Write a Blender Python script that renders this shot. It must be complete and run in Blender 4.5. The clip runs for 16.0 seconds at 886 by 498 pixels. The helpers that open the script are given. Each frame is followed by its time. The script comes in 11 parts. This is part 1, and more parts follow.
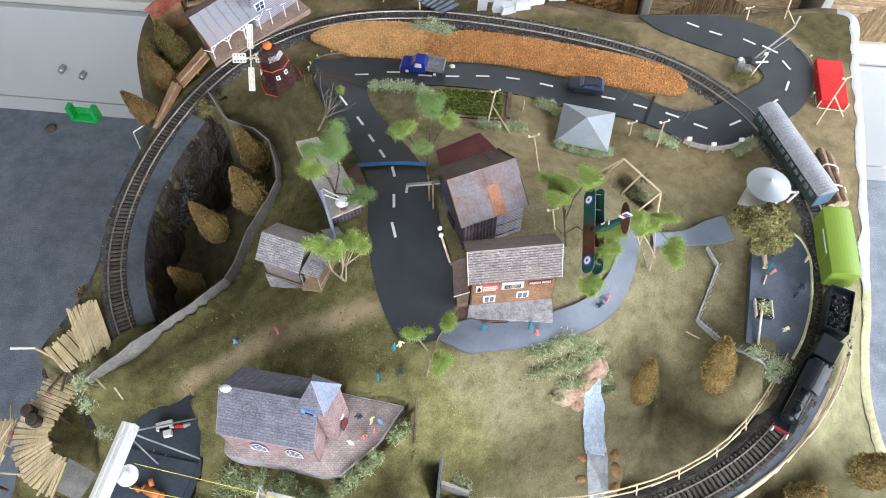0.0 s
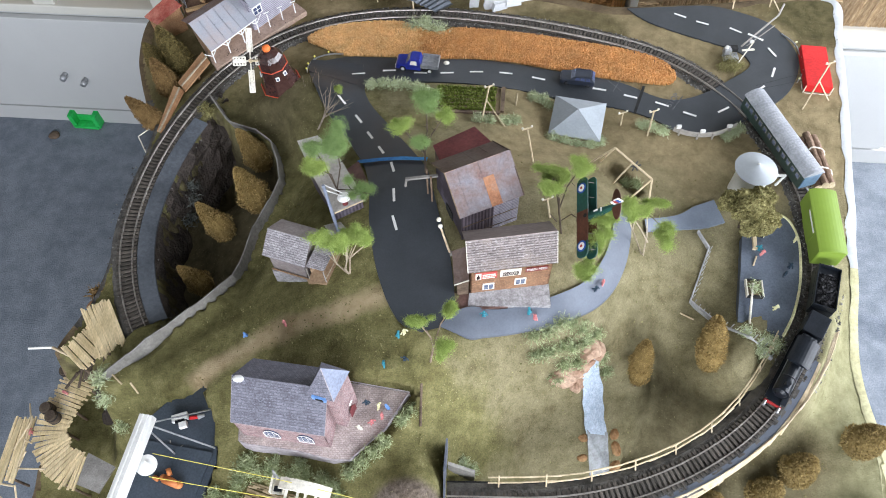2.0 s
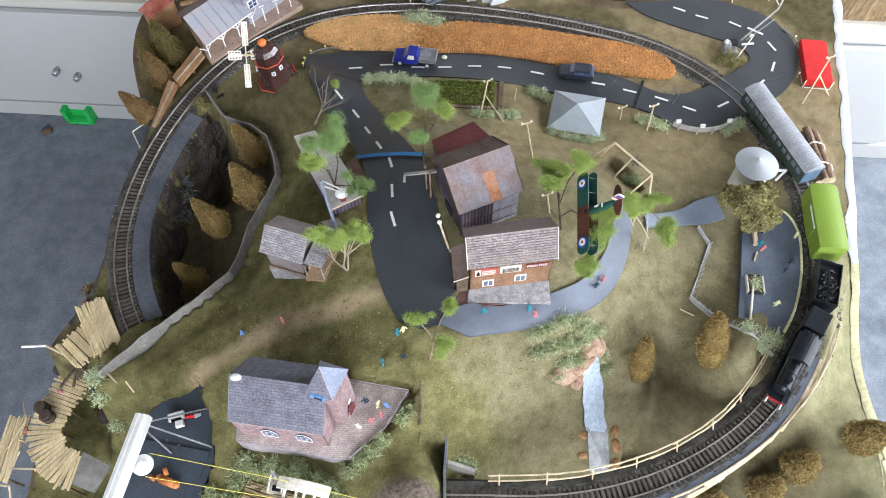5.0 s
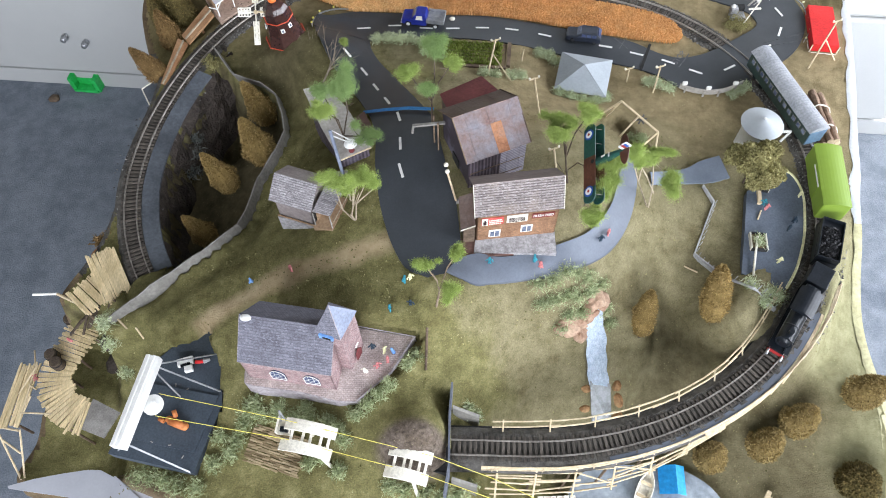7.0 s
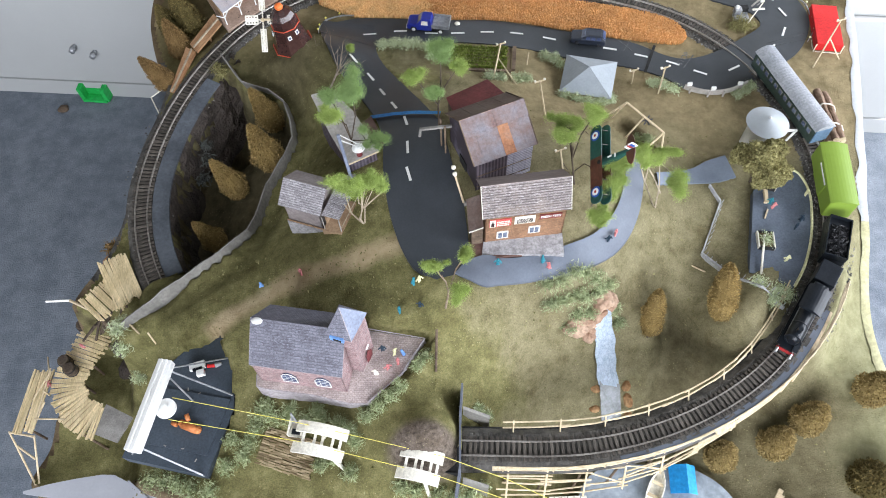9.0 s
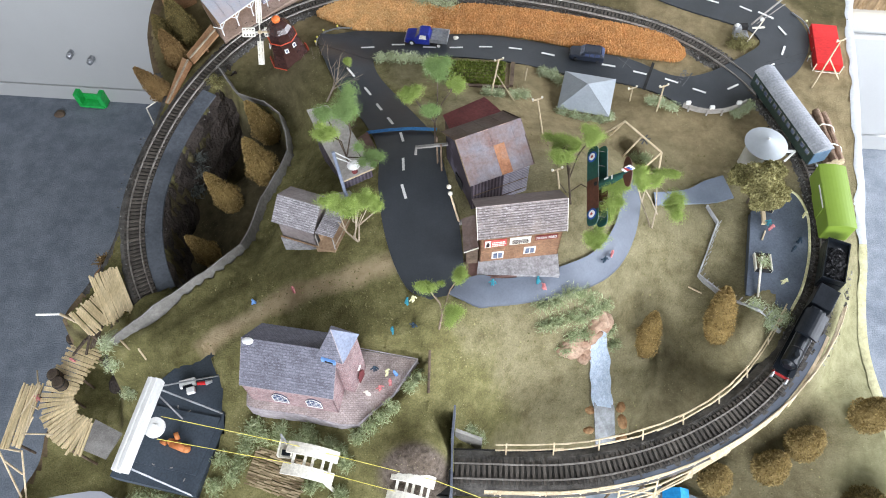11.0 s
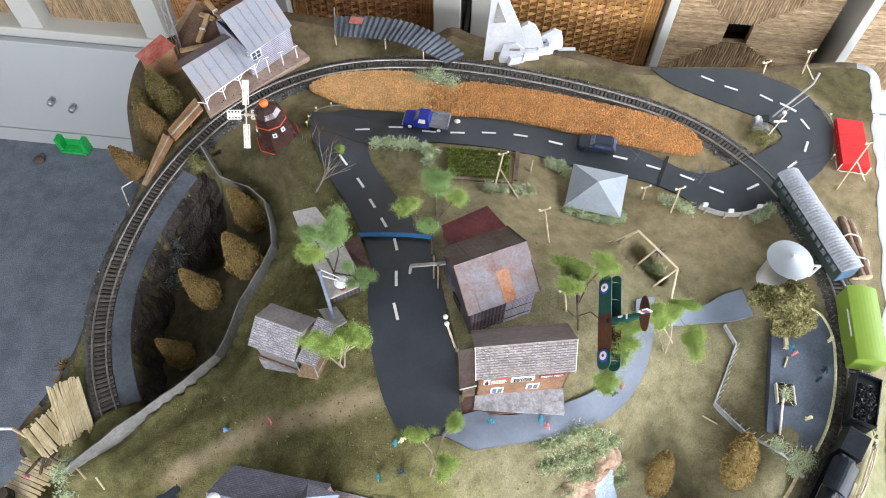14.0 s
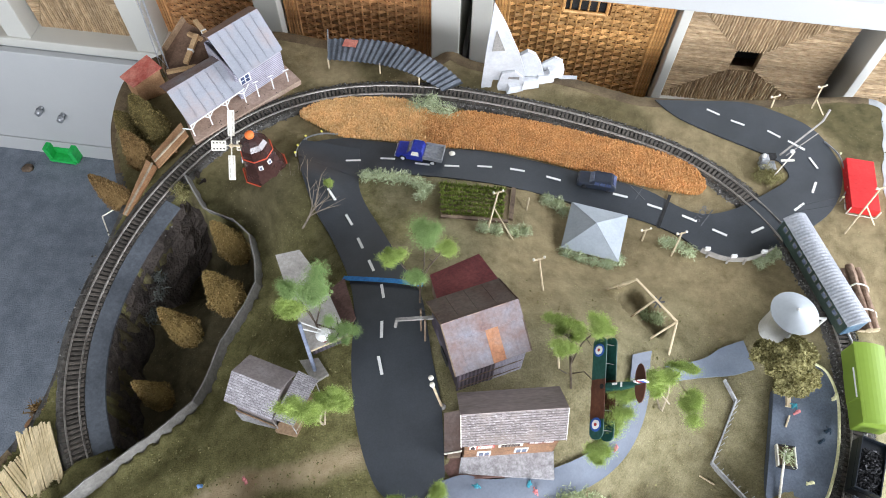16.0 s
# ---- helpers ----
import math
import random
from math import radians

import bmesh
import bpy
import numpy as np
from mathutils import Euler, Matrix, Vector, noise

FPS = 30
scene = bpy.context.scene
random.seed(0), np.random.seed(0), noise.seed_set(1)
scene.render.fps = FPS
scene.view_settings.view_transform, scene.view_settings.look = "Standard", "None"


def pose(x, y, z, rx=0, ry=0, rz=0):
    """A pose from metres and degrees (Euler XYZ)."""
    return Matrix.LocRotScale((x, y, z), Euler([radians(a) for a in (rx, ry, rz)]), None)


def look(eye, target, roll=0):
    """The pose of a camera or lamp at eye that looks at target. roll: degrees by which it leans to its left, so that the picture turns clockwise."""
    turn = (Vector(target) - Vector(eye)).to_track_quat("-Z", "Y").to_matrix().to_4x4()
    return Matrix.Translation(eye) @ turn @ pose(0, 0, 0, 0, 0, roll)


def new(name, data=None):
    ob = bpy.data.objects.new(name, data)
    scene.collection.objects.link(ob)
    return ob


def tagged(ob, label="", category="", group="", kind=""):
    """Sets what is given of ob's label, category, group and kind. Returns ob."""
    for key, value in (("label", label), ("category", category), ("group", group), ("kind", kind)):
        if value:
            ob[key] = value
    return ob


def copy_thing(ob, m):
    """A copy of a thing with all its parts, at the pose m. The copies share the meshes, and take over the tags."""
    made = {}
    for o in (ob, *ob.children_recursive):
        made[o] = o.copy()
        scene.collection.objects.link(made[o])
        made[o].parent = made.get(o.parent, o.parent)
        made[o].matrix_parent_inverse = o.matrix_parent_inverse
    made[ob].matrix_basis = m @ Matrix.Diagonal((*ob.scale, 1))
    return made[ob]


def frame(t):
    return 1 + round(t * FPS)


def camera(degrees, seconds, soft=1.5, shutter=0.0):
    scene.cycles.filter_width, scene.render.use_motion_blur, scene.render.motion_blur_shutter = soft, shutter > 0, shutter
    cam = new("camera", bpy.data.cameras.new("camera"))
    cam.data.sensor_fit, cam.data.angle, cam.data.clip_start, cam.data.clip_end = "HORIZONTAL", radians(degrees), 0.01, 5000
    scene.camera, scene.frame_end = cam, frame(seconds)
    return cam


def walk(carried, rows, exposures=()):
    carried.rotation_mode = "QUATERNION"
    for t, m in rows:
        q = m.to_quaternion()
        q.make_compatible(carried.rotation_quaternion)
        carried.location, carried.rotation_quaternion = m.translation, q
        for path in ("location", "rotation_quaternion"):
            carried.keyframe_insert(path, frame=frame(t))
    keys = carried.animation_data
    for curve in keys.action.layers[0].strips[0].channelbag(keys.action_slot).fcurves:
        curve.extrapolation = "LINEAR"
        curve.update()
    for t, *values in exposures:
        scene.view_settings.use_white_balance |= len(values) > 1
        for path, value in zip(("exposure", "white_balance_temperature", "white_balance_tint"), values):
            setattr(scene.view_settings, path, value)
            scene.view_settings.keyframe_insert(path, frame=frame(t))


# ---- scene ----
cam = camera(63.9, 16.0, soft=0.95)
PATH = [
    (0, (0.008, 0.003, 0.854), (0.007, 1.025, -0.865), -0.5),
    (0.5, (0.01, -0.003, 0.857), (0.011, 1.005, -0.871), -0.2),
    (1, (0.014, -0.017, 0.869), (0.017, 0.985, -0.862), -0.1),
    (1.5, (0.008, -0.023, 0.873), (0.007, 0.995, -0.848), -1.1),
    (2, (0.009, -0.02, 0.878), (0.006, 0.994, -0.846), -2.3),
    (2.5, (0.007, -0.015, 0.877), (0.005, 1.007, -0.842), -2.7),
    (3, (0.005, -0.012, 0.875), (0.006, 1.007, -0.846), -2.9),
    (3.5, (0.005, -0.012, 0.873), (0.012, 1.003, -0.85), -2.7),
    (6, (0.003, -0.021, 0.866), (0.011, 0.971, -0.871), -1.5),
    (6.5, (0.001, -0.037, 0.86), (0.009, 0.949, -0.88), -1.5),
    (7, (-0.005, -0.063, 0.854), (0.001, 0.918, -0.89), -1.3),
    (7.5, (-0.003, -0.069, 0.859), (-0.006, 0.916, -0.882), -2.1),
    (8, (-0.009, -0.071, 0.855), (-0.022, 0.922, -0.881), -3.0),
    (10.5, (-0.005, -0.064, 0.86), (-0.01, 0.936, -0.872), -2.1),
    (11, (-0.003, -0.049, 0.86), (-0.008, 0.955, -0.87), -1.8),
    (11.5, (0.001, -0.03, 0.861), (-0.003, 0.974, -0.868), -1.7),
    (12, (-0.01, -0.005, 0.862), (-0.009, 1.008, -0.863), -1.3),
    (12.5, (-0.017, 0.01, 0.858), (-0.016, 1.029, -0.863), -1.5),
    (13, (-0.016, 0.036, 0.854), (-0.007, 1.06, -0.863), -1.3),
    (13.5, (-0.005, 0.075, 0.857), (0.006, 1.103, -0.859), -0.4),
    (14, (-0.004, 0.111, 0.858), (0.009, 1.14, -0.857), 0.8),
    (14.5, (-0.004, 0.14, 0.857), (0.007, 1.166, -0.86), 1.6),
    (15, (0.001, 0.168, 0.857), (0.01, 1.185, -0.865), 1.9),
    (15.5, (0.009, 0.188, 0.858), (0.016, 1.2, -0.867), 1.8),
    (16, (0.01, 0.19, 0.859), (0.019, 1.199, -0.868), 1.8),
]
walk(cam, [(t, look(eye, target, roll)) for t, eye, target, roll in PATH], [(0.0, -0.03), (12.5, -0.03), (14.5, 0.12), (16.0, 0.14)])

# ---- light ----
SUN_DIR = Vector((-0.62, 0.18, -0.76)).normalized()      # the way the sunlight goes
world = bpy.data.worlds.new("sky")
scene.world = world
world.use_nodes = True
_wt = world.node_tree
_sky = _wt.nodes.new("ShaderNodeTexSky")
_sky.sky_type, _sky.sun_disc = "NISHITA", False
_sky.sun_elevation = math.asin(-SUN_DIR.z)
_sky.sun_rotation = math.atan2(-SUN_DIR.x, -SUN_DIR.y)
_wt.nodes["Background"].inputs["Strength"].default_value = 0.12
_wt.links.new(_sky.outputs[0], _wt.nodes["Background"].inputs["Color"])


def lamp(name, kind, energy, colour, m, **more):
    data = bpy.data.lights.new(name, kind)
    data.energy, data.color = energy, colour
    if kind == "AREA":
        data.shape, data.size, data.size_y = "RECTANGLE", more["size"], more["size_y"]
    else:
        data.angle = more["angle"]
    ob = new(name, data)
    ob.matrix_basis = m
    return ob


lamp("sun", "SUN", 2.4, (1.0, 0.95, 0.88), look((0, 0, 0), SUN_DIR), angle=radians(0.6))
# daylight at the large east window, and an added fill at an assumed south window
lamp("window_light_east", "AREA", 84.5, (0.925, 0.97, 1.065), look((1.86, 0.30, 0.62), (0.0, 0.45, 0.0)), size=2.1, size_y=1.3)
lamp("fill_light_south", "AREA", 115.5, (0.94, 0.98, 1.065), look((-0.15, -1.86, 0.95), (0.0, 0.5, 0.0)), size=2.2, size_y=1.2)


# ---- materials ----
def node_mat(name, rough=0.8, metal=0.0, spec=0.3):
    m = bpy.data.materials.new(name)
    m.use_nodes = True
    b = m.node_tree.nodes["Principled BSDF"]
    b.inputs["Roughness"].default_value, b.inputs["Metallic"].default_value = rough, metal
    b.inputs["Specular IOR Level"].default_value = spec
    return m, m.node_tree, b


def ramp(t, fac, stops):
    r = t.nodes.new("ShaderNodeValToRGB")
    while len(r.color_ramp.elements) < len(stops):
        r.color_ramp.elements.new(0.5)
    for e, (p, c) in zip(r.color_ramp.elements, stops):
        e.position, e.color = p, (*c, 1)
    t.links.new(fac, r.inputs[0])
    return r.outputs[0]


def noise_of(t, scale, detail=4, rough=0.6, kind="noise", coords="Object", stretch=None):
    c = t.nodes.new("ShaderNodeTexCoord").outputs[coords]
    if stretch:
        mp = t.nodes.new("ShaderNodeMapping")
        mp.inputs["Scale"].default_value = stretch
        t.links.new(c, mp.inputs[0])
        c = mp.outputs[0]
    if kind == "noise":
        n = t.nodes.new("ShaderNodeTexNoise")
        n.inputs["Scale"].default_value, n.inputs["Detail"].default_value, n.inputs["Roughness"].default_value = scale, detail, rough
        t.links.new(c, n.inputs["Vector"])
        return n.outputs["Fac"]
    n = t.nodes.new("ShaderNodeTexVoronoi")
    n.inputs["Scale"].default_value = scale
    t.links.new(c, n.inputs["Vector"])
    return n.outputs["Distance"]


def mix(t, fac, a, b, mode="MIX"):
    n = t.nodes.new("ShaderNodeMix")
    n.data_type, n.blend_type = "RGBA", mode
    for s, v in ((n.inputs[0], fac), (n.inputs[6], a), (n.inputs[7], b)):
        if isinstance(v, (int, float)):
            s.default_value = v
        elif isinstance(v, tuple):
            s.default_value = (*v, 1)
        else:
            t.links.new(v, s)
    return n.outputs[2]


def bump(t, b, height, strength, distance):
    n = t.nodes.new("ShaderNodeBump")
    n.inputs["Strength"].default_value, n.inputs["Distance"].default_value = strength, distance
    t.links.new(height, n.inputs["Height"])
    t.links.new(n.outputs[0], b.inputs["Normal"])


def rough_mat(name, c1, c2, scale=60.0, fine=400.0, rough=0.8, metal=0.0, spec=0.3, bumps=0.3, depth=0.001, stretch=None, c3=None, own=0.0, coords="Object", grain=0.8):
    """Two tones by coarse noise, a fine grain over them, and relief. own: how far each piece differs from its neighbour."""
    m, t, b = node_mat(name, rough, metal, spec)
    n1 = noise_of(t, scale, 5, 0.65, stretch=stretch, coords=coords)
    n2 = noise_of(t, fine, 3, 0.6, stretch=stretch, coords=coords)
    stops = [(0.36, c1), (0.64, c2)] if c3 is None else [(0.32, c1), (0.5, c2), (0.7, c3)]
    col = ramp(t, n1, stops)
    grains = ramp(t, n2, [(0.3, (0.72, 0.72, 0.72)), (0.7, (1.2, 1.2, 1.2))])
    col = mix(t, grain, col, grains, "MULTIPLY")
    if own:
        r = t.nodes.new("ShaderNodeObjectInfo").outputs["Random"]
        col = mix(t, 1.0, col, ramp(t, r, [(0.0, (1 - own,) * 3), (1.0, (1 + own,) * 3)]), "MULTIPLY")
    t.links.new(col, b.inputs["Base Color"])
    if bumps:
        bump(t, b, n2, bumps, depth)
    return m


def island_mat(name, c1, c2, c3, rough=0.9, fine=600.0):
    """Colour that differs from tuft to tuft, leaf to leaf or stone to stone of one mesh."""
    m, t, b = node_mat(name, rough, 0, 0.2)
    g = t.nodes.new("ShaderNodeNewGeometry").outputs["Random Per Island"]
    col = ramp(t, g, [(0.0, c1), (0.5, c2), (1.0, c3)])
    n = noise_of(t, 40.0, 3, 0.6)
    col = mix(t, 0.6, col, ramp(t, n, [(0.3, (0.7, 0.7, 0.7)), (0.7, (1.25, 1.25, 1.25))]), "MULTIPLY")
    t.links.new(col, b.inputs["Base Color"])
    return m


def ground_mat():
    """Scatter grass: brown earth, olive turf, greener to the west, with pale crumbs."""
    m, t, b = node_mat("scatter_grass", 0.95, 0, 0.1)
    big = noise_of(t, 7.0, 4, 0.6)
    mid = noise_of(t, 45.0, 5, 0.7)
    fine = noise_of(t, 520.0, 3, 0.7)
    brown = ramp(t, mid, [(0.3, (0.142, 0.124, 0.066)), (0.5, (0.212, 0.187, 0.106)), (0.72, (0.276, 0.246, 0.148))])
    green = ramp(t, mid, [(0.3, (0.100, 0.094, 0.037)), (0.52, (0.172, 0.159, 0.068)), (0.72, (0.250, 0.228, 0.108))])
    sep = t.nodes.new("ShaderNodeSeparateXYZ")
    t.links.new(t.nodes.new("ShaderNodeTexCoord").outputs["Object"], sep.inputs[0])
    lean = t.nodes.new("ShaderNodeMath")
    lean.operation = "MULTIPLY_ADD"
    lean.inputs[1].default_value = -2.4
    t.links.new(sep.outputs[0], lean.inputs[0])
    south = t.nodes.new("ShaderNodeMath")
    south.operation = "MULTIPLY_ADD"
    south.inputs[1].default_value = -0.85
    t.links.new(sep.outputs[1], south.inputs[0])
    t.links.new(big, south.inputs[2])
    t.links.new(south.outputs[0], lean.inputs[2])
    col = mix(t, ramp(t, lean.outputs[0], [(-0.22, (0, 0, 0)), (0.18, (1, 1, 1))]), brown, green)
    col = mix(t, 0.85, col, ramp(t, fine, [(0.3, (0.66, 0.66, 0.66)), (0.52, (1.0, 1.0, 1.0)), (0.72, (1.32, 1.30, 1.24))]), "MULTIPLY")
    at = t.nodes.new("ShaderNodeAttribute")
    at.attribute_name = "worn"
    col = mix(t, at.outputs["Fac"], col, ramp(t, mid, [(0.3, (0.31, 0.235, 0.135)), (0.7, (0.48, 0.385, 0.245))]))
    def laid(name):
        a = t.nodes.new("ShaderNodeAttribute")
        a.attribute_name = name
        return a.outputs["Fac"]
    col = mix(t, laid("pale"), col, ramp(t, mid, [(0.3, (0.20, 0.192, 0.10)), (0.7, (0.36, 0.345, 0.205))]))
    col = mix(t, laid("bare"), col, ramp(t, mid, [(0.3, (0.195, 0.150, 0.082)), (0.7, (0.345, 0.272, 0.155))]))
    col = mix(t, laid("moss"), col, ramp(t, mid, [(0.3, (0.048, 0.045, 0.019)), (0.7, (0.125, 0.108, 0.050))]))
    # dark earth, plus shade painted into the ravine, hollow, gully and pit
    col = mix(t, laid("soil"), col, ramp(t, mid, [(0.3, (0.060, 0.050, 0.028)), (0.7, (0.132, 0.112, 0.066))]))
    col = mix(t, laid("ash"), col, ramp(t, noise_of(t, 190.0, 4, 0.7), [(0.3, (0.060, 0.047, 0.038)), (0.7, (0.215, 0.175, 0.142))]))
    # damp stains and spilt earth
    stain = ramp(t, noise_of(t, 13.0, 5, 0.72), [(0.54, (1, 1, 1)), (0.70, (0.78, 0.75, 0.70))])
    col = mix(t, 1.0, col, stain, "MULTIPLY")
    # crumbs of pale flock
    v = noise_of(t, 230.0, kind="voronoi")
    crumbs = ramp(t, v, [(0.10, (1, 1, 1)), (0.16, (0, 0, 0))])
    patch = ramp(t, noise_of(t, 18.0, 3, 0.6), [(0.42, (0, 0, 0)), (0.60, (0.75, 0.75, 0.75))])
    col = mix(t, mix(t, 1.0, crumbs, patch, "MULTIPLY"), col, (0.40, 0.37, 0.21))
    # darker crumbs of turf
    w = noise_of(t, 340.0, kind="voronoi")
    clots = ramp(t, w, [(0.12, (1, 1, 1)), (0.22, (0, 0, 0))])
    sown = ramp(t, noise_of(t, 30.0, 4, 0.7), [(0.44, (0, 0, 0)), (0.58, (0.55, 0.55, 0.55))])
    col = mix(t, mix(t, 1.0, clots, sown, "MULTIPLY"), col, (0.060, 0.062, 0.020))
    t.links.new(col, b.inputs["Base Color"])
    bump(t, b, fine, 0.9, 0.0018)
    return m


def sheet_mat(name, ca, cb, count, axis=0, rough=0.6, metal=0.0, stain=None):
    """Printed or rippled card: fine lines along one axis of the piece, with stains."""
    m, t, b = node_mat(name, rough, metal, 0.35)
    w = t.nodes.new("ShaderNodeTexWave")
    w.wave_type, w.bands_direction = "BANDS", "XYZ"[axis]
    w.inputs["Scale"].default_value, w.inputs["Distortion"].default_value = count, 0.4
    w.inputs["Detail"].default_value = 1.0
    t.links.new(t.nodes.new("ShaderNodeTexCoord").outputs["Object"], w.inputs["Vector"])
    col = ramp(t, w.outputs["Fac"], [(0.2, ca), (0.8, cb)])
    n = noise_of(t, 55.0, 5, 0.7)
    col = mix(t, 0.8, col, ramp(t, n, [(0.3, (0.72, 0.70, 0.70)), (0.7, (1.2, 1.2, 1.2))]), "MULTIPLY")
    if stain:
        col = mix(t, ramp(t, noise_of(t, 26.0, 4, 0.7), [(0.52, (0, 0, 0)), (0.68, (0.75, 0.75, 0.75))]), col, stain)
    t.links.new(col, b.inputs["Base Color"])
    bump(t, b, w.outputs["Fac"], 0.5, 0.0008)
    return m


def tile_mat(name, ca, cb, gap, w, h, upright=False, rough=0.7, stain=None, gap_size=0.0004, fleck=None):
    """Printed courses of staggered tiles or bricks, w by h each, on a slope (x, y) or an upright wall (x, z)."""
    m, t, b = node_mat(name, rough, 0, 0.3)
    c = t.nodes.new("ShaderNodeTexCoord").outputs["Object"]
    if upright:
        sp, cm = t.nodes.new("ShaderNodeSeparateXYZ"), t.nodes.new("ShaderNodeCombineXYZ")
        t.links.new(c, sp.inputs[0])
        ad = t.nodes.new("ShaderNodeMath")
        t.links.new(sp.outputs[0], ad.inputs[0])
        t.links.new(sp.outputs[1], ad.inputs[1])
        t.links.new(ad.outputs[0], cm.inputs[0])
        t.links.new(sp.outputs[2], cm.inputs[1])
        c = cm.outputs[0]
    k = t.nodes.new("ShaderNodeTexBrick")
    k.inputs["Scale"].default_value = 1.0
    k.inputs["Brick Width"].default_value, k.inputs["Row Height"].default_value = w, h
    k.inputs["Mortar Size"].default_value, k.inputs["Mortar Smooth"].default_value = gap_size, 0.3
    k.inputs["Color1"].default_value, k.inputs["Color2"].default_value, k.inputs["Mortar"].default_value = (*ca, 1), (*cb, 1), (*gap, 1)
    t.links.new(c, k.inputs["Vector"])
    col = mix(t, 0.9, k.outputs["Color"], ramp(t, noise_of(t, 60.0, 5, 0.7), [(0.3, (0.66, 0.65, 0.66)), (0.7, (1.28, 1.28, 1.28))]), "MULTIPLY")
    col = mix(t, 0.8, col, ramp(t, noise_of(t, 600.0, 2, 0.6), [(0.3, (0.7, 0.7, 0.7)), (0.7, (1.3, 1.3, 1.3))]), "MULTIPLY")
    if stain:
        col = mix(t, ramp(t, noise_of(t, 30.0, 4, 0.7), [(0.5, (0, 0, 0)), (0.68, (0.6, 0.6, 0.6))]), col, stain)
    if fleck:
        col = mix(t, ramp(t, noise_of(t, 800.0, 3, 0.65, stretch=(0.4, 1, 1)), [(0.55, (0, 0, 0)), (0.70, (0.75, 0.75, 0.75))]), col, fleck)
    t.links.new(col, b.inputs["Base Color"])
    bump(t, b, k.outputs["Fac"], -0.35, 0.0006)
    return m


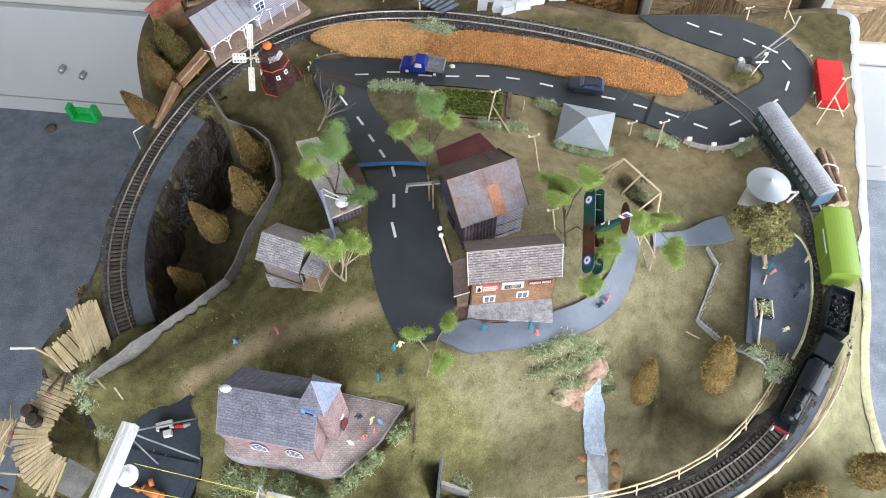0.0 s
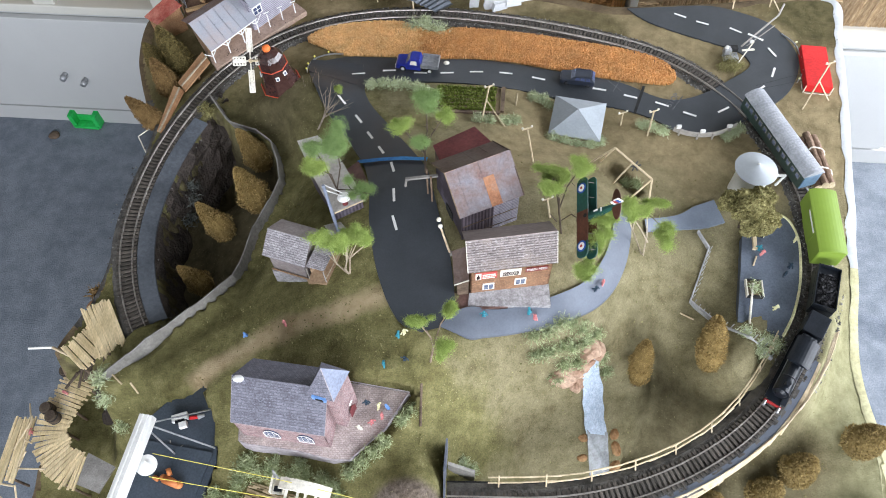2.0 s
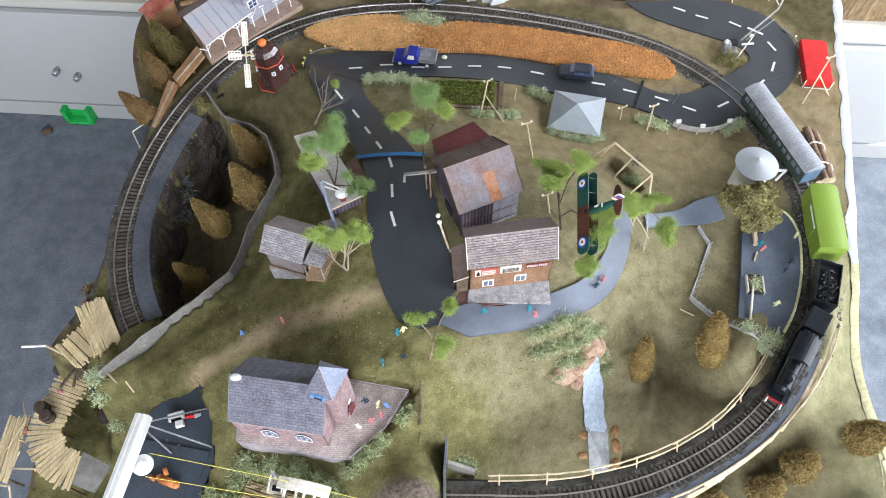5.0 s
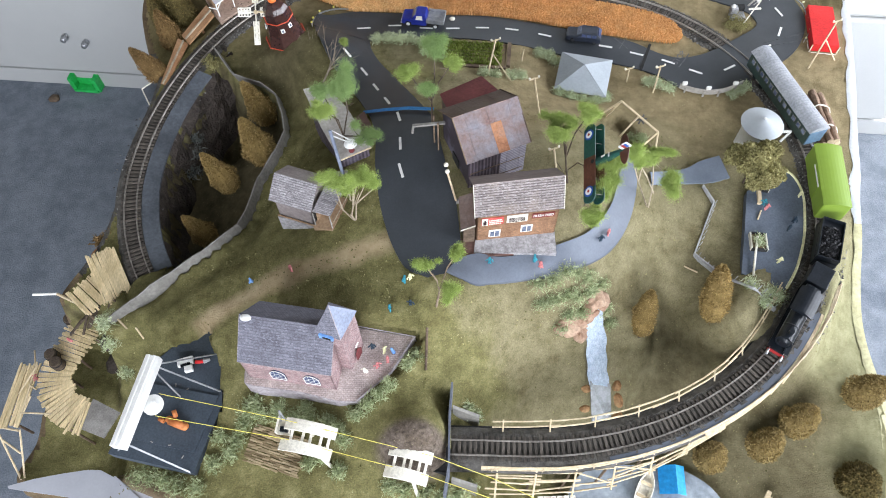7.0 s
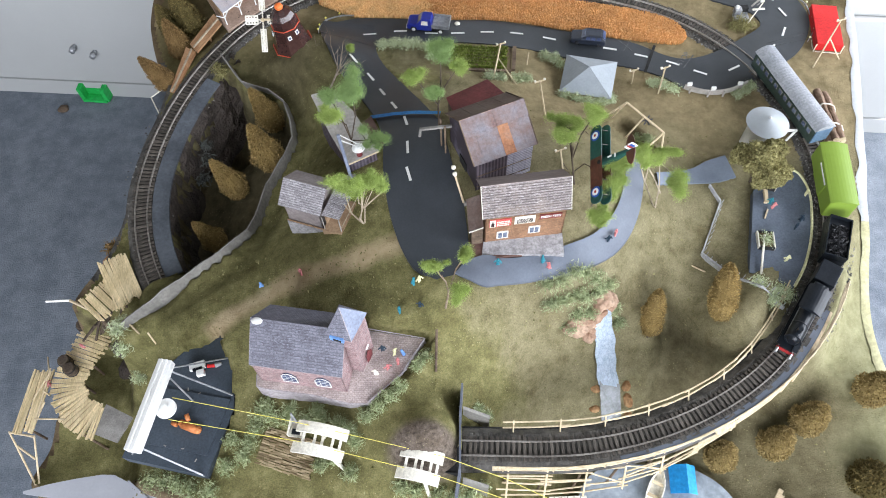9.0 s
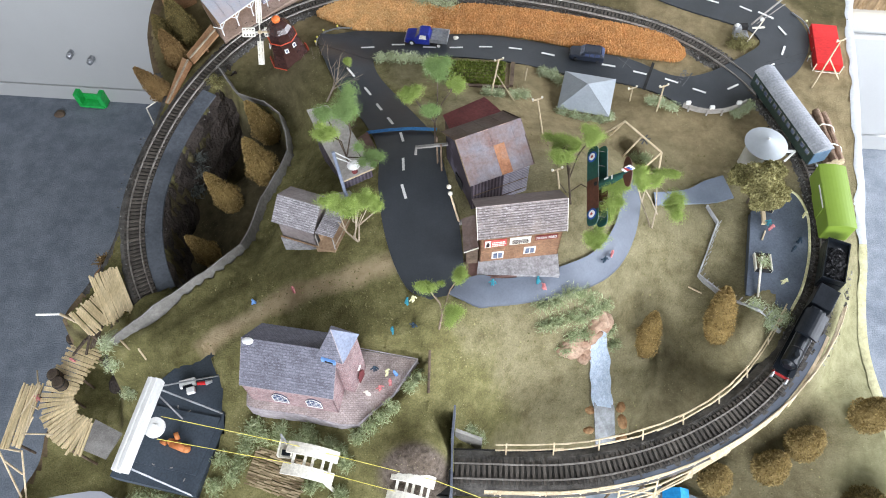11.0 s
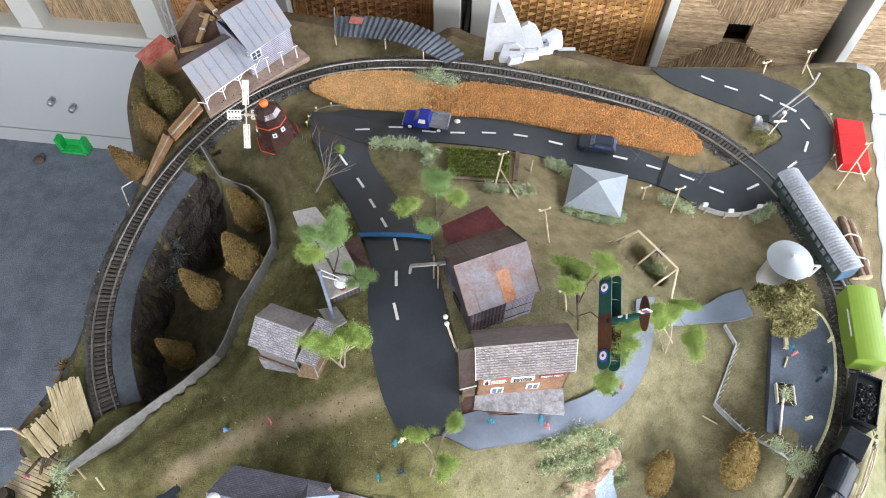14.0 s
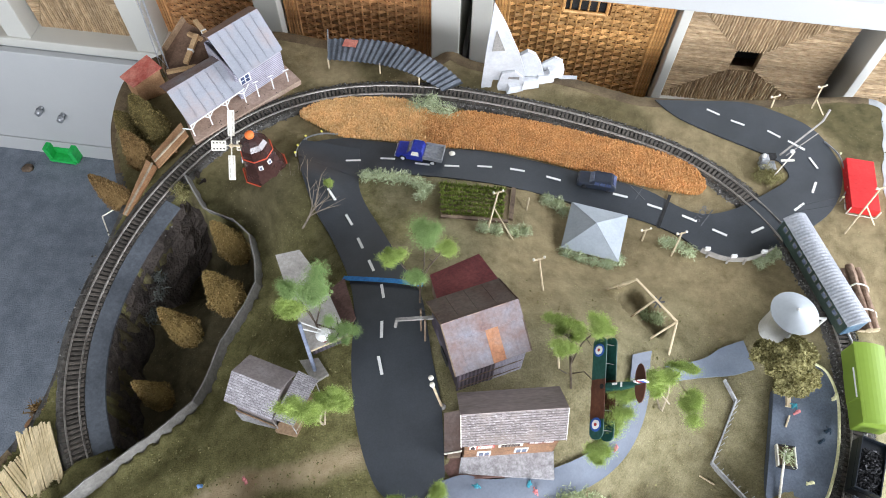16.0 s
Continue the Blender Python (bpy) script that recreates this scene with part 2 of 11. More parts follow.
M = {
    "ground": ground_mat(),
    "earth": rough_mat("brown_earth", (0.10, 0.07, 0.04), (0.19, 0.14, 0.08), 30, 400),
    "rock": rough_mat("dark_rock", (0.024, 0.019, 0.016), (0.066, 0.053, 0.045), 28, 220, 0.85, bumps=0.9, depth=0.006, c3=(0.042, 0.031, 0.025)),
    "pinkrock": rough_mat("pink_rock", (0.30, 0.18, 0.12), (0.5, 0.36, 0.26), 40, 260, 0.85, bumps=0.8, depth=0.004),
    "concrete": rough_mat("grey_card_walkway", (0.058, 0.066, 0.078), (0.105, 0.118, 0.138), 14, 260, 0.7, bumps=0.25),
    "road": rough_mat("dark_card_road", (0.031, 0.036, 0.042), (0.049, 0.055, 0.064), 9, 500, 0.42, bumps=0.10, spec=0.5, grain=0.45),
    "path": rough_mat("grey_card_path", (0.098, 0.112, 0.140), (0.135, 0.154, 0.190), 12, 420, 0.5, bumps=0.08, grain=0.3),
    # path card lightened: its sheen is put into the colour
    "path_sheen": rough_mat("card_with_painted_sheen", (0.155, 0.185, 0.235), (0.215, 0.25, 0.31), 12, 420, 0.45, bumps=0.08, grain=0.3),
    "white": rough_mat("white_paint", (0.70, 0.70, 0.68), (0.80, 0.80, 0.78), 20, 300, 0.6, bumps=0.1, grain=0.25),
    "offwhite": rough_mat("ivory_card", (0.66, 0.62, 0.52), (0.80, 0.77, 0.68), 40, 300, 0.65, bumps=0.15),
    "gloss": rough_mat("white_cupboard_paint", (0.475, 0.482, 0.478), (0.51, 0.517, 0.512), 2, 300, 0.42, bumps=0.02, spec=0.45, grain=0.06),
    "cream": rough_mat("cream_shelf_paint", (0.53, 0.52, 0.47), (0.58, 0.57, 0.52), 2, 300, 0.45, bumps=0.02, spec=0.45, grain=0.06),
    "wallpaint": rough_mat("dull_wall_paint", (0.25, 0.247, 0.235), (0.29, 0.287, 0.275), 2, 300, 0.8, grain=0.1),
    "carpet": rough_mat("blue_grey_carpet", (0.136, 0.158, 0.190), (0.202, 0.228, 0.264), 26, 300, 1.0, bumps=0.8, depth=0.003),
    "plaster": rough_mat("white_plaster_edge", (0.34, 0.35, 0.355), (0.46, 0.475, 0.485), 12, 150, 0.7, bumps=0.3, depth=0.002, grain=0.3),
    "palegreen": rough_mat("pale_green_plaster", (0.30, 0.28, 0.15), (0.44, 0.42, 0.26), 14, 200, 0.85, bumps=0.4, depth=0.002),
    "ballast": rough_mat("ballast_bed", (0.056, 0.053, 0.049), (0.15, 0.14, 0.126), 60, 500, 0.9, bumps=0.9, depth=0.002),
    "stone": island_mat("ballast_stone", (0.048, 0.046, 0.044), (0.14, 0.134, 0.125), (0.31, 0.30, 0.285)),
    "sleeper": rough_mat("dark_sleeper", (0.052, 0.045, 0.038), (0.115, 0.099, 0.084), 70, 500, 0.8, own=0.35),
    "rail": rough_mat("nickel_rail", (0.27, 0.245, 0.22), (0.44, 0.41, 0.375), 25, 300, 0.40, metal=0.7, bumps=0.05),
    "wood": rough_mat("pale_matchwood", (0.49, 0.39, 0.25), (0.68, 0.57, 0.395), 60, 700, 0.7, own=0.16, stretch=(1, 0.25, 1)),
    "darkwood": rough_mat("weathered_brown_wood", (0.08, 0.055, 0.04), (0.2, 0.145, 0.1), 45, 500, 0.8, own=0.2),
    "tanwood": rough_mat("tan_wood", (0.30, 0.155, 0.075), (0.44, 0.26, 0.14), 30, 400, 0.6, own=0.1),
    "greywood": rough_mat("weathered_grey_wood", (0.18, 0.17, 0.16), (0.33, 0.315, 0.295), 40, 500, 0.8),
    "black": rough_mat("satin_black_plastic", (0.006, 0.008, 0.011), (0.013, 0.016, 0.021), 50, 400, 0.30, bumps=0.06, spec=0.25),
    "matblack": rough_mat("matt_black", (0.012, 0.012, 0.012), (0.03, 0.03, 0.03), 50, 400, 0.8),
    "steel": rough_mat("dull_steel", (0.32, 0.33, 0.35), (0.5, 0.51, 0.53), 40, 300, 0.42, metal=0.6, bumps=0.1),
    "red": rough_mat("red_paint", (0.52, 0.018, 0.02), (0.66, 0.03, 0.03), 30, 300, 0.45, bumps=0.1),
    "maroon": rough_mat("maroon_card", (0.12, 0.025, 0.028), (0.185, 0.045, 0.045), 30, 300, 0.6),
    "orange": rough_mat("orange_plastic", (0.68, 0.13, 0.03), (0.8, 0.2, 0.05), 30, 300, 0.45),
    "blue": rough_mat("blue_paint", (0.012, 0.02, 0.22), (0.022, 0.04, 0.34), 30, 300, 0.32, spec=0.5),
    "sky": rough_mat("bright_blue_tape", (0.02, 0.16, 0.42), (0.04, 0.24, 0.55), 30, 300, 0.5),
    "lime": rough_mat("lime_green_paint", (0.185, 0.28, 0.036), (0.20, 0.30, 0.042), 12, 200, 0.5, bumps=0.02, grain=0.08),
    "toygreen": rough_mat("green_plastic", (0.02, 0.42, 0.08), (0.03, 0.52, 0.12), 10, 100, 0.35),
    "yellow": rough_mat("yellow_paint", (0.70, 0.62, 0.10), (0.8, 0.72, 0.2), 40, 300, 0.6),
    "paleyellow": rough_mat("pale_yellow_edge", (0.66, 0.64, 0.36), (0.76, 0.74, 0.48), 40, 300, 0.6),
}


# ---- builders ----
def place_of(ob):
    m = ob.matrix_basis.copy()
    while ob.parent:
        ob = ob.parent
        m = ob.matrix_basis @ m
    return m


def mesh_of(bm, name, material, smooth=False):
    me = bpy.data.meshes.new(name)
    bm.normal_update()
    bm.to_mesh(me)
    bm.free()
    if material:
        me.materials.append(material)
    if smooth:
        me.shade_smooth()
    return me


def part(name, bm, material, parent=None, label="", world=False, smooth=False):
    """One mesh under a thing or a part. world: its corners are given in the world, not in the thing."""
    if world and parent:
        bm.transform(place_of(parent).inverted())
    ob = new(name, mesh_of(bm, name, material, smooth))
    ob.parent = parent
    return tagged(ob, label)


def single(name, bm, material, label, category, kind="", group="", m=None, smooth=False):
    """A thing that is one mesh, or a piece of the setting."""
    ob = new(name, mesh_of(bm, name, material, smooth))
    if m is not None:
        ob.matrix_basis = m
    return tagged(ob, label, category, group, kind)


def thing(name, label, category, m, group="", kind=""):
    ob = new(name)
    ob.empty_display_size = 0.02
    ob.matrix_basis = m
    return tagged(ob, label, category, group, kind)


def BM():
    return bmesh.new()


def add(bm, verts, faces):
    vs = [bm.verts.new(v) for v in verts]
    for f in faces:
        bm.faces.new([vs[i] for i in f])
    return vs


BOX = [(0, 3, 2, 1), (4, 5, 6, 7), (0, 1, 5, 4), (1, 2, 6, 5), (2, 3, 7, 6), (3, 0, 4, 7)]


def box(bm, size, at=(0, 0, 0), m=None, bev=0.0):
    """A box of that size, standing on the middle of its base at `at`."""
    sx, sy, sz = (s / 2 for s in size)
    b = BM() if bev else bm
    vs = [(-sx, -sy, 0), (sx, -sy, 0), (sx, sy, 0), (-sx, sy, 0), (-sx, -sy, 2 * sz), (sx, -sy, 2 * sz), (sx, sy, 2 * sz), (-sx, sy, 2 * sz)]
    mm = (m or Matrix()) @ Matrix.Translation(at)
    add(b, [mm @ Vector(v) for v in vs], BOX)
    if bev:
        bmesh.ops.bevel(b, geom=b.edges[:], offset=bev, segments=2, affect="EDGES", profile=0.6)
        merge(bm, b)
    return bm


def merge(bm, b):
    me = bpy.data.meshes.new("tmp")
    b.to_mesh(me)
    b.free()
    bm.from_mesh(me)
    bpy.data.meshes.remove(me)


def cone(bm, r1, r2, height, at=(0, 0, 0), m=None, seg=14, cap=True):
    mm = (m or Matrix()) @ Matrix.Translation(at)
    lo = [mm @ Vector((r1 * math.cos(a), r1 * math.sin(a), 0)) for a in (2 * math.pi * i / seg for i in range(seg))]
    if r2 > 1e-6:
        hi = [mm @ Vector((r2 * math.cos(a), r2 * math.sin(a), height)) for a in (2 * math.pi * i / seg for i in range(seg))]
        faces = [(i, (i + 1) % seg, seg + (i + 1) % seg, seg + i) for i in range(seg)]
        if cap:
            faces += [tuple(range(seg - 1, -1, -1)), tuple(range(seg, 2 * seg))]
        add(bm, lo + hi, faces)
    else:
        faces = [(i, (i + 1) % seg, seg) for i in range(seg)] + ([tuple(range(seg - 1, -1, -1))] if cap else [])
        add(bm, lo + [mm @ Vector((0, 0, height))], faces)
    return bm


def rod(bm, a, b, r, r2=None, seg=8):
    a, b = Vector(a), Vector(b)
    d = b - a
    m = Matrix.Translation(a) @ d.to_track_quat("Z", "Y").to_matrix().to_4x4()
    return cone(bm, r, r if r2 is None else max(r2, 1e-5), d.length, m=m, seg=seg)


def beam(bm, a, b, w, h):
    a, b = Vector(a), Vector(b)
    d = b - a
    m = Matrix.Translation(a) @ d.to_track_quat("Z", "Y").to_matrix().to_4x4()
    return box(bm, (w, h, d.length), m=m)


def slab(bm, corners, thick, up=None):
    """A plate under a ring of corners (seen from above, anticlockwise), that thick downwards or along up."""
    up = Vector(up) if up else Vector((0, 0, 1))
    c = [Vector(p) for p in corners]
    n = len(c)
    add(bm, c + [p - up * thick for p in c], [tuple(range(n)), tuple(range(2 * n - 1, n - 1, -1))] + [(i, n + i, n + (i + 1) % n, (i + 1) % n) for i in range(n)])
    return bm


def ball(bm, r, at=(0, 0, 0), scale=(1, 1, 1), sub=2):
    b = BM()
    bmesh.ops.create_icosphere(b, subdivisions=sub, radius=r)
    for v in b.verts:
        v.co = Vector((v.co.x * scale[0], v.co.y * scale[1], v.co.z * scale[2])) + Vector(at)
    merge(bm, b)
    return bm


def spline(pts, step=0.008, closed=False):
    """Catmull-Rom through the points, in even steps."""
    P = [np.array(p, float) for p in pts]
    n = len(P)
    out = []
    for i in range(n if closed else n - 1):
        p0, p1, p2, p3 = (P[(i + k) % n] if closed else P[min(max(i + k, 0), n - 1)] for k in (-1, 0, 1, 2))
        for u in np.arange(0, 1, 0.04):
            out.append(0.5 * (2 * p1 + (p2 - p0) * u + (2 * p0 - 5 * p1 + 4 * p2 - p3) * u * u + (3 * p1 - p0 - 3 * p2 + p3) * u ** 3))
    out.append(P[0] if closed else P[-1])
    out = np.array(out)
    s = np.concatenate([[0], np.cumsum(np.linalg.norm(np.diff(out[:, :2], axis=0), axis=1))])
    k = max(2, int(round(s[-1] / step)) + 1)
    t = np.linspace(0, s[-1], k)
    res = np.stack([np.interp(t, s, out[:, j]) for j in range(out.shape[1])], 1)
    return res[:-1] if closed else res


# ---- plan of the layout ----
TRACK = [(-0.455, 0.571), (-0.454, 0.527), (-0.446, 0.479), (-0.432, 0.432), (-0.407, 0.383), (-0.365, 0.318), (-0.305, 0.252), (-0.235, 0.2), (-0.15, 0.166), (-0.06, 0.151),
         (0.039, 0.145), (0.105, 0.141), (0.172, 0.144), (0.256, 0.162), (0.338, 0.197), (0.404, 0.242), (0.464, 0.309), (0.508, 0.382), (0.534, 0.452), (0.546, 0.53),
         (0.545, 0.6), (0.532, 0.66), (0.508, 0.722), (0.470, 0.785), (0.42, 0.84), (0.36, 0.882), (0.287, 0.914), (0.2, 0.944), (0.112, 0.967), (0.021, 0.984), (-0.07, 0.989),
         (-0.16, 0.98), (-0.245, 0.949), (-0.312, 0.902), (-0.360, 0.848), (-0.399, 0.782), (-0.427, 0.715), (-0.446, 0.645)]
line = spline(TRACK, 0.00652, closed=True)
for _ in range(30):
    line = 0.5 * line + 0.25 * (np.roll(line, 1, 0) + np.roll(line, -1, 0))
way = np.roll(line, -1, 0) - np.roll(line, 1, 0)
way /= np.linalg.norm(way, axis=1)[:, None]
side = np.stack([way[:, 1], -way[:, 0]], 1)          # to the outside of the loop (it runs anticlockwise)
# foot of the paper wall round the ravine, corner by corner
FENCE = [(-0.361, 0.809, -0.006), (-0.326, 0.757, -0.015), (-0.282, 0.741, -0.018), (-0.253, 0.715, -0.019), (-0.238, 0.672, -0.019), (-0.231, 0.634, -0.020), (-0.242, 0.597, -0.019), (-0.263, 0.544, -0.018),
         (-0.274, 0.486, -0.016), (-0.281, 0.459, -0.006), (-0.306, 0.425, 0.006), (-0.344, 0.389, 0.010), (-0.381, 0.356, 0.013), (-0.427, 0.308, 0.016)]
fence_line = []
for _p, _q in zip(FENCE[:-1], FENCE[1:]):
    _n = max(1, round(math.dist(_p[:2], _q[:2]) / 0.006))
    fence_line += [np.array(_p) + (np.array(_q) - np.array(_p)) * _k / _n for _k in range(_n)]
fence_line = np.array(fence_line + [np.array(FENCE[-1])])
fence_foot, fence_line = fence_line[:, 2], fence_line[:, :2]

# hollows and hills of the ground: x, y, reach, height
HILLS = [(-0.03, 0.51, 0.16, 0.109), (0.30, 0.09, 0.16, -0.178), (-0.51, 0.18, 0.09, -0.160), (-0.27, 0.57, 0.09, -0.066), (0.63, 0.30, 0.07, -0.069), (-0.06, 0.27, 0.07, 0.043),
         (0.21, 0.48, 0.09, 0.055), (0.12, 0.15, 0.07, -0.064), (0.15, 0.36, 0.05, 0.037), (-0.18, 0.39, 0.05, 0.039), (0.27, 0.30, 0.05, -0.033), (0.42, 0.33, 0.05, 0.051),
         (0.51, 0.09, 0.05, -0.031), (-0.30, 0.27, 0.07, 0.027), (-0.195, 0.765, 0.05, 0.030), (0.03, 0.30, 0.05, 0.030), (0.33, 0.39, 0.05, -0.019), (-0.51, 0.81, 0.16, -0.024),
         (0.69, 0.57, 0.12, -0.015), (-0.18, 0.51, 0.05, 0.032), (0.30, 0.09, 0.05, 0.037), (0.21, 0.72, 0.05, -0.021), (-0.09, 0.14, 0.055, 0.030), (-0.030, 0.148, 0.034, 0.052), (-0.012, 0.148, 0.024, 0.024), (-0.245, 0.797, 0.045, 0.022), (-0.372, 0.322, 0.036, 0.024), (0.362, 0.285, 0.040, 0.070), (0.258, 0.318, 0.017, 0.045), (-0.185, 0.415, 0.034, -0.019)]
PIT = [(0.240, 0.606), (0.256, 0.625), (0.270, 0.629), (0.281, 0.621), (0.284, 0.610), (0.292, 0.594), (0.303, 0.570), (0.290, 0.552), (0.262, 0.572)]

PIT_RIM = [tuple(p) for p in spline(PIT[:7], 0.004)]


TERRACE = [(-0.250, 0.222), (-0.249, 0.213), (-0.237, 0.208), (-0.172, 0.201), (-0.130, 0.192), (-0.108, 0.193), (-0.070, 0.225), (-0.036, 0.269), (-0.116, 0.284), (-0.20, 0.303), (-0.230, 0.298)]
TERRACE_RIM = [tuple(p) for p in spline([(-0.106, 0.188), (-0.066, 0.225), (-0.038, 0.268), (-0.116, 0.284), (-0.202, 0.308)], 0.004)]
PAD = [(-0.374, 0.262), (-0.352, 0.284), (-0.322, 0.292), (-0.308, 0.304), (-0.298, 0.298), (-0.300, 0.284), (-0.287, 0.262), (-0.279, 0.205), (-0.303, 0.124), (-0.408, 0.150), (-0.392, 0.205)]
CUTTING = [(-0.001, 0.186), (0.040, 0.181), (0.075, 0.176), (0.075, 0.110), (-0.004, 0.106)]
GULLY = [(0.288, 0.384), (0.309, 0.357), (0.317, 0.334), (0.330, 0.314), (0.341, 0.292), (0.354, 0.267), (0.350, 0.225), (0.33, 0.20), (0.24, 0.20), (0.262, 0.262), (0.270, 0.30), (0.271, 0.335), (0.278, 0.364)]
GULLY_RIM = [tuple(p) for p in spline([(0.262, 0.262), (0.270, 0.30), (0.271, 0.335), (0.278, 0.364), (0.288, 0.384), (0.309, 0.357), (0.317, 0.334), (0.330, 0.314), (0.341, 0.292), (0.354, 0.267), (0.350, 0.225)], 0.004)]
GULLY_HEAD = int(np.argmax([p[1] for p in GULLY_RIM]))
HOLLOW_EDGE = [(-0.475 + 0.027 * math.sin(a), 0.283 + 0.07 * math.cos(a)) for a in np.linspace(0.0, 3.1, 14)] + [(-0.60 + 0.012 * k, 0.372 - 0.0012 * k) for k in range(10)]
HOLLOW = [(-0.60, 0.372), (-0.52, 0.362), (-0.475, 0.350), (-0.450, 0.315), (-0.448, 0.275), (-0.458, 0.24), (-0.51, 0.21), (-0.60, 0.20)]


def smooth(a, b, x):
    u = np.clip((x - a) / (b - a), 0, 1)
    return u * u * (3 - 2 * u)


def inside(poly, x, y):
    r = np.zeros(np.shape(x), bool)
    n = len(poly)
    for i in range(n):
        (x1, y1), (x2, y2) = poly[i][:2], poly[(i + 1) % n][:2]
        if y1 != y2:
            r ^= ((y1 > y) != (y2 > y)) & (x < (x2 - x1) * (y - y1) / (y2 - y1) + x1)
    return r


def away(pts, x, y):
    """Distance to the nearest of the points."""
    d = np.full(np.shape(x), 9.0)
    for p in pts:
        d = np.minimum(d, (x - p[0]) ** 2 + (y - p[1]) ** 2)
    return np.sqrt(d)


def share_near(x, y):
    return int(np.argmin(np.hypot(line[:, 0] - x, line[:, 1] - y)))


I_TUNNEL_IN, I_TUNNEL_OUT = share_near(-0.416, 0.397), share_near(0.02, 0.147)
I_BRIDGE_END = share_near(0.452, 0.292)
I_GORGE = share_near(-0.372, 0.83)
west = [tuple(line[i] - side[i] * 0.036) for i in list(range(I_GORGE, len(line), 3)) + list(range(0, I_TUNNEL_IN, 3))]
RAVINE = [tuple(p) for p in fence_line[:-9:3]][::-1] + west
open_track = np.array([line[i] for i in range(len(line)) if not (I_TUNNEL_IN + 4 < i < I_BRIDGE_END)])[::3]

tunnel_top = line[I_TUNNEL_IN + 5:I_TUNNEL_IN + 22:2]


def ground(x, y):
    """Height of the ground at a place (numbers or arrays)."""
    x, y = np.asarray(x, float), np.asarray(y, float)
    z = np.full(x.shape, -0.008)
    for cx, cy, s, h in HILLS:
        z = z + h * np.exp(-((x - cx) ** 2 + (y - cy) ** 2) / (2 * s * s))
    near = 1 - smooth(0.026, 0.06, away(open_track, x, y))
    z = z * (1 - near) - 0.0085 * near
    # the turf meets the foot of the paper wall
    low = np.full(x.shape, 9.0)
    foot = np.zeros(x.shape)
    for p, h in zip(fence_line[::2], fence_foot[::2]):
        d = np.hypot(x - p[0], y - p[1])
        foot = np.where(d < low, h, foot)
        low = np.minimum(low, d)
    k = (1 - smooth(0.006, 0.040, low)) * (1 - near)
    z = z * (1 - k) + foot * k
    inn = inside(RAVINE, x, y)
    if np.any(inn):
        dw, df = away(west, x, y), away(fence_line[::3], x, y)
        floor = -0.100 + 0.042 * smooth(0.02, 0.12, dw) - 0.075 * np.exp(-((x + 0.362) ** 2 + (y - 0.705) ** 2) / (2 * 0.034 ** 2))
        k = np.where(inn, smooth(0.0, 0.012, dw) * smooth(0.005, 0.024, df), 0)
        z = z * (1 - k) + floor * k
    dt = away(tunnel_top, x, y)
    z = np.where(dt < 0.034, np.maximum(z, 0.004 - 0.012 * smooth(0.022, 0.034, dt)), z)
    z = np.where(inside(TERRACE, x, y), np.minimum(z, 0.036), z)
    z = np.where(away(TERRACE_RIM, x, y) < 0.0075, np.minimum(z, 0.0445), z)
    z = np.where(inside(PAD, x, y), np.minimum(z, -0.008), z)
    z = np.where(inside(CUTTING, x, y), np.minimum(z, -0.0165), z)
    gul = inside(GULLY, x, y)
    if np.any(gul):
        z = z - np.where(gul, 0.038 * smooth(0.0, 0.011, away(GULLY_RIM[GULLY_HEAD:], x, y)) * smooth(0.0, 0.034, away(GULLY_RIM[:GULLY_HEAD], x, y)), 0)
    pit = inside(PIT, x, y)
    if np.any(pit):
        z = z - np.where(pit, 0.016 * smooth(0.0, 0.008, away(PIT_RIM, x, y)) * (1 - smooth(0.012, 0.055, away(PIT_RIM, x, y))), 0)
    hol = inside(HOLLOW, x, y)
    if np.any(hol):
        k = np.where(hol, smooth(0.0, 0.03, away(HOLLOW_EDGE, x, y)), 0)
        z = z * (1 - k) + np.minimum(z, -0.125) * k
    return z


def gz(x, y):
    return float(ground(np.array([x]), np.array([y]))[0])


# ---- the board with its ground ----
RA_L = [(-0.203, 0.874), (-0.203, 0.836), (-0.172, 0.746), (-0.134, 0.678), (-0.103, 0.605), (-0.090, 0.547), (-0.088, 0.489), (-0.082, 0.439), (-0.073, 0.40), (-0.061, 0.367), (-0.046, 0.343), (-0.021, 0.331)]
RA_R = [(-0.115, 0.86), (-0.106, 0.772), (-0.066, 0.686), (-0.026, 0.603), (-0.010, 0.568), (-0.002, 0.525), (0.005, 0.486), (0.014, 0.449), (0.018, 0.414), (0.02, 0.38), (0.02, 0.357), (0.005, 0.338)]
RB_U = [(-0.200, 0.872), (-0.144, 0.885), (-0.087, 0.879), (0.007, 0.868), (0.081, 0.864), (0.145, 0.851), (0.209, 0.835), (0.307, 0.808), (0.364, 0.773), (0.399, 0.764), (0.446, 0.776), (0.501, 0.808), (0.533, 0.832), (0.534, 0.852), (0.522, 0.869), (0.488, 0.889), (0.431, 0.919), (0.382, 0.950), (0.352, 0.984)]
RB_L = [(-0.203, 0.835), (-0.114, 0.80), (-0.085, 0.812), (-0.031, 0.810), (0.05, 0.803), (0.113, 0.795), (0.185, 0.783), (0.282, 0.758), (0.347, 0.728), (0.384, 0.698), (0.426, 0.689), (0.473, 0.702), (0.508, 0.722), (0.536, 0.739), (0.581, 0.772), (0.609, 0.813), (0.62, 0.855), (0.612, 0.895), (0.598, 0.926), (0.571, 0.950), (0.505, 0.981), (0.43, 0.984)]
PATH_S = [(0.016, 0.357), (0.041, 0.366), (0.066, 0.363), (0.102, 0.367), (0.145, 0.378), (0.185, 0.399), (0.216, 0.433), (0.232, 0.468), (0.239, 0.493), (0.243, 0.513)]
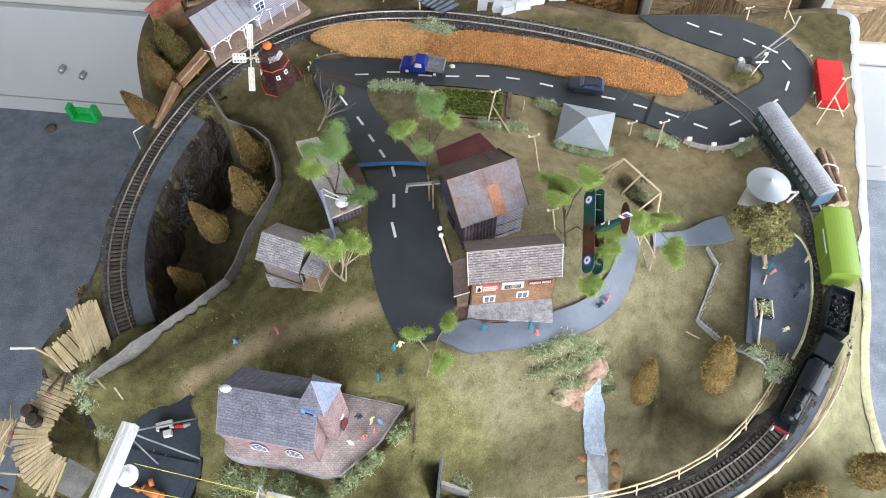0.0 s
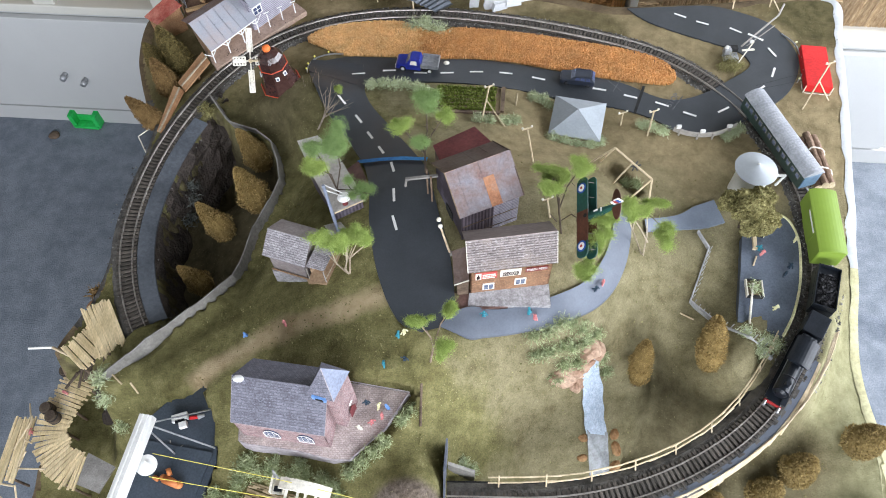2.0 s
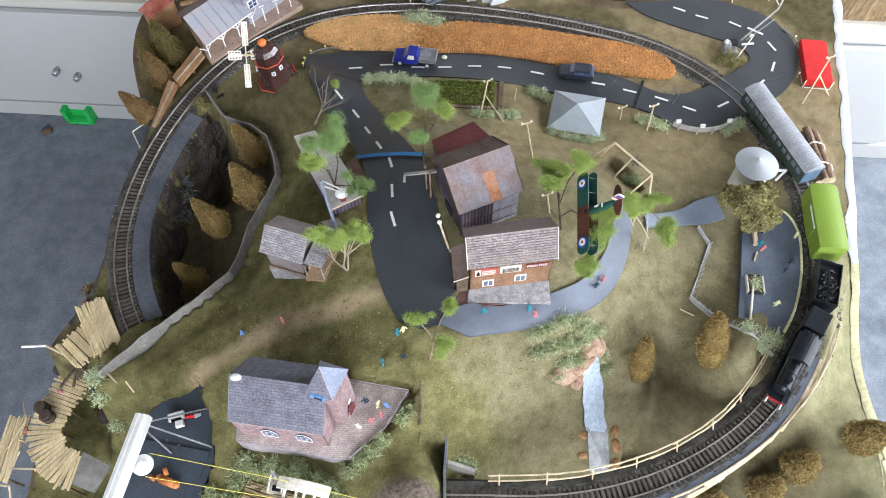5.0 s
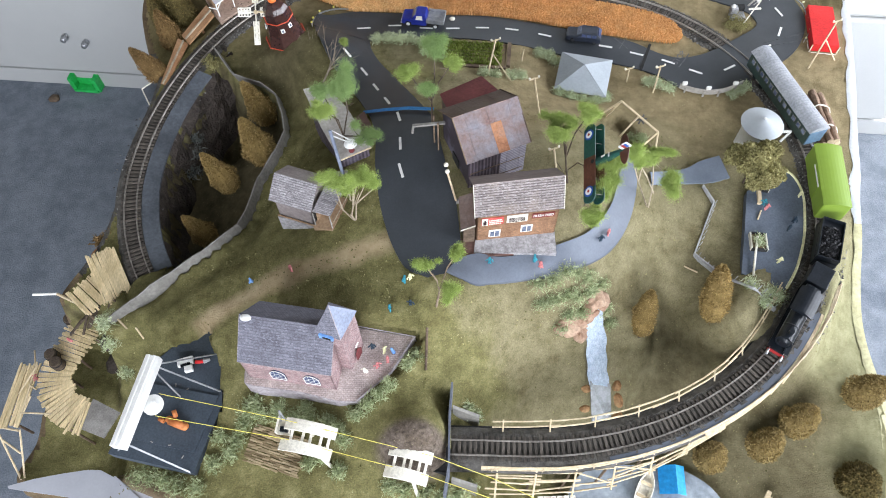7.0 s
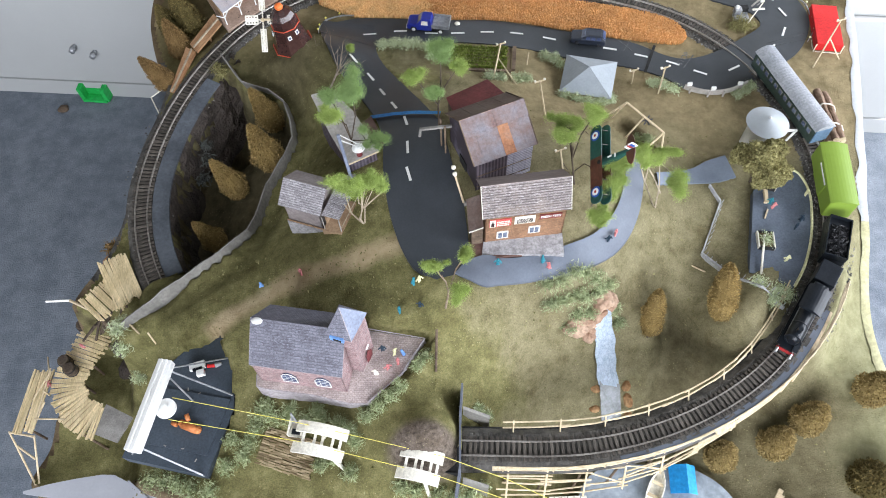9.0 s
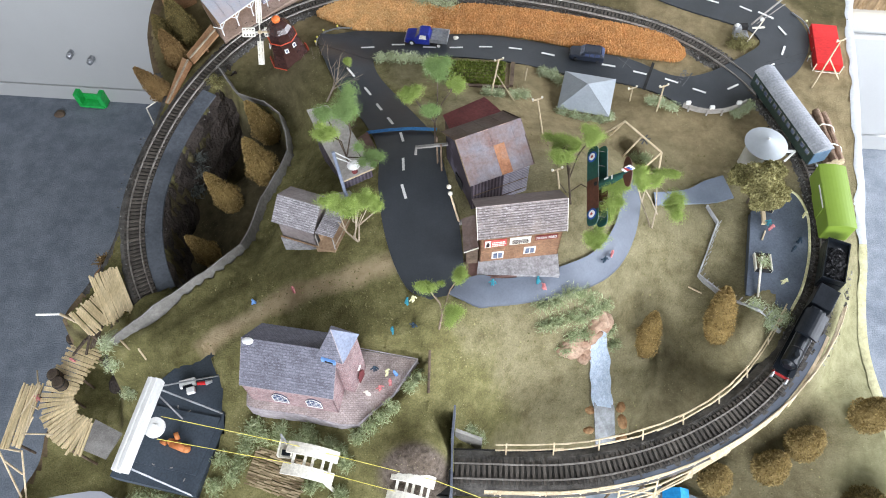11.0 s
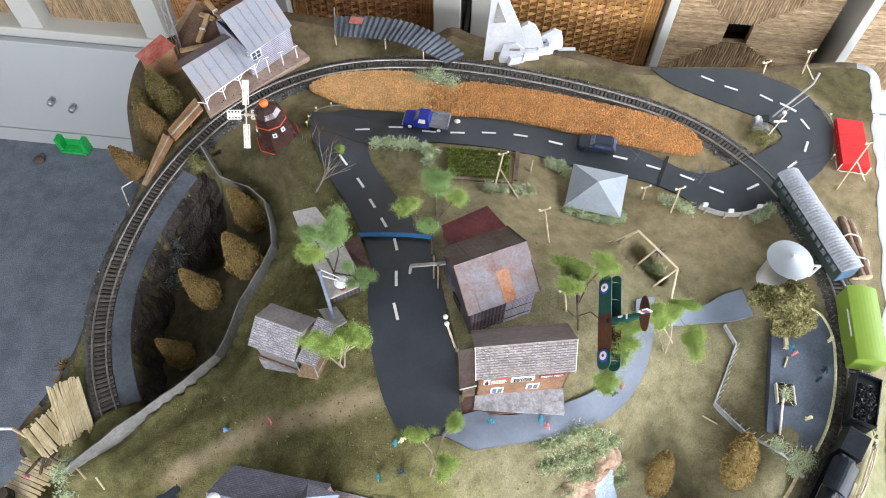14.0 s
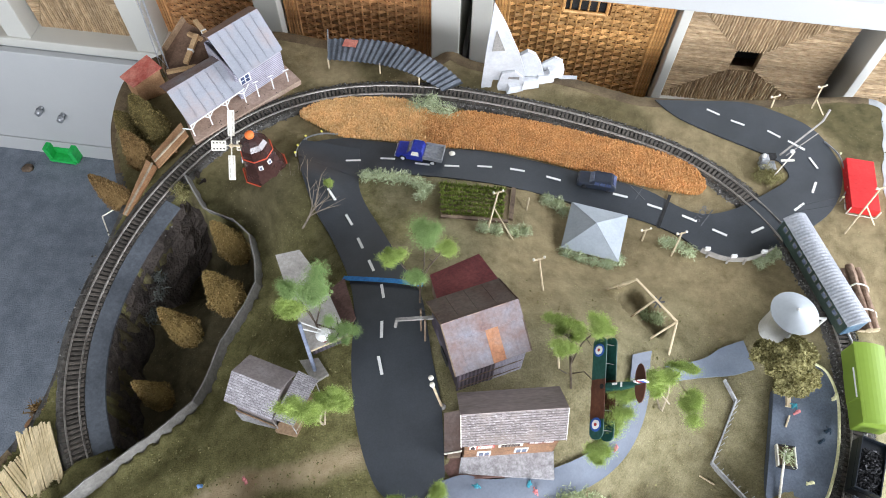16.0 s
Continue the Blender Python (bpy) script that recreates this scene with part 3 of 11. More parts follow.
PATH_N = [(0.001, 0.338), (0.035, 0.325), (0.057, 0.330), (0.101, 0.339), (0.144, 0.347), (0.192, 0.369), (0.227, 0.397), (0.250, 0.433), (0.263, 0.476), (0.267, 0.507), (0.272, 0.525)]
BOARD = [(-0.4725, 0.60), (-0.4735, 0.52), (-0.480, 0.462), (-0.496, 0.415), (-0.525, 0.372), (-0.548, 0.31), (-0.570, 0.21), (-0.573, 0.142), (-0.457, 0.15), (-0.362, 0.118), (-0.25, 0.065), (-0.1, 0.02),
         (0.1, -0.03), (0.35, -0.06), (0.54, -0.06), (0.555, 0.08), (0.563, 0.17), (0.572, 0.25), (0.578, 0.36), (0.592, 0.46), (0.618, 0.54), (0.639, 0.62), (0.659, 0.70), (0.679, 0.79), (0.699, 0.88), (0.715, 0.990),
         (0.52, 0.984), (0.349, 0.984), (0.295, 0.995), (0.206, 1.026), (0.067, 1.053), (0.02, 1.076), (-0.017, 1.058), (-0.10, 1.08), (-0.19, 1.096), (-0.29, 1.115), (-0.40, 1.09), (-0.50, 1.03), (-0.513, 0.93), (-0.488, 0.84), (-0.456, 0.775), (-0.455, 0.716), (-0.466, 0.65)]


TRAIL = [(-0.07, 0.384), (-0.117, 0.369), (-0.171, 0.355), (-0.224, 0.347), (-0.275, 0.326), (-0.309, 0.303)]


def board():
    step = 0.0045
    xs, ys = np.arange(-0.61, 0.72, step), np.arange(-0.07, 1.13, step)
    X, Y = np.meshgrid(xs, ys)
    Z = ground(X, Y)
    rng = np.random.default_rng(3)
    Z = Z + rng.normal(0, 0.0005, Z.shape)
    rim = spline(BOARD, 0.006, closed=True)
    calm = smooth(0.008, 0.04, away(rim[::2], X, Y))
    for a, b in ((RA_L, RA_R), (RB_U, RB_L), (PATH_S, PATH_N)):
        calm = np.where(inside(list(a) + list(b)[::-1], X, Y) | (away(a + b, X, Y) < 0.008), 0, calm)
    for i in range(Z.shape[0]):
        for j in range(Z.shape[1]):
            Z[i, j] += calm[i, j] * 0.004 * noise.noise((X[i, j] * 22, Y[i, j] * 22, 0.3)) * (1 if abs(Z[i, j] + 0.0085) > 0.003 else 0.1)
    keep = inside([tuple(p) for p in rim], X, Y)
    bm = BM()
    grid = {}
    for i in range(Z.shape[0]):
        for j in range(Z.shape[1]):
            if keep[i, j]:
                grid[i, j] = bm.verts.new((X[i, j], Y[i, j], Z[i, j]))
    for (i, j), v in list(grid.items()):
        q = [grid.get(k) for k in ((i, j), (i, j + 1), (i + 1, j + 1), (i + 1, j))]
        if all(q):
            bm.faces.new(q)
    worn = bm.verts.layers.float.new("worn")
    trail = spline(TRAIL, 0.004)
    vs = np.array([v.co for v in bm.verts])
    d = away(trail, vs[:, 0], vs[:, 1])
    for v, k in zip(bm.verts, d):
        v[worn] = float(np.clip(1.30 - k / 0.0145 + 0.55 * noise.noise(v.co * 45), 0, 1))
    x, y = vs[:, 0], vs[:, 1]
    wob = np.array([noise.noise(Vector((a * 14, b * 14, 0.7))) for a, b in zip(x, y)])
    moss = np.array([noise.noise(Vector((a * 11, b * 11, 3.1))) for a, b in zip(x, y)])
    fields = {"moss": np.clip(smooth(0.80, 0.90, y) * smooth(-0.1, 0.3, moss) * 0.7 + smooth(0.58, 0.66, x + 0.04 * wob) * smooth(0.84, 0.90, y) * 0.85 + smooth(0.40, 0.46, x) * smooth(0.93, 0.95, y) * 0.5, 0, 0.9),
              "pale": smooth(0.475, 0.56, x + 0.05 * wob + 0.10 * (y - 0.2)) * (1 - smooth(0.30, 0.5, y + 0.06 * wob)),
              "bare": np.maximum(smooth(0.74, 0.95, y + 0.05 * wob) * 0.85, smooth(-0.06, 0.16, x + 0.1 * wob) * smooth(0.52, 0.66, y + 0.05 * wob) * 0.78),
              # soil: dark earth; paints shade in gully and pit, both in ravine and hollow
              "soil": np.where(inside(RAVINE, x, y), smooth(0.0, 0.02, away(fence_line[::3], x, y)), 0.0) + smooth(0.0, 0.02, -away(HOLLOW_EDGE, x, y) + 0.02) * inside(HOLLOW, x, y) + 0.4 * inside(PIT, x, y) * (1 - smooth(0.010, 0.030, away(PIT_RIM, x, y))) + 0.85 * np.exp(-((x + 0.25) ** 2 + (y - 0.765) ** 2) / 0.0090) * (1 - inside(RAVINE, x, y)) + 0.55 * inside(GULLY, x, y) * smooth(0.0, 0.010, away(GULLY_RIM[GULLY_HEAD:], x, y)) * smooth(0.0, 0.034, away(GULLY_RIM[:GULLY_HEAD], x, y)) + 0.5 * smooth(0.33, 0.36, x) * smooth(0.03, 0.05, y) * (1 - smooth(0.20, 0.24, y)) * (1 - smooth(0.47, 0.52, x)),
              "ash": (1 - smooth(0.7, 1.1, np.hypot((x + 0.042) / 0.050, (y - 0.132) / 0.034) + 0.3 * wob))}
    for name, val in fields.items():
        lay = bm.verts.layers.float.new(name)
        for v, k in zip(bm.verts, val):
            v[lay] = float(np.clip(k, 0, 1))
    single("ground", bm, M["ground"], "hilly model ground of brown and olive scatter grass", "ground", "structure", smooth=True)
    # the rim, a rough plaster skirt that closes the ground's edge
    bm = BM()
    n = len(rim)
    c = rim.mean(0)
    rows = [[], [], [], []]
    for i, p in enumerate(rim):
        d = (rim[(i + 1) % n] - rim[i - 1])
        d = np.array([d[1], -d[0]]) / max(np.hypot(*d), 1e-6)
        w = 0.5 + 0.5 * noise.noise((p[0] * 12, p[1] * 12, 0))
        z = gz(*(p - d * 0.008))
        f = 0.15 if p[0] < -0.38 and 0.42 < p[1] < 0.80 else 1.0
        for k, (o, dz) in enumerate((((-0.008 + 0.006 * noise.noise((p[0] * 30, p[1] * 30, 4.0))) if p[0] > 0.5 else -0.014 if p[1] > 0.95 else -0.010, 0.0006 if p[0] > 0.5 or p[1] > 0.95 else -0.0035), (f * (0.004 + 0.002 * w), 0.0015), (f * (0.009 + 0.003 * w), -0.02), (f * 0.006, -0.262))):
            rows[k].append(bm.verts.new((*(p + d * o), (z + dz) if k < 3 else dz)))
    for a, b in zip(rows[:-1], rows[1:]):
        for i in range(n):
            bm.faces.new((a[i], a[(i + 1) % n], b[(i + 1) % n], b[i]))
    bm.faces.new(rows[-1][::-1])
    me = bm
    white = BM()
    for f in list(me.faces):
        c = f.calc_center_median()
        pale = len(f.verts) == 4 and c.y > 0.02 and c.x > (0.52 if c.y < 0.93 else 0.703)
        if pale:
            add(white, [v.co.copy() for v in f.verts], [tuple(range(len(f.verts)))])
            me.faces.remove(f)
    dark = BM()
    for f in list(me.faces):
        c = f.calc_center_median()
        if len(f.verts) == 4 and c.x < -0.36 and 0.40 < c.y < 0.83:
            add(dark, [v.co.copy() for v in f.verts], [(0, 1, 2, 3)])
            me.faces.remove(f)
    bmesh.ops.remove_doubles(dark, verts=dark.verts[:], dist=1e-5)
    single("board_edge", dark, M["ballast"], "dark edge of the board beside the track", "edge", "structure", smooth=True)
    bmesh.ops.remove_doubles(white, verts=white.verts[:], dist=1e-5)
    green = BM()
    for f in list(white.faces):
        c = f.calc_center_median()
        if c.y < 0.45 and c.x > 0.4:
            add(green, [v.co.copy() for v in f.verts], [tuple(range(len(f.verts)))])
            white.faces.remove(f)
    bmesh.ops.remove_doubles(green, verts=green.verts[:], dist=1e-5)
    single("board_edge", green, M["palegreen"], "pale green painted plaster edge of the board", "edge", "structure", smooth=True)
    single("board_edge", me, M["earth"], "rough dark earth edge round the layout board", "edge", "structure", smooth=True)
    return single("board_edge", white, M["plaster"], "rough white plaster edge of the layout board", "edge", "structure", smooth=True)


board()


def table():
    t = thing("table", "plain white table under the layout board", "table", pose(0.05, 0.5, -0.59))
    part("tabletop", box(BM(), (0.9, 0.7, 0.025), (0.03, 0.04, 0.300), bev=0.003), M["white"], t)
    for x in (-0.34, 0.40):
        for y in (-0.24, 0.32):
            part("leg", box(BM(), (0.045, 0.045, 0.300), (x, y, 0), bev=0.003), M["white"], t)


table()


# ---- roads and paths ----
def ribbon(name, left, right, lift, material, label, thick=0.0018, kind="structure", category="road", steps=90, across=14, parent=None):
    """A sheet of card between two edges that follows the ground."""
    a, b = spline(left, 0.004), spline(right, 0.004)
    u = np.linspace(0, 1, steps)
    A = np.stack([np.interp(u, np.linspace(0, 1, len(a)), a[:, k]) for k in (0, 1)], 1)
    B = np.stack([np.interp(u, np.linspace(0, 1, len(b)), b[:, k]) for k in (0, 1)], 1)
    bm = BM()
    rows = []
    for w in np.linspace(0, 1, across):
        p = A * (1 - w) + B * w
        z = ground(p[:, 0], p[:, 1])
        # card is stiff: it bridges the small dips
        for _ in range(4):
            z = np.convolve(np.pad(z, 3, "edge"), np.ones(7) / 7, "valid")
        z = np.maximum(z, ground(p[:, 0], p[:, 1]) - 0.0005) + lift + 0.0044 * np.exp(-((p[:, 0] - 0.485) ** 2 + (p[:, 1] - 0.762) ** 2) / 0.0045)
        rows.append([bm.verts.new((x, y, h)) for (x, y), h in zip(p, z)])
    low = [[bm.verts.new(v.co - Vector((0, 0, thick + 0.003))) for v in r] for r in (rows[0], rows[-1])]
    for r, s in zip(rows[:-1], rows[1:]):
        for i in range(steps - 1):
            bm.faces.new((r[i], s[i], s[i + 1], r[i + 1]))
    for r, s in ((rows[0], low[0]), (low[1], rows[-1])):
        for i in range(steps - 1):
            bm.faces.new((r[i], r[i + 1], s[i + 1], s[i]))
    bmesh.ops.recalc_face_normals(bm, faces=bm.faces[:])
    if parent:
        return part(name, bm, material, parent, label, smooth=False)
    return single(name, bm, material, label, category, kind)


ribbon("road", RA_L, RA_R, 0.0022, M["road"], "dark card road through the village, wide at its end")
ribbon("road", RB_U, RB_L, 0.0026, M["road"], "dark card road with a level crossing and dashed line", steps=200)
ribbon("path", PATH_S, PATH_N, 0.006, M["path"], "blue-grey card footpath round the shop", category="path")
ribbon("path", [(0.291, 0.511), (0.348, 0.532), (0.380, 0.552), (0.412, 0.565)], [(0.29, 0.492), (0.345, 0.507), (0.39, 0.516), (0.42, 0.526)], 0.003, M["path_sheen"], "blue-grey card slab beside the tree, lightened for its sheen", category="path")


def flat_mark(bm, x, y, dx, dy, length, width, lift):
    d = Vector((dx, dy)).normalized()
    n = Vector((-d.y, d.x))
    c = []
    for a, b in ((-1, -1), (1, -1), (1, 1), (-1, 1)):
        p = Vector((x, y)) + d * a * length / 2 + n * b * width / 2
        c.append((p.x, p.y, gz(p.x, p.y) + lift))
    slab(bm, c, 0.0004)


DASH_A = [(-0.143, 0.755), (-0.115, 0.712), (-0.095, 0.667), (-0.076, 0.623), (-0.058, 0.578), (-0.055, 0.523), (-0.054, 0.479)]
DASH_B = [(-0.122, 0.835), (-0.071, 0.842), (-0.019, 0.832), (0.025, 0.830), (0.074, 0.832), (0.123, 0.829), (0.177, 0.818), (0.275, 0.793), (0.323, 0.774), (0.371, 0.755), (0.411, 0.732), (0.466, 0.737), (0.537, 0.780), (0.569, 0.817), (0.579, 0.863), (0.53, 0.918), (0.477, 0.939), (0.442, 0.960)]
for k, row in enumerate((DASH_A, DASH_B)):
    for i, (x, y) in enumerate(row):
        (x0, y0), (x1, y1) = row[max(i - 1, 0)], row[min(i + 1, len(row) - 1)]
        bm = BM()
        if k and i == 10:
            x0, y0, x1, y1 = x - 2, y + 1, x, y
        if k and i == 11:
            x0, y0, x1, y1 = x, y, x + 2, y + 1
        if not k and i == 6:
            x0, y0, x1, y1 = x - 0.2, y + 1, x + 0.05, y
        flat_mark(bm, x, y, x1 - x0, y1 - y0, 0.022, 0.0035, 0.0046 if not k else 0.0038 + 0.0044 * math.exp(-((x - 0.485) ** 2 + (y - 0.762) ** 2) / 0.0045))
        single("road_dash", bm, M["white"], "white painted dash on the dark road", "road marking", "structure", group="dashes of the road")
bm = BM()
for (x0, y0), (x1, y1) in zip([(-0.106, 0.606), (-0.08, 0.599), (-0.045, 0.5925)], [(-0.08, 0.599), (-0.045, 0.5925), (-0.010, 0.586)]):
    flat_mark(bm, (x0 + x1) / 2, (y0 + y1) / 2, x1 - x0, y1 - y0, 0.037, 0.007, 0.0065)
single("road_line", bm, M["sky"], "bright blue tape strip across the road", "road marking", "structure")


# ---- railway ----
def rail_mesh(off):
    bm = BM()
    prof = [(-0.0011, -0.0025), (0.0011, -0.0025), (0.0004, -0.0012), (0.0006, 0.0), (-0.0006, 0.0), (-0.0004, -0.0012)]
    rings = []
    for p, s in zip(line, side):
        rings.append([bm.verts.new((*(p + s * (off + u)), z)) for u, z in prof])
    n, k = len(rings), len(prof)
    for i in range(n):
        for j in range(k):
            bm.faces.new((rings[i][j], rings[i][(j + 1) % k], rings[(i + 1) % n][(j + 1) % k], rings[(i + 1) % n][j]))
    bmesh.ops.recalc_face_normals(bm, faces=bm.faces[:])
    return bm


def railway():
    t = thing("railway_track", "model railway track with nickel rails on dark sleepers", "railway track", pose(0, 0, 0))
    for off in (-0.0088, 0.0088):
        part("rail", rail_mesh(off), M["rail"], t)
    # the bed: dark shoulders of ballast
    bm = BM()
    rng = np.random.default_rng(1)
    rows = []
    for i, (p, s) in enumerate(zip(line, side)):
        rows.append([bm.verts.new((*(p + s * o), z + rng.normal(0, 0.0004))) for o, z in ((-0.027, -0.0125), (-0.019, -0.0062), (-0.008, -0.0052), (0.008, -0.0052), (0.019, -0.0062), (0.027, -0.0125))])
    for i in range(len(rows)):
        a, b = rows[i], rows[(i + 1) % len(rows)]
        for j in range(5):
            bm.faces.new((a[j], a[j + 1], b[j + 1], b[j]))
    bmesh.ops.recalc_face_normals(bm, faces=bm.faces[:])
    part("track_bed", bm, M["ballast"], t, "dark ballast bed")
    # loose stones
    verts, faces = [], []
    tet = [(1, 0, -0.5), (-0.6, 0.9, -0.5), (-0.6, -0.9, -0.5), (0.1, 0, 0.9)]
    n = len(line)
    for k in range(36000):
        i = int(rng.integers(n))
        y = line[i][1]
        if I_TUNNEL_IN < i < I_BRIDGE_END or (y < 0.85 and line[i][0] < -0.2 and rng.random() < 0.93):
            continue
        o = rng.choice([-1, 1]) * (0.0108 + 0.030 * rng.random() ** 1.3) if rng.random() < 0.62 else rng.uniform(-0.0085, 0.0085)
        p = line[i] + side[i] * o + way[i] * rng.uniform(-0.003, 0.003)
        z = (-0.0042 if abs(o) < 0.009 else -0.0055) - max(0, abs(o) - 0.0185) * 0.55
        s, a = rng.uniform(0.0009, 0.0022), rng.uniform(0, 6.28)
        q = len(verts)
        ca, sa = math.cos(a), math.sin(a)
        for x, yy, zz in tet:
            verts.append((p[0] + s * (x * ca - yy * sa), p[1] + s * (x * sa + yy * ca), z + s * zz * 0.8))
        faces += [(q, q + 1, q + 3), (q + 1, q + 2, q + 3), (q + 2, q, q + 3)]
    me = bpy.data.meshes.new("ballast")
    me.from_pydata(verts, [], faces)
    me.materials.append(M["stone"])
    ob = new("ballast", me)
    ob.parent = t
    tagged(ob, "loose grey ballast stones", kind="stuff")
    return t


track = railway()


def sleepers():
    bm = box(BM(), (0.0285, 0.0036, 0.0022), (0, 0, -0.0022))
    me = mesh_of(bm, "sleeper", M["sleeper"])
    far = BM()
    made = 0
    for i, (p, w) in enumerate(zip(line, way)):
        a = math.degrees(math.atan2(w[1], w[0])) + 90
        m = pose(p[0], p[1], -0.0024, 0, 0, a)
        if I_TUNNEL_IN + 3 < i < I_TUNNEL_OUT - 3 or p[1] > 0.9 or made >= 296:
            box(far, (0.0285, 0.0036, 0.0022), (0, 0, -0.0022), m)
        else:
            ob = new("sleeper", me)
            ob.parent, ob.matrix_basis = track, m
            made += 1
    tagged(part("far_sleeper", far, M["sleeper"], track), kind="stuff")


# ---- the room ----
UNIT = pose(0, 1.18, 0, 0, 0, -6.62)          # the shelving's front: x along it, y into it


def room():
    def wall(name, size, at, label):
        single(name, box(BM(), size, at), M["wallpaint"], label, "wall", "structure")
    single("floor", box(BM(), (4.4, 4.6, 0.05), (0, 0.1, -0.64)), M["carpet"], "blue-grey short-pile carpet floor", "floor", "structure")
    single("ceiling", box(BM(), (4.4, 4.6, 0.05), (0, 0.1, 1.85)), M["wallpaint"], "plain pale ceiling", "ceiling", "structure")
    wall("wall_north", (4.4, 0.1, 2.44), (0, 2.0, -0.59), "plain pale wall behind the shelving")
    wall("wall_west", (0.1, 3.9, 2.44), (-2.0, 0.0, -0.59), "plain pale wall")
    # east wall and south wall with a window opening each, the south one assumed
    def pierced(name, m, span, lo, hi, z0, z1):
        bm = BM()
        a, b = span
        box(bm, (lo - a, 0.1, 2.44), ((lo + a) / 2, 0, -0.59), m)
        box(bm, (b - hi, 0.1, 2.44), ((hi + b) / 2, 0, -0.59), m)
        box(bm, (hi - lo, 0.1, z0 + 0.59), ((lo + hi) / 2, 0, -0.59), m)
        box(bm, (hi - lo, 0.1, 1.85 - z1), ((lo + hi) / 2, 0, z1), m)
        single(name, bm, M["wallpaint"], "plain pale wall with a large window opening", "wall", "structure")
        w = thing("window_1" if name.endswith("east") else "window_2", "large window with white frame", "window", m, kind="structure")
        for x in (lo + 0.025, (lo + hi) / 2, hi - 0.025):
            part("window_frame", box(BM(), (0.05, 0.05, z1 - z0), (x, 0.02, z0)), M["white"], w)
    pierced("wall_east", pose(2.0, 0, 0, 0, 0, 90), (-1.95, 1.95), -0.85, 1.45, -0.05, 1.3)
    pierced("wall_south", pose(0, -2.0, 0, 0, 0, 0), (-1.95, 1.95), -1.3, 1.0, 0.3, 1.6)


room()


def weave_mat(name, c1, c2, c3, scale, axis):
    m, t, b = node_mat(name, 0.65, 0, 0.35)
    st = (3, 1, 1) if axis == 0 else (1, 1, 3)
    n = noise_of(t, scale, 4, 0.7, stretch=st)
    col = ramp(t, n, [(0.3, c1), (0.5, c2), (0.7, c3)])
    own = t.nodes.new("ShaderNodeObjectInfo").outputs["Random"]
    col = mix(t, 1.0, col, ramp(t, own, [(0, (0.75, 0.75, 0.75)), (1, (1.2, 1.2, 1.2))]), "MULTIPLY")
    t.links.new(col, b.inputs["Base Color"])
    bump(t, b, n, 0.8, 0.002)
    return m


M["grass_h"] = weave_mat("seagrass_rows", (0.25, 0.165, 0.088), (0.39, 0.275, 0.158), (0.53, 0.40, 0.25), 60, 2)
M["grass_dark"] = rough_mat("inner_seagrass", (0.24, 0.16, 0.085), (0.38, 0.265, 0.15), 60, 400, 0.9)
M["grass_v"] = weave_mat("seagrass_columns", (0.25, 0.165, 0.088), (0.39, 0.275, 0.158), (0.53, 0.40, 0.25), 60, 0)
M["cane"] = rough_mat("golden_cane", (0.42, 0.20, 0.06), (0.70, 0.40, 0.15), 60, 300, 0.5, own=0.3, spec=0.4)
M["cane_red"] = rough_mat("reddish_cane", (0.34, 0.15, 0.055), (0.58, 0.31, 0.13), 60, 300, 0.5, own=0.3, spec=0.4)


def cabinet(name, x0, x1, posts, z_top, doors):
    """A white unit: cupboards with plain doors below, open compartments above. Local x along the front."""
    c = thing(name, "white painted shelving unit with cupboards below open compartments", "shelving unit", UNIT @ pose((x0 + x1) / 2, 0, -0.59), group="shelving units")
    mid = (x0 + x1) / 2
    part("base", box(BM(), (x1 - x0, 0.40, 0.37), (0, 0.21, 0), bev=0.002), M["gloss"], c)
    part("skirting", box(BM(), (x1 - x0, 0.012, 0.05), (0, 0.003, 0), bev=0.002), M["gloss"], c)
    part("shelf", box(BM(), (x1 - x0, 0.41, 0.022), (0, 0.205, 0.372), bev=0.003), M["cream"], c)
    part("back", box(BM(), (x1 - x0, 0.02, 0.9), (0, 0.41, 0.394)), M["cream"], c)
    part("shelf", box(BM(), (x1 - x0, 0.41, 0.05), (0, 0.205, z_top + 0.59), bev=0.003), M["gloss"], c)
    for a, b in posts:
        part("post", box(BM(), (b - a, 0.40, z_top + 0.59 - 0.394), ((a + b) / 2 - mid, 0.205, 0.394), bev=0.002), M["cream"], c)
    for a, b in doors:
        d = part("door", box(BM(), (b - a - 0.004, 0.016, 0.30), ((a + b) / 2 - mid, 0.0, 0.062), bev=0.002), M["gloss"], c)
    return c


left_unit = cabinet("shelving_unit", -1.55, 0.045, [(-1.22, -1.17), (-0.895, -0.845), (-0.62, -0.575), (-0.345, -0.300), (-0.016, 0.036)], 0.33, [(-1.54, 0.04)])
right_unit = cabinet("shelving_unit", 0.055, 1.25, [(0.056, 0.092), (0.41, 0.427), (0.745, 0.762), (1.1, 1.12)], 0.047, [(0.06, 0.4), (0.4, 0.75), (0.75, 1.1)])
for x in (-0.918, -0.873):
    bm = BM()
    cone(bm, 0.006, 0.005, 0.012, m=UNIT @ pose(x, -0.006, -0.401 if x < -0.9 else -0.417, 90, 0, 0), seg=16)
    cone(bm, 0.008, 0.007, 0.012, m=UNIT @ pose(x, -0.018, -0.401 if x < -0.9 else -0.417, 90, 0, 0), seg=16)
    part("knob", bm, M["steel"], left_unit, "small round steel knob", world=True, smooth=True)


def panel_with_hole(w, h, hx, hz, a):
    bm = BM()
    for x0, x1, z0, z1 in ((-w / 2, hx - a, 0, h), (hx + a, w / 2, 0, h), (hx - a, hx + a, 0, hz - a), (hx - a, hx + a, hz + a, h)):
        box(bm, (x1 - x0, 0.011, z1 - z0), ((x0 + x1) / 2, 0.0062, z0))
    return bm


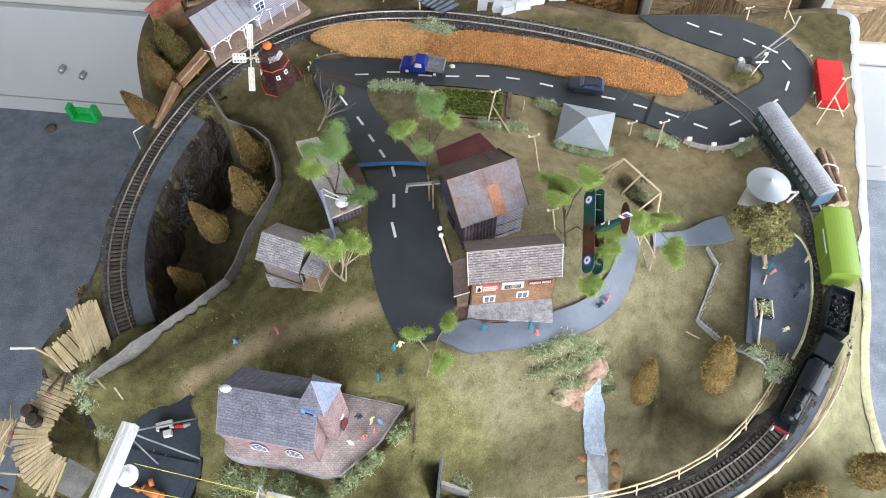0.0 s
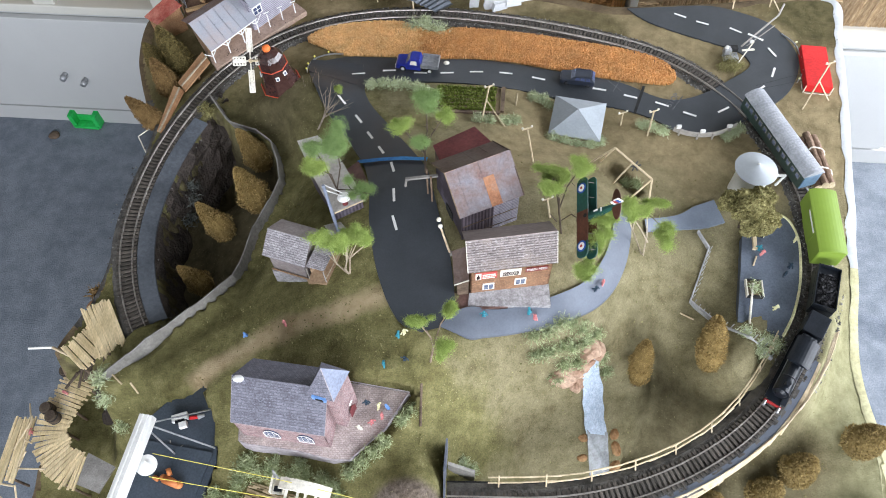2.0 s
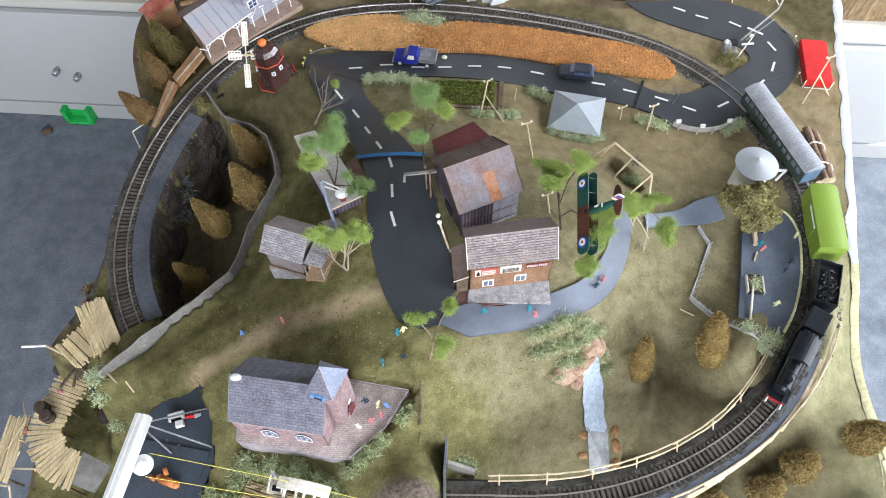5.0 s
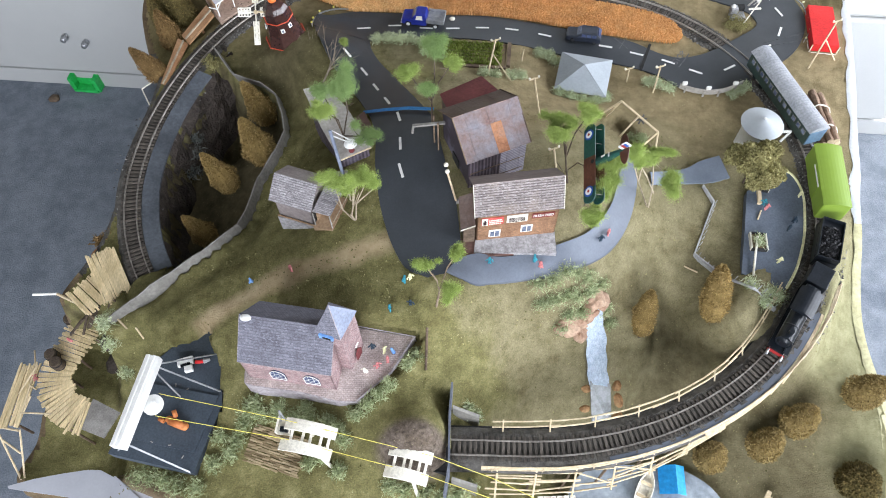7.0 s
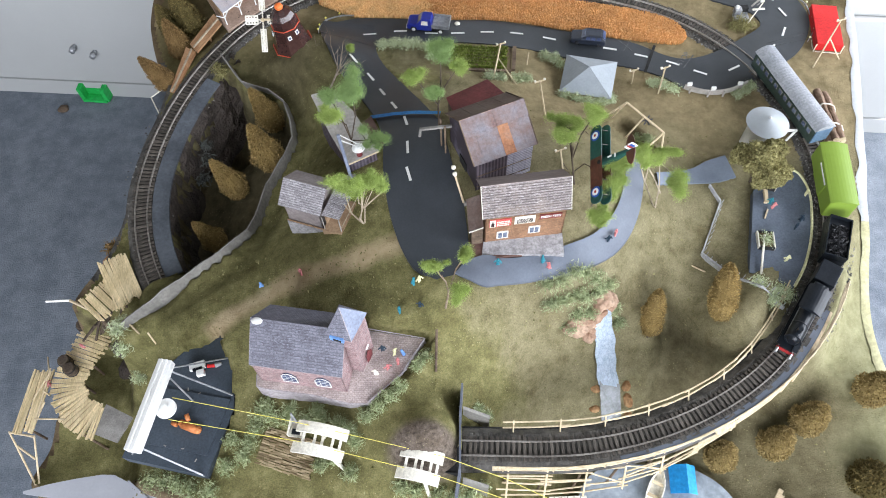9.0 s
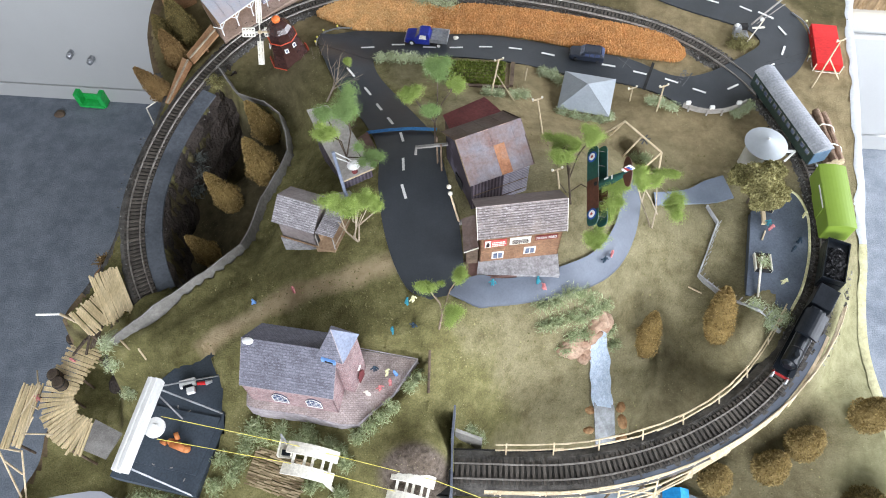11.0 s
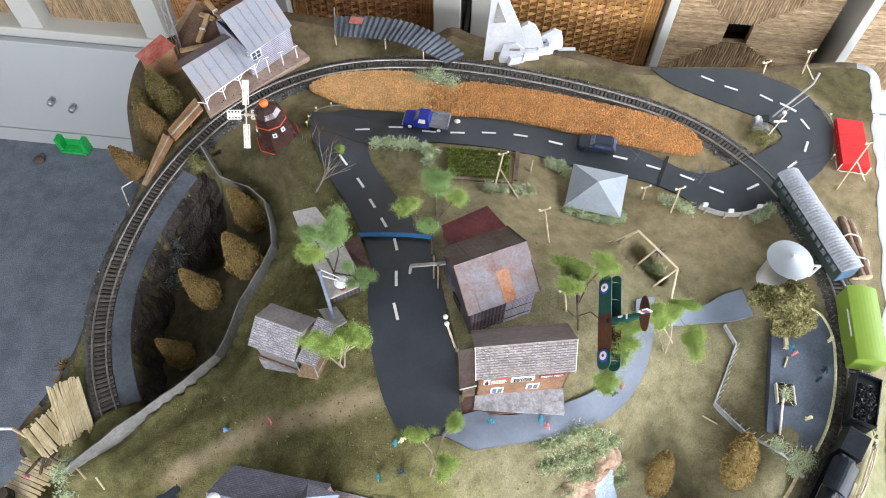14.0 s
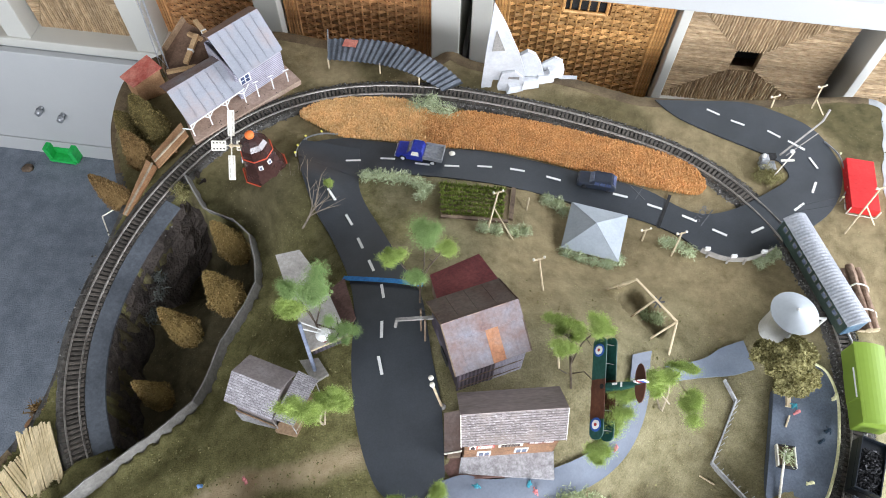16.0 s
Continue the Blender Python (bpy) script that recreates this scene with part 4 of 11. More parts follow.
def seagrass_basket(x0, x1, z0, z1, hole):
    """A box of flat woven seagrass whose front shows four fields of stitches that meet round a square hand hole."""
    w, h = x1 - x0, z1 - z0
    b = thing("basket", "square basket of woven seagrass with a square hand hole", "basket", UNIT @ pose((x0 + x1) / 2, 0.045, z0), group="baskets on the shelves")
    hx, hz, s = hole
    a = s / 2
    part("front_panel", panel_with_hole(w, h, hx, hz, a), M["grass_dark"], b)
    rng = random.Random(int(x0 * 100))
    pitch = 0.0050

    def rope(p, q, mat):
        """One twisted strand on the front, from p to q."""
        n = max(2, int(math.hypot(q[0] - p[0], q[1] - p[1]) / 0.011))
        d = Vector((q[0] - p[0], 0, q[1] - p[1])).normalized()
        o = Vector((d.z, 0, -d.x))
        bm = BM()
        rows = []
        for k in range(n + 1):
            c = Vector((p[0], 0, p[1])).lerp(Vector((q[0], 0, q[1])), k / n) + o * rng.uniform(-0.0008, 0.0008)
            r = pitch * rng.uniform(0.42, 0.56)
            rows.append([bm.verts.new(c + o * u * r + Vector((0, y * rng.uniform(0.6, 1.3), 0))) for u, y in ((-1, 0.0), (-0.55, -0.0022), (0.35, -0.0027), (1, 0.0))])
        for u, v in zip(rows[:-1], rows[1:]):
            for k in range(3):
                bm.faces.new((u[k], v[k], v[k + 1], u[k + 1]))
        bmesh.ops.recalc_face_normals(bm, faces=bm.faces[:])
        part("strand", bm, M[mat], b)

    def reach(x, lo, hi, edge, inner, full):
        """How far a strand goes in from the edge before it meets the diagonal."""
        if x < lo:
            return edge + (inner - edge) * (x - full[0]) / (lo - full[0])
        if x > hi:
            return edge + (inner - edge) * (full[1] - x) / (full[1] - hi)
        return inner
    for k in range(int(w / pitch)):
        x = -w / 2 + (k + 0.5) * pitch
        for edge, inner in ((0.0, hz - a), (h, hz + a)):
            rope((x, edge), (x, reach(x, hx - a, hx + a, edge, inner, (-w / 2, w / 2))), "grass_v")
    for k in range(int(h / pitch)):
        z = (k + 0.5) * pitch
        for edge, inner in ((-w / 2, hx - a), (w / 2, hx + a)):
            rope((edge, z), (reach(z, hz - a, hz + a, edge, inner, (0.0, h)), z), "grass_h")
    for sx in (-1, 1):
        part("side_panel", box(BM(), (0.01, 0.30, h), (sx * (w / 2 - 0.005), 0.163, 0)), M["grass_h"], b)
    part("back_panel", box(BM(), (w - 0.02, 0.01, h), (0, 0.31, 0)), M["grass_h"], b)
    part("bottom", box(BM(), (w - 0.02, 0.29, 0.01), (0, 0.16, 0)), M["grass_h"], b)
    # black sheet that paints the shade behind the hand hole
    part("shade_sheet", box(BM(), (s * 1.6, 0.004, s * 1.6), (hx, 0.05, hz - s * 0.8)), M["matblack"], b, "dark sheet standing for the shade inside")


def cane_basket(x0, x1, z0, z1, material, hole=None, deep=0.07):
    """A basket of split cane: strands woven in and out of upright stakes."""
    w, h = x1 - x0, z1 - z0
    b = thing("basket", "rectangular basket of woven golden cane", "basket", UNIT @ pose((x0 + x1) / 2, deep, z0), group="baskets on the shelves")
    stakes = int(w / 0.0165)
    # darkened sheet that paints the shade between the strands
    part("shade_sheet", box(BM(), (w - 0.02, 0.004, h - 0.004), (0, 0.010, 0.002)), M["cane_dark"], b, "dark sheet standing for the shade inside")
    me = mesh_of(rod(BM(), (0, 0.003, 0), (0, 0.003, h), 0.0019, seg=5), "stake", material)
    for i in range(stakes + 1):
        ob = new("stake", me)
        ob.parent, ob.matrix_basis = b, pose(-w / 2 + 0.008 + (w - 0.016) * i / stakes, 0, 0)
    rng = random.Random(int(x0 * 1000))
    rows = int(h / 0.0074)
    for r in range(rows):
        z = (r + 0.5) * h / rows
        bm = BM()
        ph = r % 2
        prev = None
        for i in range(stakes * 2 + 1):
            x = -w / 2 + 0.008 + (w - 0.016) * i / (stakes * 2)
            if hole and hole[0] < x < hole[1] and hole[2] < z < hole[3]:
                if prev:
                    bmesh.ops.recalc_face_normals(bm, faces=bm.faces[:])
                    part("strand", bm, material, b)
                    bm = BM()
                prev = None
                continue
            y = 0.003 + 0.0030 * math.cos(math.pi * (i / 2 + ph))
            zz = z + rng.uniform(-0.0006, 0.0006)
            cur = [bm.verts.new((x, y - 0.0008, zz - 0.0041)), bm.verts.new((x, y - 0.0018, zz)), bm.verts.new((x, y - 0.0008, zz + 0.0041)), bm.verts.new((x, y + 0.0008, zz))]
            if prev:
                for k in range(4):
                    bm.faces.new((prev[k], prev[(k + 1) % 4], cur[(k + 1) % 4], cur[k]))
            prev = cur
        bmesh.ops.recalc_face_normals(bm, faces=bm.faces[:])
        part("strand", bm, material, b)
    me = mesh_of(rod(BM(), (0, 0, 0), (0, 0, h), 0.0029, seg=6), "corner_cane", material)
    for sx in (-1, 1):
        for k in range(5):
            ob = new("corner_cane", me)
            ob.parent, ob.matrix_basis = b, pose(sx * (w / 2 - 0.001 - 0.0055 * k + 0.012), 0, 0)
        part("side_panel", box(BM(), (0.008, 0.24, h), (sx * (w / 2 - 0.004), 0.13, 0)), material, b)
    part("bottom", box(BM(), (w - 0.016, 0.24, 0.008), (0, 0.13, 0)), material, b)
    if hole:
        bm = BM()
        hx0, hx1, hz0, hz1 = hole
        for a, c in (((hx0, hz0), (hx1, hz0)), ((hx1, hz0), (hx1, hz1)), ((hx1, hz1), (hx0, hz1)), ((hx0, hz1), (hx0, hz0))):
            rod(bm, (a[0], -0.002, a[1]), (c[0], -0.002, c[1]), 0.003, seg=6)
        part("handle_rim", bm, material, b)
        # black sheet for the shade seen through the handle hole
        part("shade_sheet", box(BM(), (hx1 - hx0, 0.002, hz1 - hz0), ((hx0 + hx1) / 2, 0.006, hz0)), M["matblack"], b, "dark sheet standing for the shade inside")


# cane colour darkened to stand for shade behind the weave
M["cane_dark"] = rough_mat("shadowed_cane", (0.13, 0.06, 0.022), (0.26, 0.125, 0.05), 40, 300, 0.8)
SHELF = -0.196
seagrass_basket(-1.165, -0.90, SHELF, 0.09, (0.02, 0.17, 0.045))
seagrass_basket(-0.84, -0.625, SHELF, 0.09, (-0.01, 0.205, 0.043))
cane_basket(-0.57, -0.35, SHELF, 0.12, M["cane_red"])
cane_basket(-0.283, -0.03, SHELF, 0.10, M["cane_red"], deep=0.03)
cane_basket(0.108, 0.392, SHELF, 0.04, M["cane"], (-0.036, 0.040, 0.194, 0.224), deep=0.03)
seagrass_basket(0.428, 0.722, SHELF, 0.042, (-0.012, 0.108, 0.047))
seagrass_basket(0.765, 1.06, SHELF, 0.042, (0, 0.122, 0.042))


# ---- walls, bridge and decks along the line ----
M["greycard"] = rough_mat("grey_paper_wall", (0.150, 0.143, 0.127), (0.235, 0.225, 0.204), 26, 240, 0.8, bumps=0.3)
M["slate"] = tile_mat("blue_grey_slate_print", (0.134, 0.132, 0.160), (0.172, 0.170, 0.204), (0.105, 0.104, 0.128), 0.0080, 0.0026, gap_size=0.0003, fleck=(0.30, 0.31, 0.37))
M["needle"] = island_mat("rusty_needles", (0.17, 0.122, 0.047), (0.31, 0.228, 0.092), (0.50, 0.385, 0.175))
M["needle_r"] = island_mat("dark_rusty_needles", (0.11, 0.068, 0.026), (0.205, 0.13, 0.052), (0.33, 0.21, 0.095))
M["needle_y"] = island_mat("golden_needles", (0.15, 0.10, 0.036), (0.285, 0.20, 0.072), (0.46, 0.335, 0.145))
M["needle_g"] = island_mat("olive_needles", (0.066, 0.054, 0.019), (0.142, 0.112, 0.040), (0.24, 0.18, 0.072))
M["leaf"] = island_mat("fresh_green_flock", (0.225, 0.305, 0.068), (0.305, 0.395, 0.100), (0.41, 0.51, 0.17))
M["leaf_d"] = island_mat("dark_green_flock", (0.155, 0.24, 0.080), (0.215, 0.315, 0.112), (0.30, 0.41, 0.165))
M["lichen"] = island_mat("pale_green_lichen", (0.29, 0.345, 0.185), (0.47, 0.53, 0.32), (0.65, 0.70, 0.49))
M["lichen_o"] = island_mat("olive_green_lichen", (0.19, 0.225, 0.105), (0.32, 0.37, 0.195), (0.48, 0.53, 0.32))
M["scrub"] = island_mat("olive_scrub", (0.12, 0.105, 0.042), (0.245, 0.22, 0.092), (0.39, 0.36, 0.17))
M["lichen_d"] = island_mat("dark_grey_lichen", (0.05, 0.055, 0.05), (0.10, 0.11, 0.10), (0.17, 0.18, 0.165))
M["straw_g"] = island_mat("golden_straw", (0.60, 0.33, 0.125), (0.78, 0.475, 0.20), (0.90, 0.63, 0.33))
M["straw"] = island_mat("rust_orange_straw", (0.50, 0.225, 0.075), (0.66, 0.335, 0.125), (0.80, 0.49, 0.225))
M["crop"] = island_mat("green_crop", (0.115, 0.155, 0.026), (0.20, 0.25, 0.05), (0.30, 0.345, 0.09))
M["greytwig"] = rough_mat("pale_grey_twig", (0.20, 0.165, 0.125), (0.36, 0.305, 0.24), 80, 500, 0.9)
M["palewood"] = rough_mat("pale_peeled_twig", (0.30, 0.245, 0.175), (0.46, 0.39, 0.285), 80, 500, 0.85)
M["twig"] = rough_mat("grey_brown_twig", (0.15, 0.11, 0.075), (0.3, 0.235, 0.17), 80, 500, 0.9)
M["darktwig"] = rough_mat("dark_twig", (0.045, 0.032, 0.024), (0.11, 0.085, 0.06), 80, 500, 0.9)


M["padcard"] = rough_mat("blue_grey_card", (0.040, 0.052, 0.068), (0.062, 0.078, 0.098), 12, 420, 0.6, bumps=0.12)


def strip_wall(bm, pts, z0, z1, thick):
    """An upright wall along a plan line; z0 and z1 are lists of its foot and top heights."""
    P = [Vector((p[0], p[1], 0)) for p in pts]
    rows = []
    for i, p in enumerate(P):
        d = (P[min(i + 1, len(P) - 1)] - P[max(i - 1, 0)]).normalized()
        n = Vector((-d.y, d.x, 0)) * thick / 2
        rows.append([bm.verts.new(q) for q in (p - n + Vector((0, 0, z0[i])), p + n + Vector((0, 0, z0[i])), p + n + Vector((0, 0, z1[i])), p - n + Vector((0, 0, z1[i])))])
    for a, b in zip(rows[:-1], rows[1:]):
        for k in range(4):
            bm.faces.new((a[k], a[(k + 1) % 4], b[(k + 1) % 4], b[k]))
    bm.faces.new(rows[0][::-1])
    bm.faces.new(rows[-1])
    bmesh.ops.recalc_face_normals(bm, faces=bm.faces[:])
    return bm


def ravine():
    idx = list(range(I_GORGE, len(line), 1)) + list(range(0, I_TUNNEL_IN + 2, 1))
    # card walkway on the inside of the curve
    bm = BM()
    rows = []
    for i in [j for j in idx if not I_GORGE <= j < share_near(-0.404, 0.772)]:
        rows.append([bm.verts.new((*(line[i] - side[i] * o), z)) for o, z in ((0.0150, -0.0045), (0.038, -0.0075), (0.0385, -0.0105), (0.0150, -0.0120))])
    for a, b in zip(rows[:-1], rows[1:]):
        for k in range(4):
            bm.faces.new((a[k], a[(k + 1) % 4], b[(k + 1) % 4], b[k]))
    bmesh.ops.recalc_face_normals(bm, faces=bm.faces[:])
    single("walkway", bm, M["concrete"], "grey card walkway on top of the retaining wall", "walkway", "structure")
    # rock face under it
    bm = BM()
    rows = []
    for i in idx[::2]:
        r = []
        for k in range(15):
            u = k / 14
            o = 0.036 + 0.019 * u + 0.015 * noise.noise((line[i][0] * 26, line[i][1] * 26, u * 4.5)) + 0.006 * noise.noise((line[i][0] * 90, line[i][1] * 90, u * 14))
            o = max(o, 0.033) if k else 0.033
            r.append(bm.verts.new((*(line[i] - side[i] * o), -0.010 - 0.125 * u)))
        rows.append(r)
    for a, b in zip(rows[:-1], rows[1:]):
        for k in range(14):
            bm.faces.new((a[k], a[k + 1], b[k + 1], b[k]))
    bmesh.ops.recalc_face_normals(bm, faces=bm.faces[:])
    single("rock_face", bm, M["rock"], "dark craggy rock face below the walkway", "rock face", "structure")
    # paper wall along the other rim, leaning a little over it
    n = len(fence_line)
    rng = random.Random(4)
    wall = thing("paper_wall", "low crooked grey paper wall along the ravine", "wall", pose(*fence_line[n // 2], gz(*fence_line[n // 2])))
    inward = []
    for i in range(n):
        d = fence_line[min(i + 2, n - 1)] - fence_line[max(i - 2, 0)]
        inward.append(np.array([d[1], -d[0]]) / np.hypot(*d))
    foot = [Vector((*(p - q * 0.001), h - 0.012)) for p, q, h in zip(fence_line, inward, fence_foot)]
    head = [Vector((*(p + q * 0.0085), h + 0.0165 - 0.0065 * float(1 - smooth(0.40, 0.50, p[1])) + 0.0009 * math.sin(i * 0.7) + rng.uniform(-0.0006, 0.0006))) for i, (p, q, h) in enumerate(zip(fence_line, inward, fence_foot))]
    cut = list(range(0, n, 7)) + [n - 1]
    for a, b in zip(cut[:-1], cut[1:]):
        if b - a < 1:
            continue
        bm, rows = BM(), []
        for i in range(a, b + 1):
            q = Vector((*inward[i], 0)) * 0.0016
            e = Vector((0, 0, 0.0005 * (i == b)))
            rows.append([bm.verts.new(v) for v in (foot[i], head[i] + e, head[i] + q + e, foot[i] + q)])
        for r, t in zip(rows[:-1], rows[1:]):
            for k in range(4):
                bm.faces.new((r[k], r[(k + 1) % 4], t[(k + 1) % 4], t[k]))
        bm.faces.new(rows[0][::-1])
        bm.faces.new(rows[-1])
        bmesh.ops.recalc_face_normals(bm, faces=bm.faces[:])
        part("wall_panel", bm, M["greycard"], wall, world=True)
        bm = BM()
        for k in range(a, b):
            rod(bm, head[k], head[k + 1], 0.0007, seg=5)
        part("wall_edge", bm, M["greywood"], wall, "pale torn top edge", world=True)
        part("seam", rod(BM(), foot[b].lerp(head[b], 0.45), head[b], 0.0004, seg=5), M["greycard"], wall, world=True)
    # clods of dark earth between the wall's head and the line
    for k, (x, y, a) in enumerate(((-0.366, 0.823, 0.0075), (-0.372, 0.833, 0.0060), (-0.355, 0.815, 0.0065), (-0.360, 0.829, 0.0050), (-0.349, 0.802, 0.0055))):
        bm = ball(BM(), a, (0, 0, 0), (1.0, 0.7, 0.62), 2)
        for v in bm.verts:
            v.co *= 1 + 0.45 * noise.noise(v.co * 190 + Vector((k, 0, 0)))
        single("clod", bm, M["rock"], "dark clod of earth at the head of the ravine", "clod", group="clods at the ravine", m=pose(x, y, gz(x, y) + a * 0.25, 0, 0, 35 + 40 * k))


ravine()


def bridge():
    """Timber bridge that carries the curve over the valley."""
    i0, i1 = I_TUNNEL_OUT, I_BRIDGE_END + 6
    b = thing("railway_bridge", "curved timber railway bridge with pale stick railings", "bridge", pose(*line[(i0 + i1) // 2], -0.02))

    def at(i, o, z):
        return (*(line[i] + side[i] * o), z)

    def strip(lo, hi, ring):
        bm, rows = BM(), []
        for i in range(lo, hi):
            rows.append([bm.verts.new(at(i, o, z)) for o, z in ring])
        for p, q in zip(rows[:-1], rows[1:]):
            for k in range(4):
                bm.faces.new((p[k], p[(k + 1) % 4], q[(k + 1) % 4], q[k]))
        bm.faces.new(rows[0])
        bm.faces.new(rows[-1])
        bmesh.ops.recalc_face_normals(bm, faces=bm.faces[:])
        return bm
    part("deck", strip(i0 - 4, i1, ((-0.029, -0.0125), (0.0235, -0.0125), (0.0235, -0.019), (-0.029, -0.019))), M["matblack"], b, "black bridge deck", world=True)
    part("kerb", strip(i0 + 26, i1, ((0.0160, -0.0058), (0.0248, -0.0066), (0.0248, -0.0122), (0.0160, -0.0122))), M["path"], b, "blue-grey card kerb", world=True)
    rng = random.Random(8)
    # railings: the outer one swings away from the line towards the bank
    outer = lambda i: 0.0245 + 0.008 * smooth(i0 + 52, i1, i)
    inner = lambda i: -0.0252 - 0.0075 * smooth(i0 + 46, i1 - 8, i)
    for off, lean, lo, hi, levels in ((inner, -0.0085, i0 + 7, i1 - 2, (0.0095, 0.0)), (outer, 0.0, i0 + 5, i1 + 4, (0.0075, 0.0015, -0.0045))):
        foot, head = levels[-1] - 0.010, levels[0]

        def rail_at(i, z):
            return at(i, float(off(i)) + lean * ((z - foot) / (head - foot) - 0.45), z)
        for i in range(lo, hi, 9):
            part("post", rod(BM(), rail_at(i, -0.022 if not lean else foot), rail_at(i, head + rng.uniform(0.001, 0.003)), 0.0010, seg=6), M["wood"], b, world=True)
        for z in levels:
            i = lo - 2
            while i < hi:
                j = min(i + rng.randint(9, 15), hi + 2)
                mid = (i + j) // 2
                bm = rod(BM(), rail_at(i, z + rng.uniform(-0.0018, 0.0018)), rail_at(mid, z), 0.0010, seg=6)
                rod(bm, rail_at(mid, z), rail_at(j, z + rng.uniform(-0.0018, 0.0018)), 0.0010, seg=6)
                part("railing", bm, M["wood"], b, world=True)
                i = j - rng.randint(1, 3)
    part("edge_board", strip(i0 + 44, i1, ((0.0252, -0.0065), (0.0288, -0.0070), (0.0288, -0.0105), (0.0252, -0.0105))), M["wood"], b, "broad pale edge board", world=True)
    # trestle below the outer railing, deepest beside the portal
    bents = list(range(i0 + 6, i0 + 52, 7))

    def face(i, u):
        """A place on the sloping face of the trestle, u from its head to its foot."""
        deep = 0.060 * (1 - 0.75 * smooth(i0 + 22, i0 + 52, i))
        return at(i, 0.0245 + 0.30 * deep * u, -0.012 - deep * u)
    for i in bents:
        part("trestle_leg", rod(BM(), face(i, -0.1), face(i, 1.05), 0.0013, seg=6), M["wood"], b, world=True)
        p = line[i] + side[i] * 0.020
        part("pile", rod(BM(), at(i, 0.018, -0.018), (*p, gz(*p) - 0.004), 0.0016, seg=6), M["darkwood"], b, world=True)
        p = line[i] - side[i] * 0.024
        part("pile", rod(BM(), at(i, -0.024, -0.018), (*p, gz(*p) - 0.004), 0.0016, seg=6), M["darkwood"], b, world=True)
        part("crosspiece", rod(BM(), at(i, -0.030, -0.020), at(i, 0.026, -0.020), 0.0013, seg=6), M["wood"], b, world=True)
    for i, j in zip(bents[:-1], bents[1:]):
        for u in (0.10, 0.30, 0.48, 0.68, 0.88):
            if rng.random() < 0.92:
                part("brace", rod(BM(), face(i - rng.randint(0, 2), u + rng.uniform(-0.10, 0.10)), face(j + rng.randint(0, 1), u + rng.uniform(-0.10, 0.10)), 0.0011, seg=6), M["wood"], b, world=True)
        if rng.random() < 0.5:
            part("brace", rod(BM(), face(i, 0.1), face(j, 0.8), 0.0010, seg=6), M["wood"], b, world=True)
    for k in range(5):
        i = i0 + 50 + 3 * k
        part("brace", rod(BM(), at(i, 0.0265 + 0.001 * k, -0.010 - 0.002 * (k % 2)), at(min(i + 14, i1 + 2), float(outer(min(i + 14, i1 + 2))) + 0.001, -0.008), 0.0011, seg=6), M["wood"], b, world=True)


bridge()


M["portal"] = rough_mat("blue_grey_board", (0.09, 0.10, 0.13), (0.16, 0.175, 0.21), 30, 300, 0.6)


def portal():
    p = thing("tunnel_portal", "dark stone tunnel portal with wing walls", "tunnel portal", pose(0.0, 0.145, -0.01))
    bm = BM()
    strip_wall(bm, [(0.004, 0.213), (0.000, 0.178)], [-0.06] * 2, [0.040, 0.044], 0.0024)
    strip_wall(bm, [(-0.003, 0.115), (-0.009, 0.085)], [-0.06] * 2, [0.044, 0.042], 0.0024)
    strip_wall(bm, [(0.000, 0.178), (-0.003, 0.115)], [0.023] * 2, [0.044] * 2, 0.0024)
    part("front_wall", bm, M["portal"], p, world=True)
    part("wing_wall", strip_wall(BM(), [(0.004, 0.188), (0.036, 0.181)], [-0.06] * 2, [0.024, 0.004], 0.004), M["greycard"], p, world=True)
    part("wing_wall", strip_wall(BM(), [(0.0, 0.108), (0.03, 0.102)], [-0.08] * 2, [0.01, -0.01], 0.004), M["greycard"], p, world=True)
    bm = BM()
    strip_wall(bm, [(0.001, 0.180), (-0.05, 0.184)], [-0.02] * 2, [0.020] * 2, 0.002)
    strip_wall(bm, [(-0.003, 0.113), (-0.05, 0.118)], [-0.02] * 2, [0.020] * 2, 0.002)
    slab(bm, [(-0.05, 0.118, 0.020), (-0.003, 0.113, 0.020), (0.001, 0.18, 0.020), (-0.05, 0.184, 0.020)], 0.002)
    strip_wall(bm, [(-0.05, 0.118), (-0.05, 0.184)], [-0.02] * 2, [0.020] * 2, 0.002)
    part("tunnel_lining", bm, M["matblack"], p, "black tunnel inside", world=True)


portal()


M["deckwood"] = rough_mat("golden_matchwood", (0.53, 0.42, 0.235), (0.74, 0.605, 0.375), 60, 700, 0.7, own=0.14, stretch=(1, 0.25, 1))


